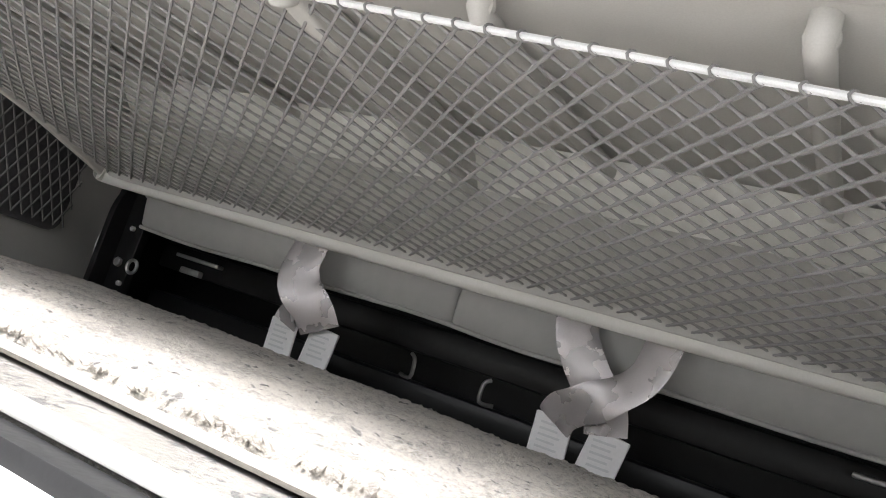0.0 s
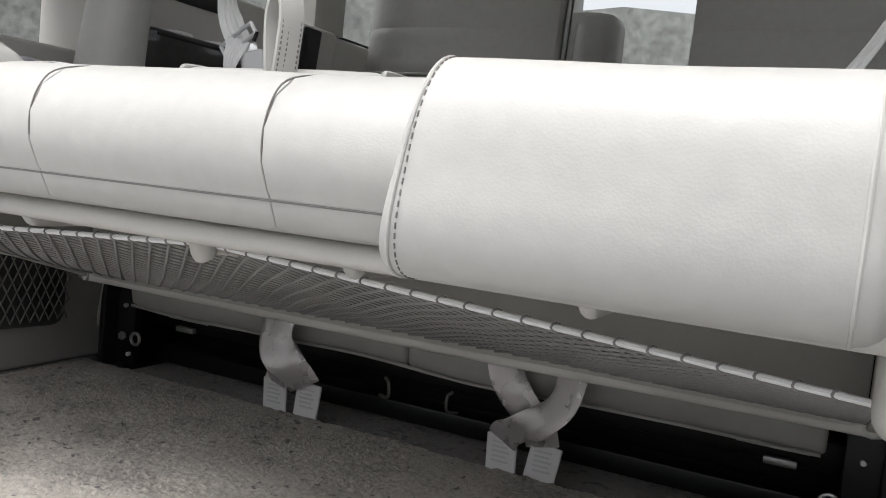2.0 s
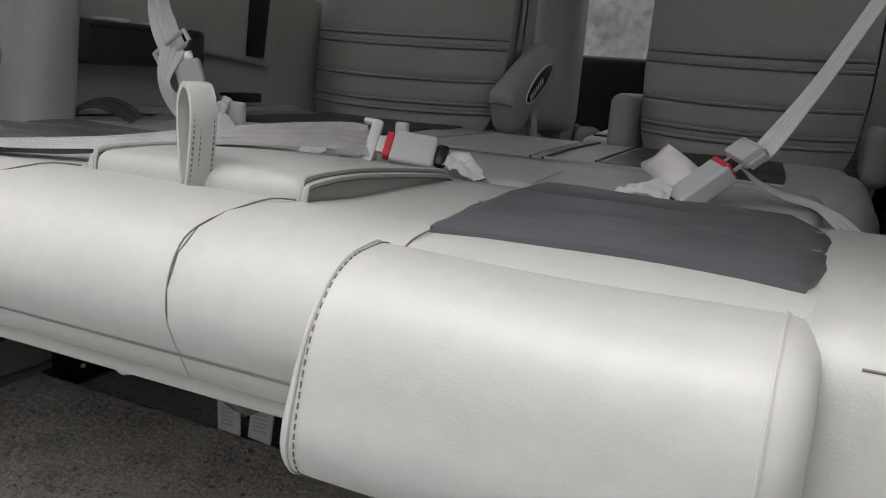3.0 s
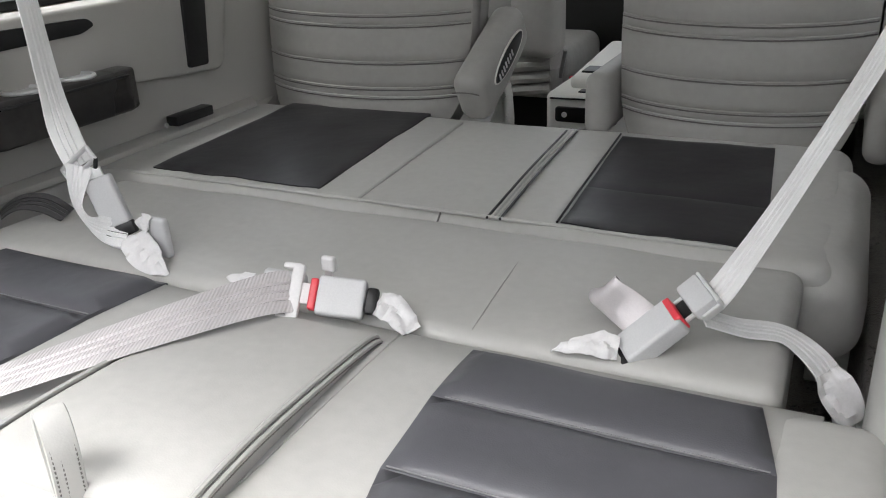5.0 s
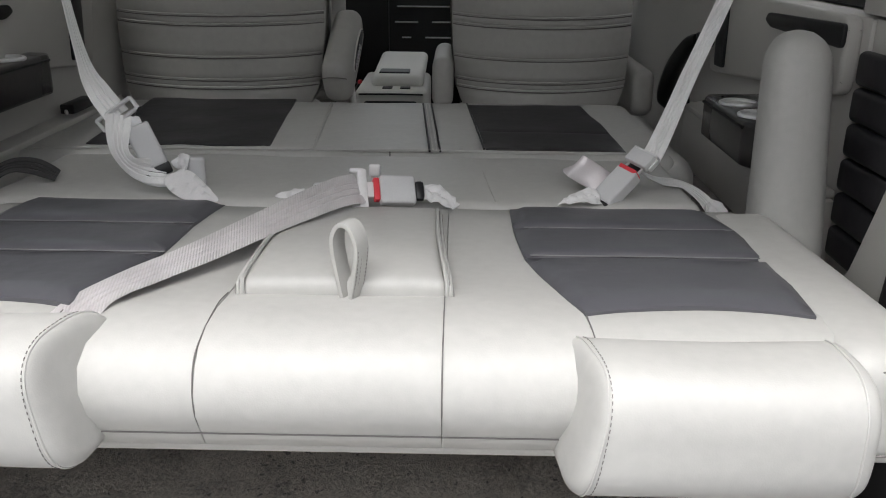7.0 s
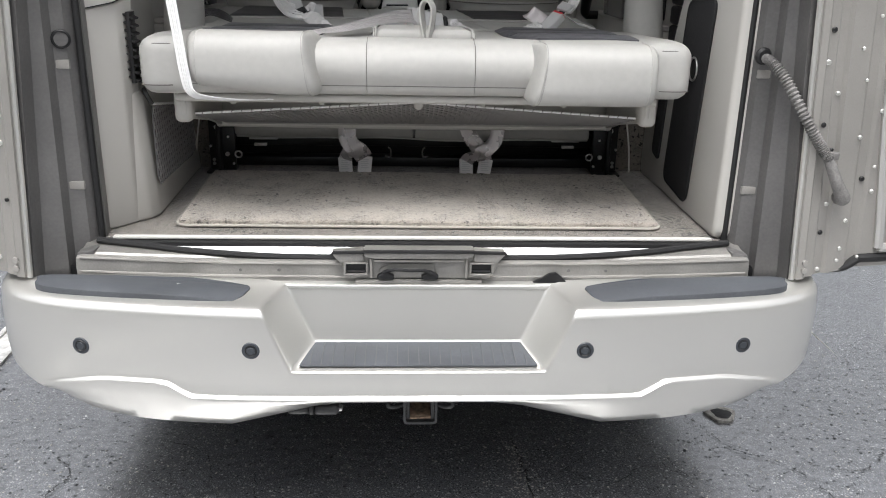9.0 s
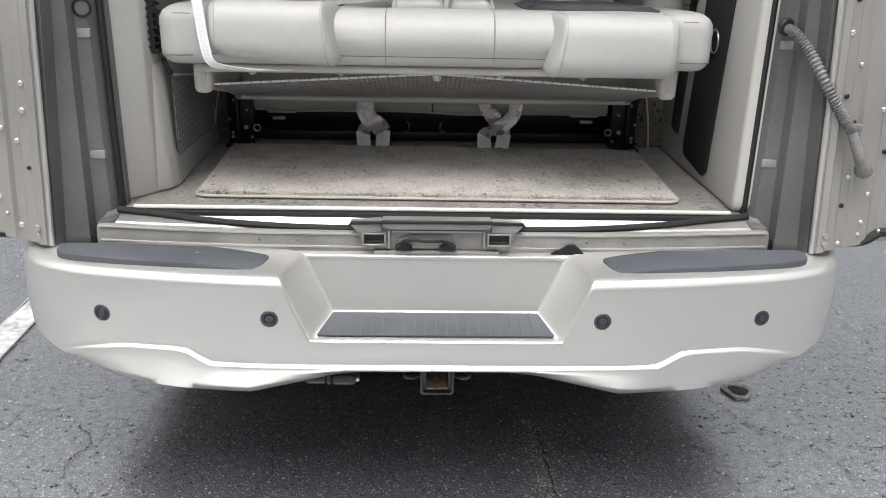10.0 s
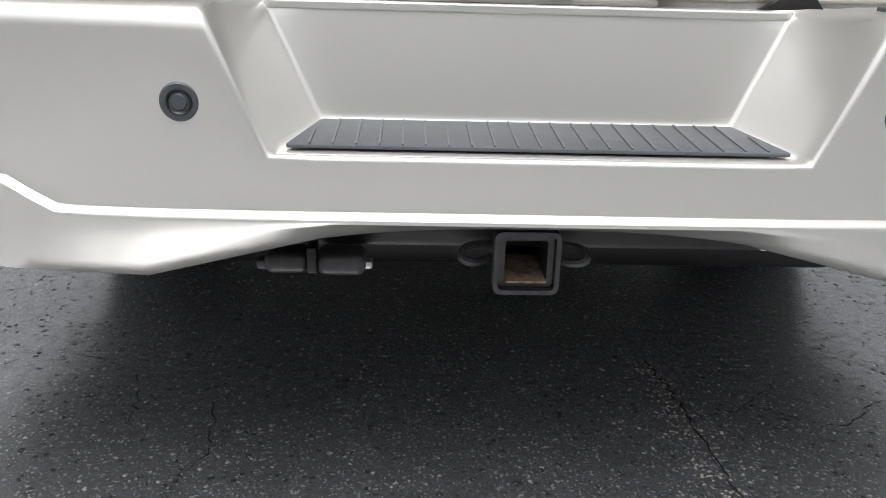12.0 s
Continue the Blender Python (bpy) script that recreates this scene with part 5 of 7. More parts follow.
ROLL = [(0.925, 1.075), (0.70, 1.062), (0.46, 1.052), (0.420, 1.046), (0.395, 1.052), (0.3850, 1.0715), (0.3848, 1.0740), (0.380, 1.080), (0.370, 1.102), (0.369, 1.128), (0.380, 1.153), (0.402, 1.170),
        (0.435, 1.179), (0.48, 1.181), (0.54, 1.175), (0.62, 1.169), (0.74, 1.166), (0.86, 1.166), (0.918, 1.163), (0.932, 1.145)]


def slack_warp(q):
    if q.z > 1.1:
        q = q + Vector((0, 0, 0.0025 * noise.noise(q * 8)))
    return q


for x0, x1 in ((-0.600, -0.1278), (-0.1272, 0.1352), (0.1358, 0.600)):
    part("back_panel", loft_x(ROLL, x0, x1, 0.0014, 18, slack_warp), VINYL, bench, angle=60)
for s in (-1, 1):
    square = round_poly([(0.366, 1.046), (0.930, 1.060), (0.930, 1.166), (0.480, 1.186), (0.366, 1.184)], 0.042, 8)
    part("end_bolster", loft_x(square, *sorted((s * 0.545, s * 0.670)), 0.036, 8, slack_warp), VINYL, bench, "square-ended vinyl bolster", angle=60)
    part("bolster_seam", tube(smooth([(s * 0.588, 0.3655, 1.072), (s * 0.62, 0.3655, 1.071), (s * 0.650, 0.370, 1.071), (s * 0.667, 0.39, 1.071), (s * 0.669, 0.5, 1.073)], 5), 0.0014, 6), THREAD, bench)
    part("bolster_seam", tube(smooth([(s * 0.588, 0.372, 1.168), (s * 0.62, 0.372, 1.168), (s * 0.648, 0.378, 1.166), (s * 0.666, 0.40, 1.163), (s * 0.6695, 0.5, 1.160)], 5), 0.0010, 6), THREAD, bench)
    part("pad_corner_seam", tube(smooth([(s * 0.302, 0.404, 1.1715), (s * 0.299, 0.435, 1.180), (s * 0.297, 0.468, 1.1825)], 5), 0.0008, 5), THREAD, bench)
part("piping", tube([(x, 0.3842, 1.0728) for x in (-0.60, -0.3, 0, 0.3, 0.60)], 0.0010, 6), THREAD, bench)
for x in (-0.1275, 0.1355):
    part("seam", tube(smooth([(x, 0.385, 1.076), (x, 0.3695, 1.11), (x, 0.376, 1.148), (x, 0.402, 1.1705), (x, 0.48, 1.182), (x, 0.53, 1.177)], 5), 0.0008, 5), THREAD, bench)

def roll_top(y):
    """Height of the bed's top at y."""
    top = ROLL[12:]
    for (ya, za), (yb, zb) in zip(top, top[1:]):
        if ya <= y <= yb:
            return za + (zb - za) * (y - ya) / (yb - ya)
    return top[-1][1]


def far_top(x, y):
    """Height of the far cushion's slack top."""
    u, v = (x + 0.092) / 0.698, (y - 1.561) / 0.299
    z = BED + 0.002 + 0.002 * (1 - u * u) * (1 - v * v)
    return z + 0.0035 * noise.noise(Vector((x, y, z)) * 7 + Vector((5.0, 0, 0))) + crease(x, y)


def crease(x, y):
    """Short slack folds that run back from the cushion's rear edge."""
    fade = max(0.0, 1 - (y - 1.262) / 0.16)
    return 0.0045 * fade * noise.noise(Vector((x * 15, y * 6, 4.0))) + 0.0022 * fade * noise.noise(Vector((x * 34 + y * 20, y * 9, 8.0)))


# charcoal pads, each of three stitched panels
def pad_panels(parent, s, lines, name, puff):
    """lines: rows of (y, inner x, outer x) from the rear edge forward."""
    for (ya, ia, oa), (yb, ib, ob_) in zip(lines, lines[1:]):
        bm = bmesh.new()
        n, m = (14, 8) if name == "dark_pad" else (48, 24)
        rows = []
        for j in range(m + 1):
            t = j / m
            y = ya + (yb - ya) * t
            bow = 0.012 * math.sin(math.pi * (y - 0.47) / 0.45) if name == "dark_pad" else 0.0
            xi, xo = ia + (ib - ia) * t - bow * 0.5, oa + (ob_ - oa) * t + bow * 0.4
            row = []
            for i in range(n + 1):
                u = i / n
                e = min(u * abs(xo - xi), (1 - u) * abs(xo - xi), t * (yb - ya), (1 - t) * (yb - ya))
                lift = 0.001 + puff * min(1, e / 0.02) ** 0.5 + (0.0025 if name == "dark_pad" else 0.0012) * noise.noise(Vector((u * 3, y * 8, s)))
                base = (roll_top(y) + 0.004) if name == "dark_pad" else far_top(s * (xi + (xo - xi) * u), y) + 0.0012
                sweep = 0.020 * (1 - t) * (1 - (2 * u - 1) ** 2) if name == "dark_pad" and ya < 0.5 else 0.0
                row.append(bm.verts.new((s * (xi + (xo - xi) * u), y + sweep, base + lift)))
            rows.append(row)
        for a, b in zip(rows, rows[1:]):
            for i in range(n):
                bm.faces.new((a[i], a[i + 1], b[i + 1], b[i]))
        rim = [e for e in bm.edges if e.is_boundary]
        ext = bmesh.ops.extrude_edge_only(bm, edges=rim)
        for v in ext["geom"]:
            if isinstance(v, bmesh.types.BMVert):
                v.co.z -= 0.012
        part(name, bm, VINYL_DARK if name == "dark_pad" else VINYL_BLACK, parent, angle=70)


pad_panels(bench, 1, [(0.470, 0.296, 0.556), (0.675, 0.249, 0.572), (0.797, 0.239, 0.564), (0.904, 0.235, 0.544)], "dark_pad", 0.009)
pad_panels(bench, -1, [(0.470, 0.294, 0.556), (0.668, 0.264, 0.576), (0.797, 0.257, 0.572), (0.922, 0.236, 0.558)], "dark_pad", 0.009)
for s in (-1, 1):
    for y in ((0.675, 0.797) if s > 0 else (0.668, 0.797)):
        part("pad_seam", tube([(s * x, y, roll_top(y) + 0.0085) for x in (0.25, 0.35, 0.45, 0.562)], 0.0009, 6), SEAM_GREY, bench)

# fold-down centre armrest with piped edges and its pull loop
def flare(y):
    """The armrest widens towards its rear end."""
    return 0.020 * max(0.0, (0.90 - y) / 0.37) ** 2


def sag(y):
    """Its top falls away towards the hinge."""
    return 0.021 * max(0.0, (y - 0.60) / 0.28) ** 1.3


bm = cushion(-0.113, 0.121, 0.528, 0.893, 1.150, 1.196, 0.016, (10, 14, 2), 0.006, 0.002)
for v in bm.verts:
    v.co.x += flare(v.co.y) * max(0.0, v.co.x / 0.121)
    v.co.z -= sag(v.co.y) * max(0.0, (v.co.z - 1.150) / 0.05)
arm = part("centre_armrest", bm, VINYL, bench, "fold-down grey vinyl centre armrest", angle=60)
for s, dx in ((-0.110, -1), (0.118, 1)):
    for k in range(2):
        x = s + dx * 0.0050 * k
        z = 1.195 - 0.006 * k
        run = smooth([(x + (flare(y) if dx > 0 else 0), y, z + dz - sag(y)) for y, dz in ((0.530, -0.030), (0.532, -0.006), (0.545, 0.001), (0.62, 0.002), (0.70, 0.002), (0.80, 0.002), (0.875, 0.001), (0.890, -0.008))], 5)
        part("piping", tube(run, 0.0030, 6), VINYL, arm)
        part("piping_seam", tube([p + Vector((dx * 0.0030, 0, -0.0026)) for p in run], 0.0007, 5), THREAD, arm)
out = Vector((0.89, -0.46, 0))
side = Vector((0.46, 0.89, 0))


def on_loop(a, z, w=0.0, lift=0.0):
    return Vector((0.022, 0.528, z)) + out * (1.25 * a + lift) + side * w


ring_pts = []
for a, z, fo, fz in ((0.003, 1.165, 1, 0), (0.010, 1.208, 1, 0), (0.013, 1.243, 0.9, 0.4), (0.006, 1.265, 0.2, 1), (-0.006, 1.267, -0.3, 1), (-0.014, 1.247, -0.9, 0.4), (-0.010, 1.208, -1, 0), (-0.002, 1.165, -1, 0)):
    f = out * fo + Vector((0, 0, fz))
    ring_pts.append((*on_loop(a, z), f.x, f.y, f.z))
loop_part = part("pull_loop", ribbon(ring_pts, 0.026, 0.0045, (0, -1, 0), ridges=False), VINYL, bench, "stitched vinyl pull loop", angle=60)
for w in (-0.0095, -0.003, 0.0095):
    part("stitching", stitches([on_loop(0.003, 1.170, w, 0.0032), on_loop(0.010, 1.208, w, 0.0032), on_loop(0.0125, 1.240, w, 0.0032), on_loop(0.008, 1.260, w, 0.0032)], 0.003, 0.0022, 0.0008), THREAD, loop_part)

# head restraints hanging over the rear edge: fat rolls, their inner ends cut on the slant
def head_rest(x0, x1, z0, z1, y0, inner, drop):
    deep = 0.150
    outline = round_poly([(y0, z0), (y0 + deep, z0 + 0.012), (y0 + deep, z1 - 0.004), (y0, z1)], 0.064, 10)

    def soft(q):
        u = (q.x - x0) / (x1 - x0)
        e = u if inner > 0 else 1 - u
        n_ = noise.noise(q * 8)
        front = max(0.0, 1 - (q.y - y0) / 0.062)
        low = max(0.0, 1 - (q.z - z0) / 0.10)
        high = max(0.0, min(1.0, (q.z - z0) / (z1 - z0)))
        near = max(0.0, min(1.0, 1 - (q.y - y0) / deep))
        slant = -inner * 0.055 * (0.35 * near + 0.65 * high * near ** 0.5) * max(0.0, (e - 0.80) / 0.20)
        return q + Vector((slant, -0.003 * math.sin(math.pi * u) + 0.0025 * n_, 0.002 * n_ + drop * low * (1 - e) ** 2))

    h = part("head_restraint", loft_x(outline, x0, x1, 0.020, 26, soft), VINYL, bench, "rolled grey vinyl head restraint", angle=70)
    cy, cz = y0 + deep / 2, (z0 + z1) / 2
    for x, grow in ((x0 + 0.0205, 0.0004), (x1 - 0.0205, 0.0004)):
        pts = []
        for p in outline:
            d = Vector((0, p[0] - cy, p[1] - cz)).normalized()
            pts.append(soft(Vector((x, p[0], p[1])) + d * grow))
        part("piping", tube(pts, 0.0013, 6, closed=True), VINYL_MID, h)
    x = x1 - 0.030 if inner > 0 else x0 + 0.030
    pts = [soft(Vector((x, p[0], p[1])) + Vector((0, p[0] - cy, p[1] - cz)).normalized() * 0.0004) for p in outline]
    part("stitching", stitches(pts + pts[:1], 0.004, 0.003, 0.0006), THREAD, h)
    return h


head_rest(-0.542, -0.222, 1.046, 1.202, 0.314, 1, 0.030)
head_rest(0.247, 0.570, 1.030, 1.184, 0.308, -1, 0.0)

# seat cushion, two pieces
part("seat_cushion", cushion(-0.660, 0.560, 0.934, 1.262, 0.96, 1.166, 0.022, (26, 10, 4), 0.003, 0.005, 1.0), VINYL_MID, bench, "mid-grey vinyl seat cushion", angle=60)
part("seam", tube(smooth([(0.213, 0.95, 1.1665), (0.204, 1.05, 1.1675), (0.196, 1.15, 1.1675), (0.190, 1.245, 1.1655)], 5), 0.0007, 5), VINYL_CHAIR, bench)

# folded-up side arms
for s in (-1, 1):
    bm = cushion(-0.062, 0.062, -0.065, 0.065, 0, 0.40 if s > 0 else 0.46, 0.056, (4, 4, 8))
    for v in bm.verts:
        f = v.co.z / 0.42
        v.co.x *= 1.0 - 0.22 * f
        v.co.y *= 1.0 - 0.25 * f
        v.co += Vector((s * 0.697 - 0.012 * f * s, 0.93 + 0.04 * f, 1.05))
    part("side_arm", bm, VINYL, bench, "upright padded grey vinyl side arm", angle=60)

# underside board: ribs, the moulded pocket tray and the cargo net stretched over it
TRAY_Y, TRAY_Z, TRAY_X = 0.850, 0.888, 0.578
part("under_board", box(-0.60, 0.60, 0.43, 0.846, 1.034, 1.050, 0.006), TRIM, bench)
part("board_edge", tube([(-0.60, 0.428, 1.034), (-0.3, 0.428, 1.035), (0.3, 0.428, 1.035), (0.60, 0.428, 1.034)], 0.011, 12), TRIM, bench, "rolled grey edge of the seat-back shell")
for x in (-0.47, -0.245, 0.165, 0.375):
    rib = part("rib", tube(smooth([(x, 0.462, 1.036), (x, 0.468, 1.021), (x, 0.49, 1.018), (x, 0.62, 1.020), (x, 0.78, 1.024), (x, 0.832, 1.030)], 4), 0.0090, 12), TRIM, bench, "rounded moulded stiffening rib")
    part("rib_cap", disc((x, 0.470, 1.024), (0, -1, -0.4), 0.0100, 0.008, 16, 0.003), TRIM, rib)
for x in (-0.36, -0.09, 0.07, 0.28):
    part("board_screw", disc((x, 0.447, 1.034), (0, 0, -1), 0.0055, 0.003, 12, 0.001), STEEL, bench)
part("net_peg", tube(smooth([(0, 0.462, 1.042), (0, 0.462, 1.028), (0, 0.466, 1.014), (0, 0.470, 1.008)], 4), [0.011, 0.011, 0.012, 0.0125, 0.013, 0.013, 0.013, 0.0125, 0.0125, 0.012, 0.0115, 0.010, 0.007], 14), TRIM, bench, "moulded grey peg holding the net cord")
part("divider", prism([(0.47, 1.034), (0.47, 1.012), (0.60, 0.995), (0.80, 0.985), (0.838, 0.975), (0.838, 1.034)], "x", -0.011, 0.011, 0.004, 3), TRIM, bench, "moulded divider in the pocket tray")
tray = part("pocket_tray", box(-TRAY_X, TRAY_X, 0.838, 0.846, TRAY_Z, 1.033, 0.002), TRIM, bench, "moulded grey tray wall of the net pocket")
part("tray_fillet", prism([(0.788, 1.0335), (0.837, 1.0335), (0.837, 0.985)], "x", -TRAY_X + 0.006, TRAY_X - 0.006, 0.003), CREAM, tray, "pale bevelled inner corner of the tray")
for s in (-1, 1):
    wall = round_poly([(0.432, 1.048), (0.436, 0.985), (0.452, 0.968), (0.500, 0.966), (0.70, 0.925), (0.846, TRAY_Z - 0.004), (0.850, 1.033), (0.60, 1.0335)], 0.010, 4)
    part("tray_end", prism(wall, "x", *sorted((s * (TRAY_X + 0.001), s * (TRAY_X + 0.013))), 0.003, 3), TRIM, bench, "sloping end wall of the net pocket")
    part("frame_foot", cushion(s * 0.590 - 0.022, s * 0.590 + 0.022, 0.437, 0.50, 0.966, 1.05, 0.016, (3, 3, 3)), TRIM, bench)
part("frame_bar", tube(smooth([(-TRAY_X - 0.008, 0.836, TRAY_Z + 0.002), (-0.53, TRAY_Y, TRAY_Z), (0, TRAY_Y, TRAY_Z - 0.003), (0.53, TRAY_Y, TRAY_Z), (TRAY_X + 0.008, 0.836, TRAY_Z + 0.002)], 6), 0.0105, 12), CREAM, bench, "round pale grey bar along the net's lower edge")


def net_top(x):
    f = 1 - abs(x) / TRAY_X
    return Vector((x, 0.472 + 0.004 * (1 - f), 0.984 + 0.036 * f))


def net_at(x, v):
    p = net_top(x).lerp(Vector((x, TRAY_Y - 0.008, TRAY_Z + 0.006)), v)
    f = 1 - (x / TRAY_X) ** 4
    return p + Vector((0, 0, -0.007 * math.sin(math.pi * v) * f * (1 - 0.5 * math.sin(3 * x + 0.6) + 0.5 * noise.noise(Vector((x * 9, 0, 0))))))


cord = [net_top(-TRAY_X + 2 * TRAY_X * i / 32) for i in range(33)]
net_cord = part("net_cord", tube(cord, 0.0028, 8), CORD_WHITE, bench, "white elastic cord")
bm = bmesh.new()
cells, rows_n = 46, 15
for k in range(-rows_n, cells + 1):
    for sgn in (1, -1):
        pts, rad = [], []
        for j in range(rows_n * 4 + 1):
            v = j / (rows_n * 4)
            c = k + (rows_n * v if sgn > 0 else rows_n * (1 - v))
            if 0 <= c <= cells:
                pts.append(net_at(-TRAY_X + 2 * TRAY_X * c / cells, v) + Vector((0, 0, 0.0010 * sgn)))
                rad.append(0.0021 if j % 2 == 0 else 0.0013)
        if len(pts) > 2:
            tube(pts, rad, 5, bm)
part("cargo_net", bm, CORD, bench, "grey knotted diamond-mesh cargo net")
for i in range(cells + 1):
    p = net_top((-TRAY_X + 2 * TRAY_X * i / cells) * 0.99)
    part("cord_loop", tube([p + Vector((0.003 * math.cos(a), 0.0034 * math.cos(a), 0.0034 * math.sin(a))) for a in [2 * math.pi * j / 8 for j in range(8)]], 0.0011, 5, closed=True), CORD, net_cord)

# ---- grey vinyl cover box under the bench, two straps over it ----
cover = thing("storage_cover", "grey vinyl cover box with a loose creased skirt", "storage box", (0, 1.0, 0.82))
COVER = [(1.02, 0.842), (0.925, 0.832), (0.912, 0.838), (0.906, 0.865), (0.900, 0.915), (0.898, 0.925), (0.905, 0.932), (0.902, 0.970), (0.908, 1.000), (0.93, 1.015), (1.02, 1.020)]


def cover_warp(q):
    if q.y < 0.95:
        low = max(0.0, (0.93 - q.z) / 0.1)
        q = q + Vector((0, -0.018 * low * noise.noise(Vector((q.x * 5, q.z * 9, 2.0))) - 0.006 * low, 0.010 * low * noise.noise(Vector((q.x * 4, 0, 7.0)))))
        q.y += 0.006 * noise.noise(Vector((q.x * 3.0, q.z * 6, 5.0)))
    return q


for x0, x1 in ((-0.562, -0.005), (-0.004, 0.545)):
    part("cover_panel", loft_x(COVER, x0, x1, 0.012 if x0 < -0.1 else 0.006, 46, cover_warp), VINYL, cover, angle=70)
part("hem", tube(smooth([cover_warp(Vector((x, 0.912, 0.834))) for x in [-0.555 + 1.095 * i / 30 for i in range(31)]], 2), 0.003, 6), VINYL, cover)


def strap(label, x, bands, tags):
    """bands: runs of (x, y, z, fx, fy, fz) from the cover down, width last; tags: (x, z, tilt)."""
    t = thing("strap", label, "strap", (x, 0.88, 0.9), group="straps over the cover")
    for width, run in bands:
        part("webbing", ribbon(run, width, ridges=False), TETHER, t)
    for tx, tz, tilt in tags:
        bm = turn(cushion(tx - 0.0215, tx + 0.0215, 0.886, 0.8905, tz - 0.030, tz + 0.024, 0.002, (3, 1, 4)), Matrix.Rotation(radians(tilt), 4, "Y"), (tx, 0.888, tz))
        tag = part("label_tag", bm, TAG, t, "white woven label tag")
        for i in range(5):
            part("print_bar", box(tx - 0.013, tx + 0.012 - 0.004 * (i % 2), 0.8848, 0.8856, tz - 0.014 + 0.0065 * i, tz - 0.0115 + 0.0065 * i, 0), BUCKLE, tag)
    return t


strap("silvery mauve satin strap folded once above two white labels", -0.203, [
    (0.054, [(-0.208, 0.95, 1.026, 0, -0.2, 1), (-0.208, 0.890, 1.016, 0, -0.8, 0.6), (-0.208, 0.880, 0.95, 0, -1, 0.1), (-0.209, 0.874, 0.885, 0, -1, 0.3), (-0.210, 0.866, 0.845, 0.1, -1, 0.4), (-0.196, 0.862, 0.820, 0.5, -1, 0.2), (-0.172, 0.868, 0.800, 0.5, -1, -0.5), (-0.160, 0.880, 0.778, 0.2, -1, -0.2)]),
    (0.040, [(-0.176, 0.884, 0.828, -0.3, -1, 0.2), (-0.192, 0.878, 0.808, -0.4, -1, 0.5), (-0.212, 0.880, 0.790, -0.2, -1, 0.2), (-0.219, 0.886, 0.772, 0, -1, 0)])],
    [(-0.219, 0.754, -3), (-0.158, 0.758, 5)])
strap("silvery mauve satin strap crossed over itself above two white labels", 0.195, [
    (0.046, [(0.150, 0.95, 1.026, 0, -0.2, 1), (0.150, 0.890, 1.014, 0.1, -0.8, 0.6), (0.150, 0.880, 0.93, 0.2, -1, 0.1), (0.158, 0.872, 0.870, 0.3, -1, 0.3), (0.182, 0.872, 0.830, 0.2, -1, -0.2), (0.208, 0.880, 0.800, 0.1, -1, -0.2), (0.216, 0.886, 0.772, 0, -1, 0)]),
    (0.044, [(0.250, 0.95, 1.026, 0, -0.2, 1), (0.252, 0.888, 1.014, 0, -0.8, 0.6), (0.254, 0.874, 0.93, -0.2, -1, 0.1), (0.248, 0.862, 0.850, -0.3, -1, 0.4), (0.222, 0.858, 0.815, 0.1, -1, 0.6), (0.190, 0.864, 0.795, 0.3, -1, -0.4), (0.168, 0.876, 0.782, 0.1, -1, -0.3), (0.159, 0.886, 0.768, 0, -1, 0)])],
    [(0.159, 0.752, -2), (0.218, 0.752, 9)])

# black seat mechanism behind and at the sides
mech = thing("seat_mechanism", "black steel seat base with brackets and bolts", "seat base", (0, 1.1, FLOOR))
part("base_box", box(-0.60, 0.60, 1.06, 1.24, FLOOR, 0.96, 0.006), BLACK, mech)
part("front_rail", box(-0.58, 0.58, 1.00, 1.06, 0.722, 0.752, 0.004), BLACK, mech)
part("upper_rail", box(-0.58, 0.58, 0.995, 1.05, 0.79, 0.83, 0.004), BLACK, mech)
for s in (-1, 1):
    b = part("bracket", prism(round_poly([(0.90, FLOOR), (1.10, FLOOR), (1.10, 0.95), (0.94, 0.95), (0.90, 0.86)], 0.02), "x", *sorted((s * 0.605, s * 0.617)), 0.002), BLACK, mech)
    part("foot_plate", box(*sorted((s * 0.57, s * 0.655)), 0.91, 1.06, FLOOR, FLOOR + 0.008, 0.002), BLACK, mech)
    part("side_bracket", box(*sorted((s * 0.565, s * 0.645)), 0.93, 0.945, FLOOR + 0.01, 0.93, 0.003), BLACK, mech)
    for dx, z in ((0.59, 0.775), (0.62, 0.86), (0.632, 0.745), (0.632, 0.757), (0.60, 0.91)):
        part("bolt_head", disc((s * dx, 0.93, z), (0, -1, 0), 0.0055 if z < 0.76 else 0.0075, 0.006, 6, 0.001), STEEL, mech)
    for dx, z in ((0.578, 0.885), (0.585, 0.83), (0.640, 0.80), (0.572, 0.745), (0.61, 0.80)):
        part("rivet", disc((s * dx, 0.93, z), (0, -1, 0), 0.004, 0.006, 8, 0.001), CHROME, mech)
    part("catch", box(*sorted((s * 0.475, s * 0.515)), 0.978, 0.99, 0.79, 0.800, 0.002), STEEL, mech)
    part("roller", ring((s * 0.555, 0.925, 0.775), (0, -1, 0), 0.010, 0.0028), STEEL, mech)
    part("lever", box(*sorted((s * 0.44, s * 0.53)), 0.975, 0.99, 0.812, 0.818, 0.002), STEEL, mech)
for x, d in ((-0.080, 1), (0.024, -1)):
    part("hook", tube(smooth([(x - d * 0.018, 0.998, 0.757), (x, 0.994, 0.757), (x, 0.992, 0.780), (x - d * 0.008, 0.994, 0.787)], 4), 0.0028, 6), STEEL, mech, "small bent steel hook")

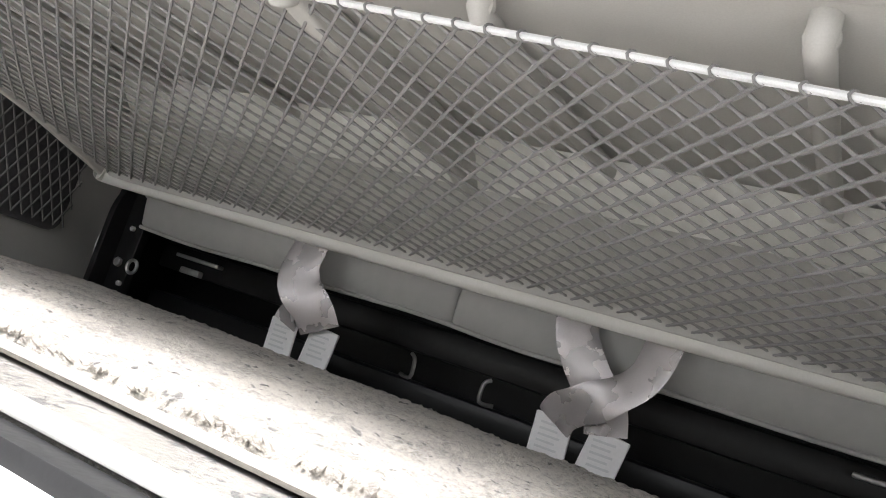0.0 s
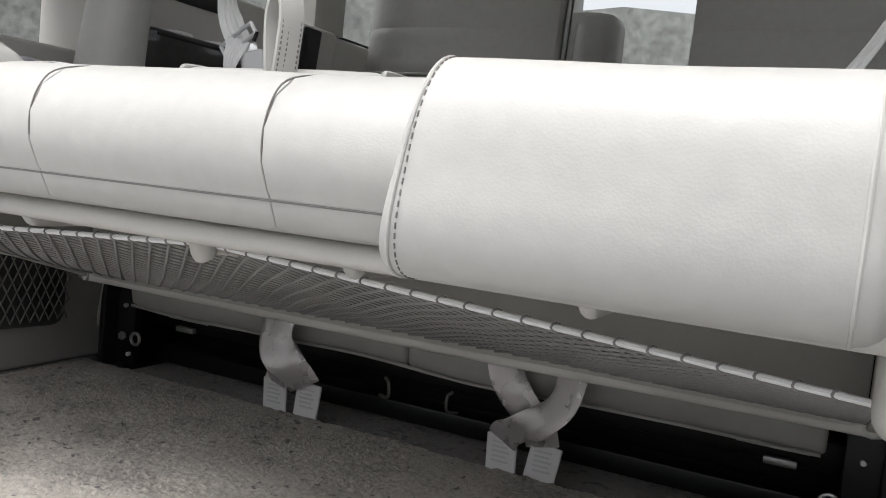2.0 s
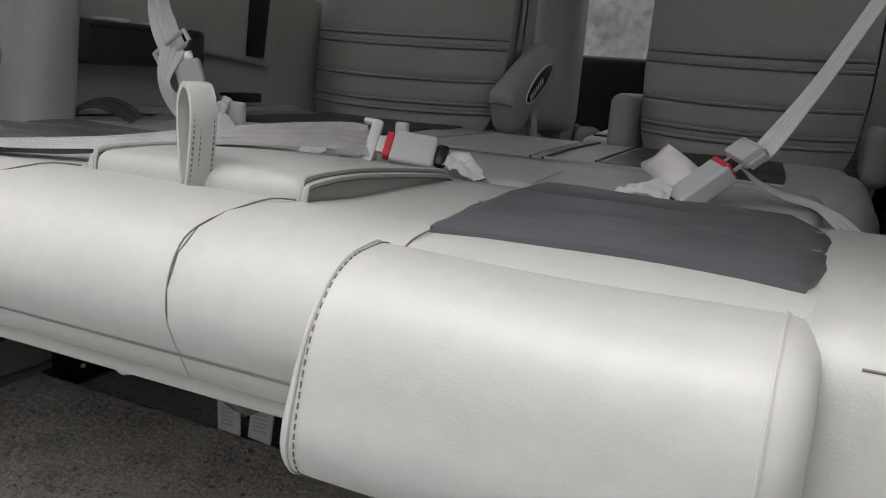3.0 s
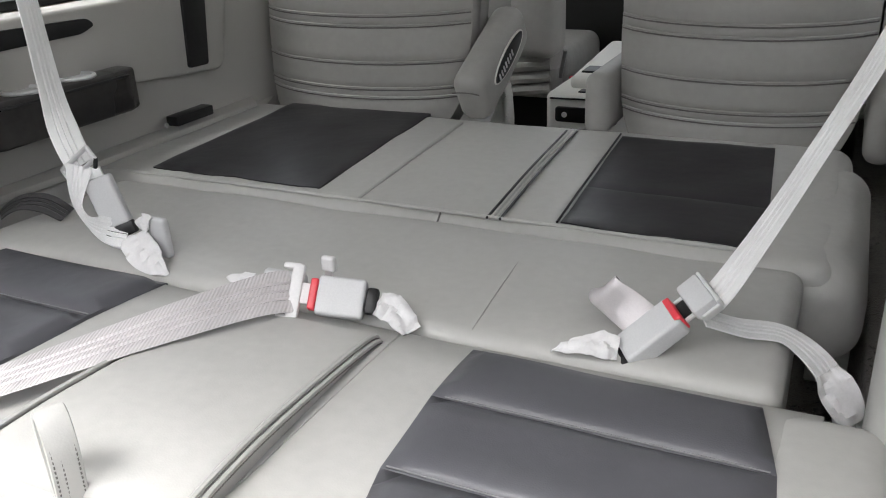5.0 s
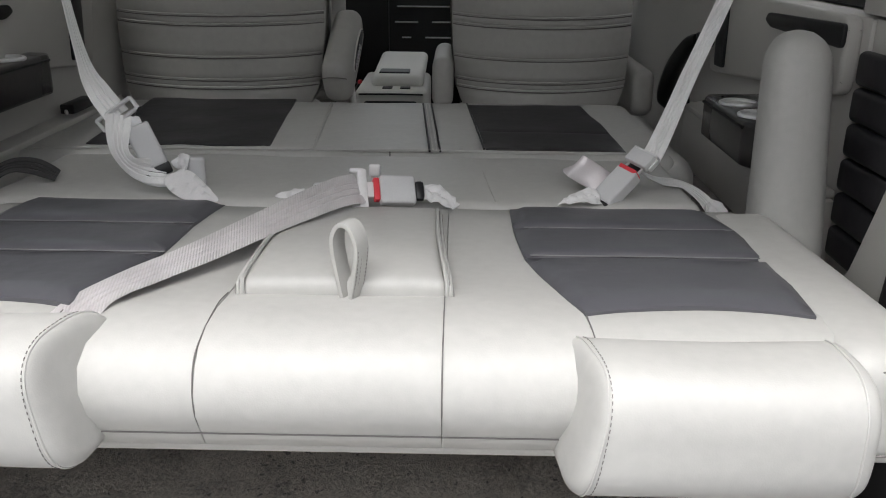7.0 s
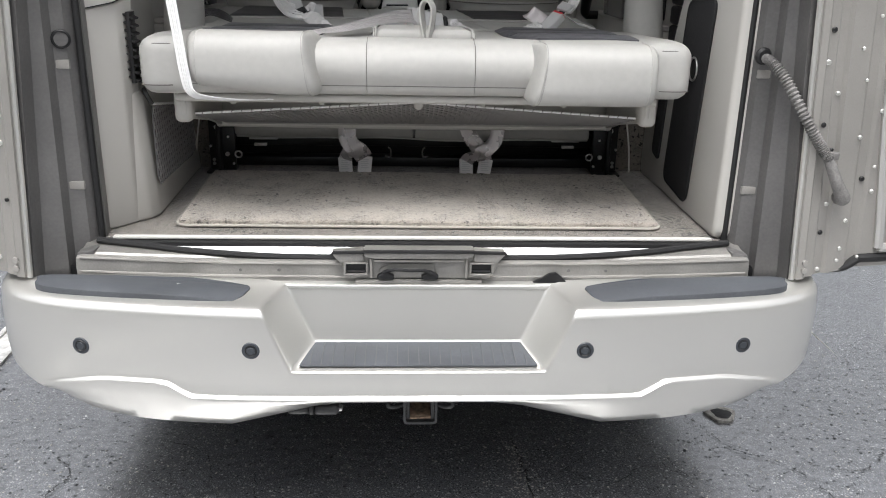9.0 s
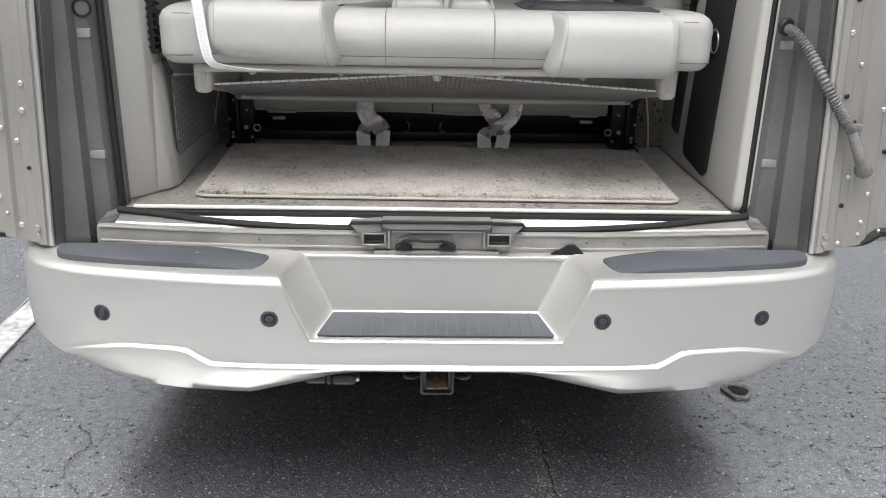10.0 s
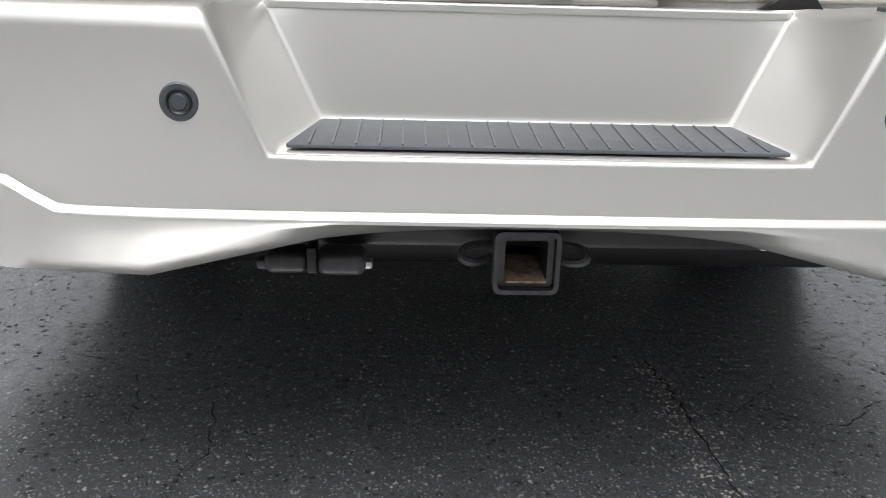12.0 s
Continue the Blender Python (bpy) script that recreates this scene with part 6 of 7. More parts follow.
# ---- seat belts ----
def buckle(parent, at, way, face, size=(0.036, 0.062, 0.017), red=True):
    """A belt buckle with its mouth at the far end of way."""
    w = Vector(way).normalized()
    f = Vector(face)
    f = (f - w * f.dot(w)).normalized()
    s = w.cross(f)
    m = Matrix((s, w, f)).transposed().to_4x4()
    m.translation = Vector(at)
    body = cushion(-size[0] / 2, size[0] / 2, -size[1] / 2, size[1] / 2, -size[2] / 2, size[2] / 2, 0.005, (4, 5, 2))
    bmesh.ops.transform(body, matrix=m, verts=body.verts)
    b = part("buckle", body, BUCKLE, parent, "grey plastic belt buckle", angle=60)
    if red:
        r = cushion(-size[0] * 0.42, size[0] * 0.42, size[1] / 2 - 0.006, size[1] / 2 + 0.0025, -size[2] * 0.36, size[2] * 0.52, 0.002, (3, 2, 2))
        bmesh.ops.transform(r, matrix=m, verts=r.verts)
        part("release_button", r, RED, b, "red release button", angle=60)
    return m


def block(parent, name, m, x0, x1, y0, y1, z0, z1, material, r=0.003, label=""):
    bm = box(x0, x1, y0, y1, z0, z1, r)
    bmesh.ops.transform(bm, matrix=m, verts=bm.verts)
    return part(name, bm, material, parent, label)


# shoulder belt on the window side, left
bl = thing("seat_belt", "white shoulder belt with chrome slide and a folded buckled tail", "seat belt", (-0.3, 0.97, 1.17), group="belts on the bed")
part("webbing", ribbon([(-0.590, 1.05, 1.95, 1, 0.3, 0.2), (-0.515, 1.02, 1.60, 1, 0.2, 0.2), (-0.478, 1.0, 1.403, 0.9, 0.0, 0.2), (-0.450, 0.985, 1.340, 0.7, -0.6, 0.3), (-0.417, 0.972, 1.300, 0.5, -0.9, 0.3)], 0.042), WEBBING, bl)
m = buckle(bl, (-0.376, 0.972, 1.249), (-0.37, 0.02, 0.92), (0.45, -1, 0.25), (0.042, 0.076, 0.018), False)
block(bl, "tongue", m, -0.012, 0.012, 0.036, 0.052, -0.002, 0.003, CHROME, 0.001, "steel belt tongue")
frame_dir = Vector((0.055, 0.0, 0.037)).normalized()
along = frame_dir.cross(Vector((0.45, -1, 0.25))).normalized()
slide = bmesh.new()
centre = Vector((-0.416, 0.968, 1.303))
for off, half in ((-0.010, 0.036), (0.010, 0.036)):
    tube([centre + along * off - frame_dir * half, centre + along * off + frame_dir * half], 0.0036, 8, bm=slide)
for side in (-1, 1):
    tube([centre + along * -0.011 + frame_dir * 0.036 * side, centre + along * 0.011 + frame_dir * 0.036 * side], 0.0036, 8, bm=slide)
sl = part("slide_frame", slide, CHROME, bl, "chrome belt slide frame")
part("slide_hook", tube([centre + frame_dir * 0.034 + along * 0.011, centre + frame_dir * 0.046 - Vector((0, 0, 0.012)), centre + frame_dir * 0.040 - Vector((0, 0, 0.024))], 0.0032, 8), BLACK, sl)
tail = [(-0.412, 0.966, 1.303, 0.35, -1, 0.25), (-0.414, 0.955, 1.272, -0.1, -1, 0.1), (-0.411, 0.948, 1.245, -0.4, -1, -0.1), (-0.396, 0.949, 1.222, -0.5, -0.9, 0.0), (-0.372, 0.957, 1.210, -0.4, -0.8, 0.3), (-0.345, 0.968, 1.203, -0.3, -0.6, 0.5)]
part("tail_loop", ribbon(tail, 0.042), WEBBING, bl)
part("tail_fold", ribbon([(x + 0.004, y + 0.004, z - 0.007, a, b, c) for x, y, z, a, b, c in tail[3:]], 0.038), WEBBING, bl)
part("stalk", crumpled([(-0.334, 0.966, 1.204, 0.4, -0.8, 0.5, 0.034), (-0.324, 0.960, 1.196, 0.3, -0.8, 0.6, 0.046), (-0.302, 0.953, 1.183, 0.2, -0.8, 0.6, 0.047), (-0.276, 0.946, 1.172, 0.2, -0.8, 0.7, 0.030), (-0.254, 0.941, 1.166, 0.2, -0.7, 0.8, 0.006)], seed=3.0, depth=0.007), TAG, bl, "crumpled white woven label")
block(bl, "stalk_sleeve", m, -0.022, 0.022, -0.056, -0.036, -0.008, 0.008, BLACK, 0.003)
part("spare_tongue", cushion(-0.318, -0.284, 0.980, 0.994, 1.166, 1.228, 0.006, (3, 3, 4)), BUCKLE, bl, "grey plastic lump behind the label", angle=60)
part("spare_tag", crumpled([(-0.334, 0.982, 1.214, 0, -1, 0.4, 0.014), (-0.320, 0.978, 1.222, 0, -1, 0.4, 0.026), (-0.308, 0.976, 1.220, 0, -1, 0.4, 0.024)], seed=8.0), TAG, bl)

# shoulder belt on the aisle side, right
br = thing("seat_belt", "white shoulder belt with red-button buckle and loose lap webbing", "seat belt", (0.42, 1.0, 1.17), group="belts on the bed")
part("webbing", ribbon([(0.755, 1.20, 1.95, -1, -0.6, 0.5), (0.635, 1.135, 1.56, -1, -0.6, 0.5), (0.552, 1.085, 1.365, -1, -0.65, 0.5), (0.494, 1.020, 1.256, -0.8, -0.9, 0.5), (0.474, 1.002, 1.226, -0.7, -0.9, 0.6)], 0.038), WEBBING, br)
m = buckle(br, (0.418, 0.978, 1.186), (0.66, 0.34, 0.64), (-0.6, -0.6, 0.9), (0.044, 0.074, 0.026), True)
block(br, "tongue", m, -0.013, 0.013, 0.036, 0.056, -0.003, 0.001, BLACK, 0.001)
for side in (-1, 1):
    block(br, "tongue_arm", m, *sorted((side * 0.018, side * 0.013)), 0.040, 0.056, -0.002, 0.002, CHROME, 0.001)
cover = block(br, "tongue_cover", m, -0.025, 0.025, 0.051, 0.079, -0.006, 0.011, BUCKLE, 0.004, "grey plastic tongue cover")
block(cover, "cover_edge", m, -0.027, 0.027, 0.078, 0.083, -0.005, 0.008, CHROME, 0.002)
block(cover, "cover_hinge", m, 0.0235, 0.0285, 0.056, 0.080, -0.008, 0.002, CHROME, 0.002)
part("lap_webbing", ribbon([(0.466, 1.004, 1.206, 0, -0.4, 1), (0.504, 1.035, 1.183, 0, -0.3, 1), (0.55, 1.060, 1.170, 0.2, -0.2, 1), (0.590, 1.055, 1.146, 0.3, -0.5, 0.9), (0.618, 1.045, 1.108, 0.4, -0.8, 0.5), (0.636, 1.04, 1.06, 0.4, -0.9, 0.2)], 0.034), WEBBING, br)
part("lap_twist", ribbon([(0.425, 1.000, 1.172, 0.3, -0.8, 0.6), (0.402, 1.004, 1.186, 0.2, -0.9, 0.5), (0.378, 1.008, 1.200, 0.0, -1, 0.3), (0.360, 1.010, 1.210, -0.4, -0.9, 0.3), (0.352, 1.016, 1.214, -0.8, -0.2, 0.7), (0.356, 1.027, 1.210, 0, 0.7, 0.8), (0.378, 1.034, 1.194, 0, 0.6, 0.8), (0.41, 1.034, 1.174, 0, 0.4, 1)], 0.045, ridges=False), SATIN, br)
part("stalk", crumpled([(0.388, 0.952, 1.176, 0, -0.7, 1, 0.030), (0.372, 0.948, 1.179, 0, -0.6, 1, 0.032), (0.350, 0.942, 1.178, 0.1, -0.5, 1, 0.026), (0.332, 0.937, 1.174, 0.2, -0.4, 1, 0.014), (0.316, 0.934, 1.168, 0.2, -0.4, 1, 0.004)], seed=1.0), TAG, br, "crumpled white woven label")
block(br, "stalk_sleeve", m, -0.021, 0.021, -0.050, -0.034, -0.008, 0.012, BLACK, 0.004)
part("label_flap", crumpled([(0.598, 1.046, 1.140, 0.4, -0.6, 0.8, 0.034), (0.616, 1.038, 1.118, 0.1, -0.9, 0.5, 0.042), (0.634, 1.034, 1.088, 0.5, -0.8, 0.2, 0.030)], seed=5.0), TAG, br, "crumpled white label")

# lap belt across the middle
bc = thing("seat_belt", "pale mauve-grey lap belt lying across the bed, buckled", "seat belt", (0, 0.9, 1.19), group="belts on the bed")
m = buckle(bc, (0.050, 0.922, 1.192), (-0.94, -0.30, 0.10), (0.12, -0.78, 0.66), (0.050, 0.060, 0.018), False)
button = part("release_button", cushion(-0.020, 0.020, 0.030, 0.040, -0.006, 0.0075, 0.003, (4, 2, 2)), RED, bc, "red release button", angle=60)
button.data.transform(m)
block(bc, "tongue", m, -0.013, 0.013, 0.038, 0.054, -0.003, 0.003, TAG, 0.001)
bracket = box(-0.036, 0.036, 0.050, 0.066, -0.004, 0.006, 0.0035)
for side in (-1, 1):
    box(*sorted((side * 0.037, side * 0.029)), 0.054, 0.078, -0.004, 0.006, 0.003, bm=bracket)
bracket.transform(m)
part("tongue_bracket", bracket, TAG, bc, "white plastic belt bracket")
part("webbing", ribbon([(-0.285, 0.44, 1.176, 0, -0.6, 1), (-0.272, 0.49, 1.186, 0, 0, 1), (-0.237, 0.56, 1.187, 0.1, 0, 1), (-0.190, 0.63, 1.190, 0.1, -0.1, 1), (-0.128, 0.715, 1.200, 0.1, -0.3, 1), (-0.068, 0.808, 1.206, 0.15, -0.55, 0.85), (-0.030, 0.873, 1.205, 0.15, -0.75, 0.7), (-0.008, 0.903, 1.200, 0.12, -0.78, 0.66)], 0.056), LAP, bc)
block(bc, "stalk_sleeve", m, -0.017, 0.017, -0.046, -0.030, -0.008, 0.006, BLACK, 0.005)
part("stalk", crumpled([(0.094, 0.934, 1.186, 0.1, -0.6, 0.8, 0.032), (0.110, 0.934, 1.184, 0.2, -0.6, 0.8, 0.038), (0.128, 0.928, 1.178, 0.3, -0.4, 0.9, 0.036), (0.146, 0.920, 1.164, 0.4, -0.3, 1, 0.028)], seed=2.0), TAG, bc, "crumpled white woven label")
part("second_stalk", crumpled([(-0.178, 0.950, 1.152, 0, -0.6, 0.8, 0.006), (-0.155, 0.952, 1.162, 0, -0.7, 0.7, 0.020), (-0.128, 0.953, 1.172, 0, -0.7, 0.7, 0.022), (-0.108, 0.954, 1.178, 0, -0.7, 0.7, 0.014)], seed=4.0, m=6), TAG, bc, "crumpled white woven label")
part("second_buckle", cushion(-0.095, -0.030, 0.955, 0.969, 1.168, 1.192, 0.005, (4, 3, 3)), BUCKLE, bc, "small grey plastic buckle behind the webbing")
part("second_tongue", cushion(0.000, 0.020, 0.955, 0.965, 1.205, 1.226, 0.004, (3, 3, 3)), TAG, bc, "white plastic tongue end")
part("second_tongue_arm", box(0.004, 0.014, 0.957, 0.962, 1.162, 1.208, 0.001), SATIN, bc)

# loose white belt hanging down the rear at the left head restraint
bw = thing("seat_belt", "white webbing belt hanging past the head restraint", "seat belt", (-0.55, 0.33, 1.1), group="belts on the bed")
part("webbing", ribbon([(-0.625, 0.40, 1.95, -0.2, -1, 0), (-0.600, 0.36, 1.55, -0.2, -1, 0), (-0.580, 0.335, 1.38, -0.2, -1, 0), (-0.556, 0.316, 1.20, -0.2, -1, 0), (-0.543, 0.308, 1.10, -0.2, -1, 0), (-0.530, 0.308, 1.062, -0.2, -0.8, -0.5), (-0.490, 0.318, 1.050, 0, -0.5, -1), (-0.42, 0.345, 1.041, 0, -0.3, -1), (-0.36, 0.385, 1.038, 0, -0.1, -1)], 0.025), CORD_WHITE, bw)

# ---- far cushion and second-row chairs ----
far = thing("folding_cushion", "grey vinyl bed cushion with two charcoal panels", "cushion", (0, 1.55, 1.1))
FY0, FY1 = 1.262, 1.86
bm = cushion(-0.790, 0.606, FY0, FY1, 1.06, BED + 0.002, 0.036, (120, 40, 3), 0.002, 0.0035, 5.0)
for v in bm.verts:
    if v.co.z > 1.13:
        v.co.z += crease(v.co.x, v.co.y)
    if v.co.y < 1.30:
        v.co.y += 0.006 * noise.noise(Vector((v.co.x * 7, v.co.z * 9, 1.0))) + 0.0025 * noise.noise(Vector((v.co.x * 22, v.co.z * 14, 2.0)))
part("cushion_body", bm, VINYL_MID, far, angle=60)
part("end_bolster", cushion(0.490, 0.640, FY0 - 0.01, FY1 - 0.10, 1.02, BED - 0.003, 0.050, (6, 10, 4), 0.004, 0.006, 6.0), VINYL_MID, far, angle=60)
part("front_piping", tube(smooth([(-0.78, FY0 + 0.030, BED), (-0.3, FY0 + 0.027, BED + 0.004), (0.1, FY0 + 0.027, BED + 0.004), (0.5, FY0 + 0.027, BED + 0.003)], 6), 0.0035, 6), VINYL_MID, far)
for s, lines in ((1, [(1.300, 0.207, 0.497), (1.47, 0.197, 0.492), (1.80, 0.175, 0.468)]), (-1, [(1.318, 0.246, 0.635), (1.85, 0.288, 0.675)])):
    pad_panels(far, s, lines, "far_dark_pad", 0.0022)
part("seam", tube(smooth([(-0.150, 1.285, BED + 0.003), (-0.168, 1.55, BED + 0.005), (-0.186, 1.80, BED + 0.003)], 4), 0.004, 6), VINYL, far)
part("seam", tube([(0.012, 1.262, BED - 0.055), (0.010, 1.263, BED - 0.015), (0.009, 1.285, BED + 0.002)], 0.0016, 5), THREAD, far)
ladder = [Vector((0.102, 1.285, BED + 0.004)), Vector((0.085, 1.53, BED + 0.008)), Vector((0.067, 1.80, BED + 0.005))]
for dx in (-0.011, 0.011):
    part("seam", tube(smooth([p + Vector((dx, 0, 0.0005)) for p in ladder], 6), 0.0024, 6), BLACK, far)
for dx in (-0.004, 0.004):
    part("stitching", stitches([p + Vector((dx, 0, 0.002)) for p in ladder], 0.007, 0.004, 0.0018), THREAD_LIGHT, far)
part("pad_piping", tube(smooth([(0.203, 1.295, BED + 0.008), (0.190, 1.50, BED + 0.009), (0.171, 1.80, BED + 0.008)], 6), 0.0022, 6), BLACK, far)


def chair(x0, x1, group, label, arms):
    c = thing("captain_chair", label, "chair", ((x0 + x1) / 2, 2.0, FLOOR), group=group)
    cx, w = (x0 + x1) / 2, (x1 - x0) / 2

    def face_y(x, z):
        u = (x - cx) / w
        return 1.846 + 0.05 * u * u + 0.10 * (z - 1.15) + 0.02 * abs(u) ** 6

    def half_w(z):
        return w * (0.94 + 0.10 * min(1, max(0, (z - 1.05) / 0.3)) - 0.14 * max(0.0, (1.235 - z) / 0.11) ** 2)

    breaks = [1.085, 1.205, 1.226, 1.285, 1.368, 1.392, 1.52, 1.97]
    for a, b in zip(breaks, breaks[1:]):
        bm = bmesh.new()
        n, mm = 22, 8
        rows = []
        for j in range(mm + 1):
            z = a + (b - a) * j / mm
            e = min(z - a, b - z)
            row = []
            for i in range(n + 1):
                u = -1 + 2 * i / n
                x = cx + u * half_w(z)
                out = 0.005 * min(1, e / 0.010) ** 0.5 + 0.001 * noise.noise(Vector((x * 5, z * 6, 1)))
                row.append(bm.verts.new((x, face_y(x, z) - out, z - 0.006 * (1 - u * u))))
            rows.append(row)
        for p, q in zip(rows, rows[1:]):
            for i in range(n):
                bm.faces.new((p[i], p[i + 1], q[i + 1], q[i]))
        part("back_panel", bm, VINYL_CHAIR, c, angle=70)
    core = cushion(cx - w * 1.04, cx + w * 1.04, 1.862, 2.03, 1.02, 1.99, 0.07, (8, 4, 8))
    for v in core.verts:
        v.co.y += 0.10 * (v.co.z - 1.15) + 0.05 * ((v.co.x - cx) / w) ** 2 * (1 if v.co.y < 1.95 else 0)
        v.co.x = cx + (v.co.x - cx) * half_w(v.co.z) / w * 0.985
    part("backrest", core, VINYL_CHAIR, c, angle=60)
    for z in (1.205, 1.226, 1.285, 1.368, 1.392):
        pts = [(cx + u * half_w(z) * 0.99, face_y(cx + u * half_w(z), z) - 0.0058, z - 0.006 * (1 - u * u)) for u in [-1 + i / 8 for i in range(17)]]
        part("piping", tube(pts, 0.0034, 6), VINYL if z < 1.21 else VINYL_CHAIR, c)
        part("piping_seam", tube([(p[0], p[1] - 0.0006, p[2] - 0.0042) for p in pts], 0.0018, 6), THREAD, c)
    part("seat", cushion(cx - w, cx + w - 0.07, 2.02, 2.44, 0.96, 1.075, 0.05, (8, 8, 3)), VINYL_CHAIR, c, angle=60)
    part("pedestal", box(cx - 0.16, cx + 0.16, 2.08, 2.42, FLOOR, 0.985, 0.02), BLACK, c)
    for kind in arms:
        if kind == "raised":
            bm = cushion(-0.040, 0.040, 0.0, 0.285, -0.078, 0.050, 0.034, (5, 10, 6))
            for v in bm.verts:
                v.co.z += 0.022 * max(0.0, v.co.y / 0.285) ** 2 * (1 if v.co.z < 0 else 0)
            mm_ = pose(-0.176, 1.812, 1.220, 29, 0, -3)
            bmesh.ops.transform(bm, matrix=mm_, verts=bm.verts)
            a = part("armrest", bm, VINYL_CHAIR, c, "raised padded armrest", angle=60)
            turns = [2 * math.pi * i / 28 for i in range(28)]
            oval = [(0.150 + 0.086 * math.cos(k) - 0.004 * math.sin(k), -0.002 + 0.024 * math.sin(k) + 0.004 * math.cos(k)) for k in turns]
            cover = prism(oval, "x", 0.034, 0.0425, 0.002)
            cover.transform(mm_)
            part("hinge_cover", cover, BLACK, a, "black oval hinge cover in the armrest side")
            rim = tube([(0.040, p[0], p[1]) for p in oval], 0.0028, 8, closed=True)
            rim.transform(mm_)
            part("hinge_rim", rim, CREAM, a, "pale rim round the hinge cover")
            for i in range(7):
                tooth = box(0.042, 0.045, 0.084 + 0.013 * i, 0.089 + 0.013 * i, -0.016 + 0.001 * i, 0.000 + 0.001 * i, 0.001)
                tooth.transform(mm_)
                part("hinge_tooth", tooth, CHROME, a)
            seam = tube([(0.041 * u, -0.0005 - 0.002 * (1 - u * u), 0.020 - 0.008 * u * u) for u in (-0.8, -0.4, 0, 0.4, 0.8)], 0.0014, 6)
            seam.transform(mm_)
            part("seam", seam, THREAD, a)
            fin = prism(round_poly([(-0.250, 1.02), (-0.148, 1.02), (-0.146, 1.13), (-0.152, 1.195), (-0.163, 1.216), (-0.176, 1.205), (-0.194, 1.155), (-0.222, 1.10)], 0.012), "y", 2.035, 2.080, 0.012, 3)
            for v in fin.verts:
                v.co.y -= 0.55 * (v.co.x + 0.24)
            part("recliner_cover", fin, CREAM, a, "smooth cream plastic recliner cover", angle=60)
        elif kind == "low_left":
            a = part("armrest", cushion(x0 - 0.060, x0 - 0.004, 1.835, 2.2, 1.150, 1.285, 0.026, (5, 6, 6)), VINYL_CHAIR, c, "lowered padded armrest", angle=60)
        else:
            a = part("armrest", cushion(x1 + 0.012, x1 + 0.070, 1.86, 2.2, 1.130, 1.255, 0.026, (4, 6, 5)), VINYL_CHAIR, c, "lowered padded armrest", angle=60)
    return c


chair(-0.775, -0.228, "second-row chairs", "taupe vinyl captain chair with piped back and raised armrest", ("raised",))
chair(0.138, 0.605, "second-row chairs", "taupe vinyl captain chair with piped back and lowered armrests", ("low_left", "low_right"))

# front seats, seen in the gap
def front_seat(x0, x1):
    c = thing("bucket_seat", "taupe vinyl front seat beyond the captain chairs", "seat", ((x0 + x1) / 2, 2.9, FLOOR), group="front seats")
    bm = cushion(x0, x1, 2.78, 2.92, 1.05, 1.75, 0.06, (8, 4, 8))
    for v in bm.verts:
        v.co.y -= 0.12 * (v.co.z - 1.1)
    part("backrest", bm, VINYL_CHAIR, c, angle=60)
    part("seat", cushion(x0, x1, 2.88, 3.36, 0.98, 1.13, 0.05, (8, 8, 3)), VINYL_CHAIR, c, angle=60)
    part("base", box(x0 + 0.08, x1 - 0.08, 2.95, 3.3, FLOOR, 0.985, 0.02), BLACK, c)
    for k, z in enumerate((1.09, 1.05, 1.01)):
        part("skirt_fold", tube(smooth([(x0 + 0.03, 2.80, z), (x0 + 0.2, 2.785 - 0.004 * k, z - 0.012), (x1 - 0.12, 2.785, z), (x1 - 0.02, 2.80, z + 0.01)], 5), 0.018, 8), VINYL_CHAIR, c)
    part("skirt", cushion(x0 + 0.01, x1 - 0.01, 2.80, 3.2, 0.98, 1.10, 0.03, (8, 6, 4)), VINYL_CHAIR, c, "loose vinyl seat skirt", angle=60)
    part("back_cap", cushion(x1 - 0.13, x1 + 0.03, 2.69, 2.84, 1.13, 1.74, 0.05, (4, 4, 8)), VINYL_CHAIR, c, "padded side bolster", angle=60)
    return c


front_seat(-0.76, -0.30)
front_seat(0.22, 0.70)
con = thing("centre_console", "cream plastic centre console with cup tray and black slots", "console", (-0.09, 2.5, FLOOR))
part("console_body", cushion(-0.200, 0.045, 2.40, 2.80, FLOOR + 0.004, 1.105, 0.022, (6, 6, 5)), CREAM, con, angle=60)
lid = cushion(-0.150, 0.030, 2.46, 2.90, 1.095, 1.140, 0.022, (8, 10, 4))
for v in lid.verts:
    v.co.z += 0.030 * (v.co.y - 2.46) / 0.44
part("console_lid", lid, CREAM, con, "rounded cream console lid", angle=60)
part("lid_gap", tube([(-0.185, 2.399, 1.088), (-0.07, 2.396, 1.090), (0.03, 2.399, 1.088)], 0.003, 6), BLACK, con)
part("tray", cushion(-0.125, -0.02, 2.50, 2.60, 1.137, 1.148, 0.003, (4, 4, 2)), BLACK, con, "dark tray edge on the console")
for z0, z1, shine in ((1.022, 1.066, False), (0.958, 1.004, True)):
    slot = part("slot", prism(round_poly([(-0.168, z0), (0.010, z0), (0.010, z1), (-0.168, z1)], 0.010), "y", 2.394, 2.402, 0.002), BLACK, con, "black recessed control panel")
    for j in range(4 if shine else 1):
        part("button", disc((-0.140 + 0.036 * j, 2.393, (z0 + z1) / 2), (0, -1, 0), 0.008, 0.004, 12, 0.001), CHROME if j % 2 == 0 else STEEL, slot)
for x in (-0.09, -0.03):
    part("cup_edge", cushion(x - 0.018, x + 0.016, 2.415, 2.45, 1.100, 1.108, 0.003, (3, 3, 2)), BLACK, con)
fb = thing("front_belt_buckle", "black front seat buckle stalk with a red button", "seat belt", (-0.235, 2.72, 0.98))
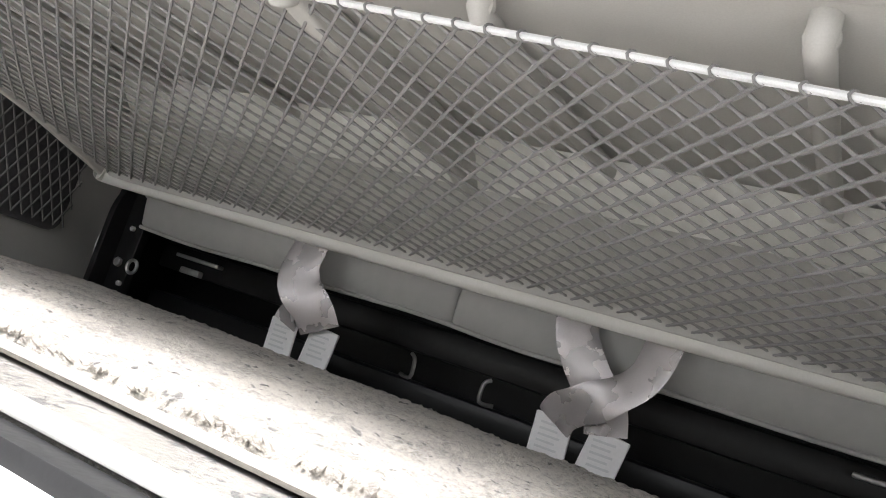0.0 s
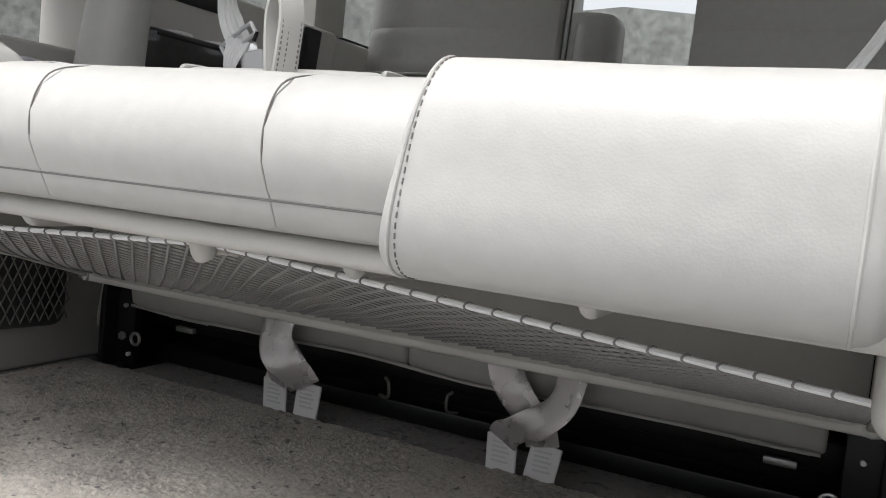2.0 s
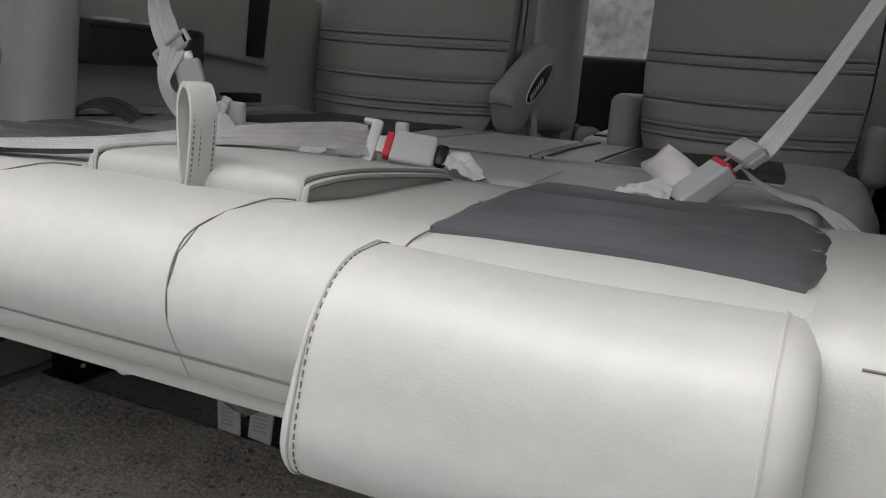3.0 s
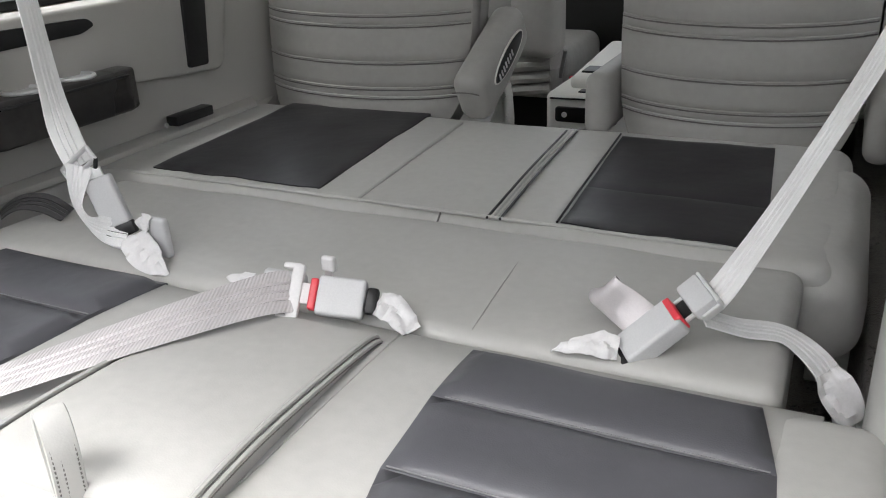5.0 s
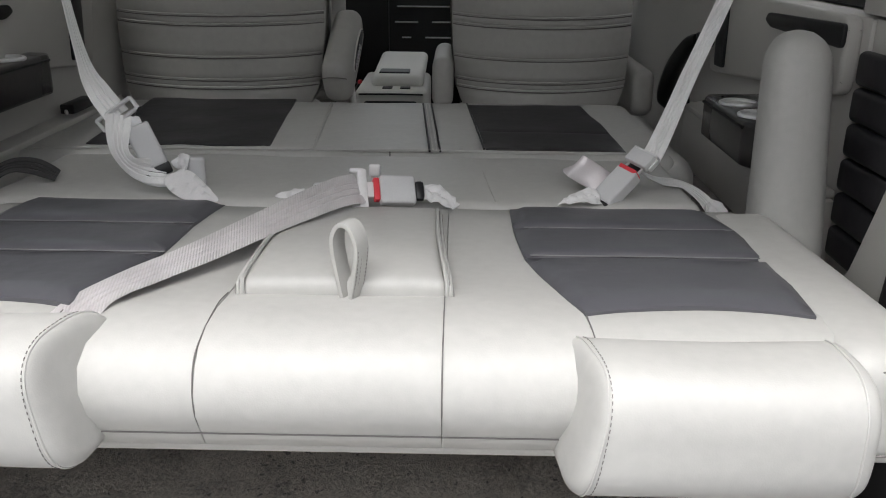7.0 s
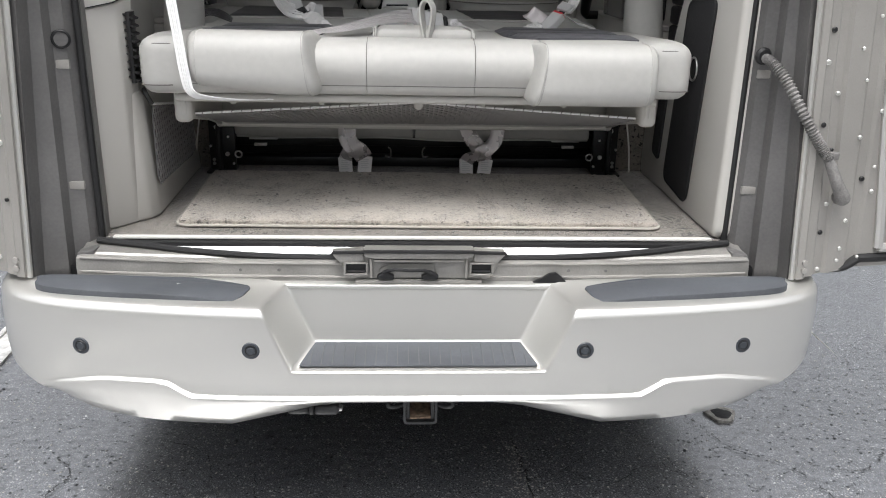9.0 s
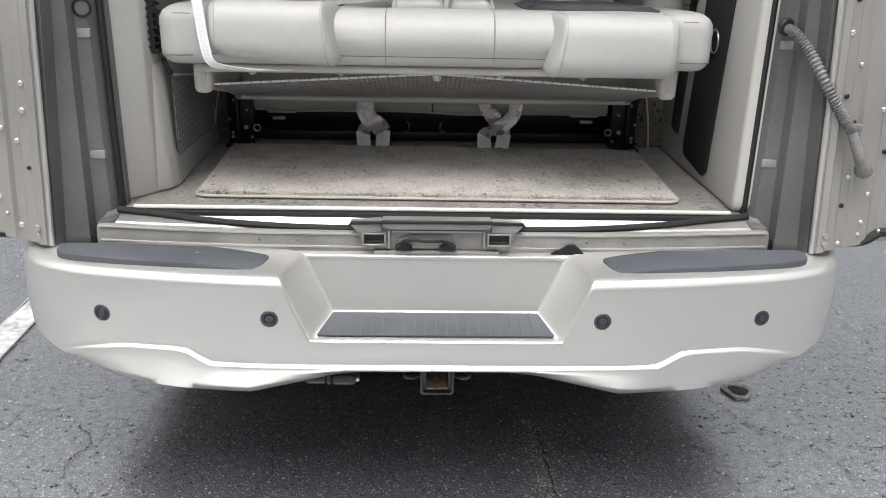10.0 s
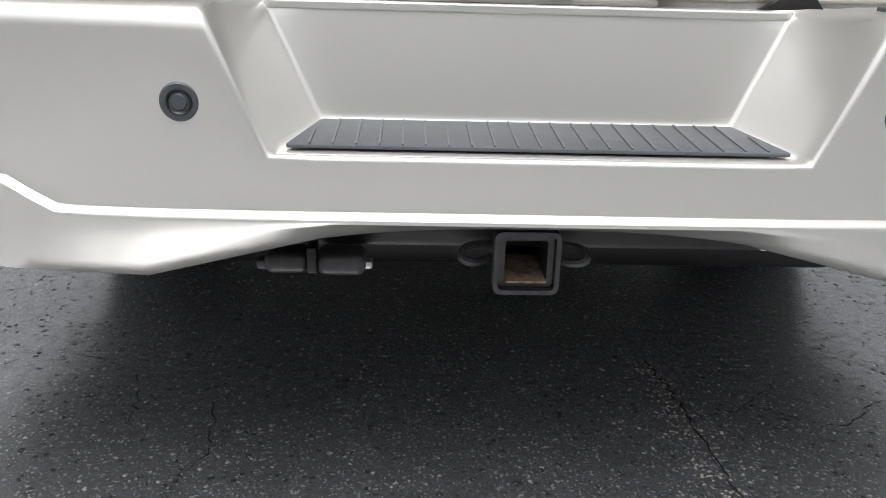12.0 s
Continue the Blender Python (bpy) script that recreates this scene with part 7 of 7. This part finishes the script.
part("stalk", tube(smooth([(-0.27, 2.80, 0.96), (-0.235, 2.74, 1.03), (-0.215, 2.70, 1.075)], 5), 0.010, 8), BLACK, fb)
part("release_button", box(-0.222, -0.206, 2.690, 2.704, 1.074, 1.088, 0.003), RED, fb, "red release button")
part("lever", tube([(-0.285, 2.80, 1.06), (-0.262, 2.76, 1.125), (-0.250, 2.74, 1.16)], 0.007, 8), STEEL, fb)
dash = thing("dashboard", "black dashboard with chrome trim strips", "dashboard", (0, 3.5, 1.0))
part("dash_body", cushion(-0.80, 0.80, 3.40, 3.85, 0.95, 1.42, 0.06, (12, 6, 6)), BLACK, dash, angle=60)
part("console_tower", box(-0.16, 0.16, 3.33, 3.45, FLOOR, 1.36, 0.02), BLACK, dash)
for z, a, b in ((1.30, -0.12, 0.14), (1.235, -0.13, -0.03), (1.235, 0.03, 0.12), (1.17, -0.1, -0.06), (1.17, 0.0, 0.13)):
    part("chrome_strip", box(a, b, 3.322, 3.331, z, z + 0.006, 0.001), CHROME, dash)

# ---- side wall fittings ----
def side_shelf(s, inner, y0, y1, z0, cups):
    t = thing("cup_shelf", "dark glossy side shelf with two bright cup holders", "shelf", (s * 0.77, (y0 + y1) / 2, z0), group="side shelves")
    o = [(s * 0.80, y0), (s * (inner + 0.02), y0 + 0.005), (s * inner, y0 + 0.05), (s * inner, y1 - 0.04), (s * (inner + 0.015), y1 - 0.006), (s * 0.80, y1)]
    part("shelf_body", prism(o, "z", z0, z0 + 0.083, 0.008, 3), BLACK_WOOD, t)
    part("shelf_lip", tube(smooth([(s * (inner - 0.001), y0 + 0.05, z0 + 0.072), (s * (inner - 0.001), (y0 + y1) / 2, z0 + 0.072), (s * (inner - 0.001), y1 - 0.04, z0 + 0.072)], 4), 0.003, 6), RUBBER, t)
    for y in cups:
        x = s * (inner + 0.043)
        cup = part("cup_holder", ring((x, y, z0 + 0.085), (0, 0, 1), 0.034, 0.005), CHROME, t, "bright metal cup holder rim")
        part("cup_well", disc((x, y, z0 + 0.0815), (0, 0, 1), 0.033, 0.003, 24), CHROME, cup)
    return t


side_shelf(-1, 0.715, 1.03, 1.415, 1.262, (1.165, 1.285))
side_shelf(1, 0.668, 1.07, 1.42, 1.190, (1.17, 1.29))
for s in (-1, 1):
    t = thing("armrest_panel", "grey moulded wall panel with recessed dark grip", "trim panel", (s * 0.79, 1.4, 1.4), kind="structure")
    bm = prism(round_poly([(1.00, 1.34), (1.73, 1.275), (1.78, 1.47), (1.00, 1.47)], 0.03), "x", *sorted((s * 0.772, s * 0.801)), 0.008, 3)
    part("panel", bm, TRIM, t)
    part("grip_recess", prism(round_poly([(1.00, 1.418), (1.33, 1.420), (1.365, 1.432), (1.35, 1.447), (1.0, 1.458)], 0.012), "x", *sorted((s * 0.766, s * 0.774)), 0.002), BLACK, t)
    part("ledge", prism([(s * 0.80, 1.00), (s * 0.755, 1.00), (s * 0.745, 1.20), (s * 0.745, 1.80), (s * 0.80, 1.85)], "z", 1.165, 1.180, 0.004), TRIM, t)
    part("lower_panel", prism([(s * 0.801, 0.99), (s * 0.76, 1.0), (s * 0.755, 1.85), (s * 0.801, 1.95)], "z", FLOOR, 1.163, 0.006), TRIM, t)
    part("door_slot", prism(round_poly([(1.605, 1.300), (1.670, 1.298), (1.690, 1.46), (1.615, 1.46)], 0.008), "x", *sorted((s * 0.765, s * 0.773)), 0.002), BLACK, t)
    part("latch_strip", box(*sorted((s * 0.742, s * 0.775)), 1.515, 1.635, 1.190, 1.212, 0.003), BLACK, t)
    part("screw", disc((s * 0.748, 1.485, 1.200), (-s, 0, 0.3), 0.006, 0.004, 10, 0.001), STEEL, t)

grab = thing("grab_handle", "black padded grab handle beside the captain chair", "handle", (0.73, 1.85, 1.25))
part("grip", tube(smooth([(0.735, 1.72, 1.352), (0.722, 1.76, 1.330), (0.715, 1.85, 1.262), (0.722, 1.95, 1.178), (0.735, 1.985, 1.150)], 5), [0.016 + 0.007 * math.sin(math.pi * i / 20) for i in range(21)], 10), BLACK, grab)
for y, z in ((1.72, 1.352), (1.985, 1.150)):
    part("mount", disc((0.800, y, z), (-1, 0, 0), 0.018, 0.070, 14, 0.004), BLACK, grab)
rail = thing("seat_track", "pale steel seat track end with bolts on the carpet", "seat rail", (0.60, 1.80, FLOOR))
part("track", box(0.575, 0.66, 1.74, 1.90, FLOOR, FLOOR + 0.028, 0.004), CREAM, rail)
for x in (0.588, 0.602, 0.640):
    part("track_tab", box(x, x + 0.006, 1.83, 1.845, FLOOR + 0.0285, FLOOR + 0.060, 0.001), STEEL, rail)
tail = thing("belt_tail", "dark grey belt tail looped beside the seat cushion", "strap", (-0.64, 1.03, 1.12))
part("webbing", ribbon([(-0.575, 1.055, 1.172, 0.1, -0.3, 1), (-0.610, 1.045, 1.192, 0, -0.7, 0.8), (-0.645, 1.025, 1.196, -0.2, -0.7, 0.8), (-0.672, 1.000, 1.175, -0.5, -0.7, 0.5), (-0.690, 0.99, 1.13, -0.8, -0.5, 0.2), (-0.70, 1.00, 1.06, -1, 0, 0)], 0.036), DARK_WEB, tail)
part("anchor_plate", box(-0.70, -0.672, 0.985, 1.035, 1.12, 1.128, 0.002), CHROME, tail, "bright steel anchor plate")
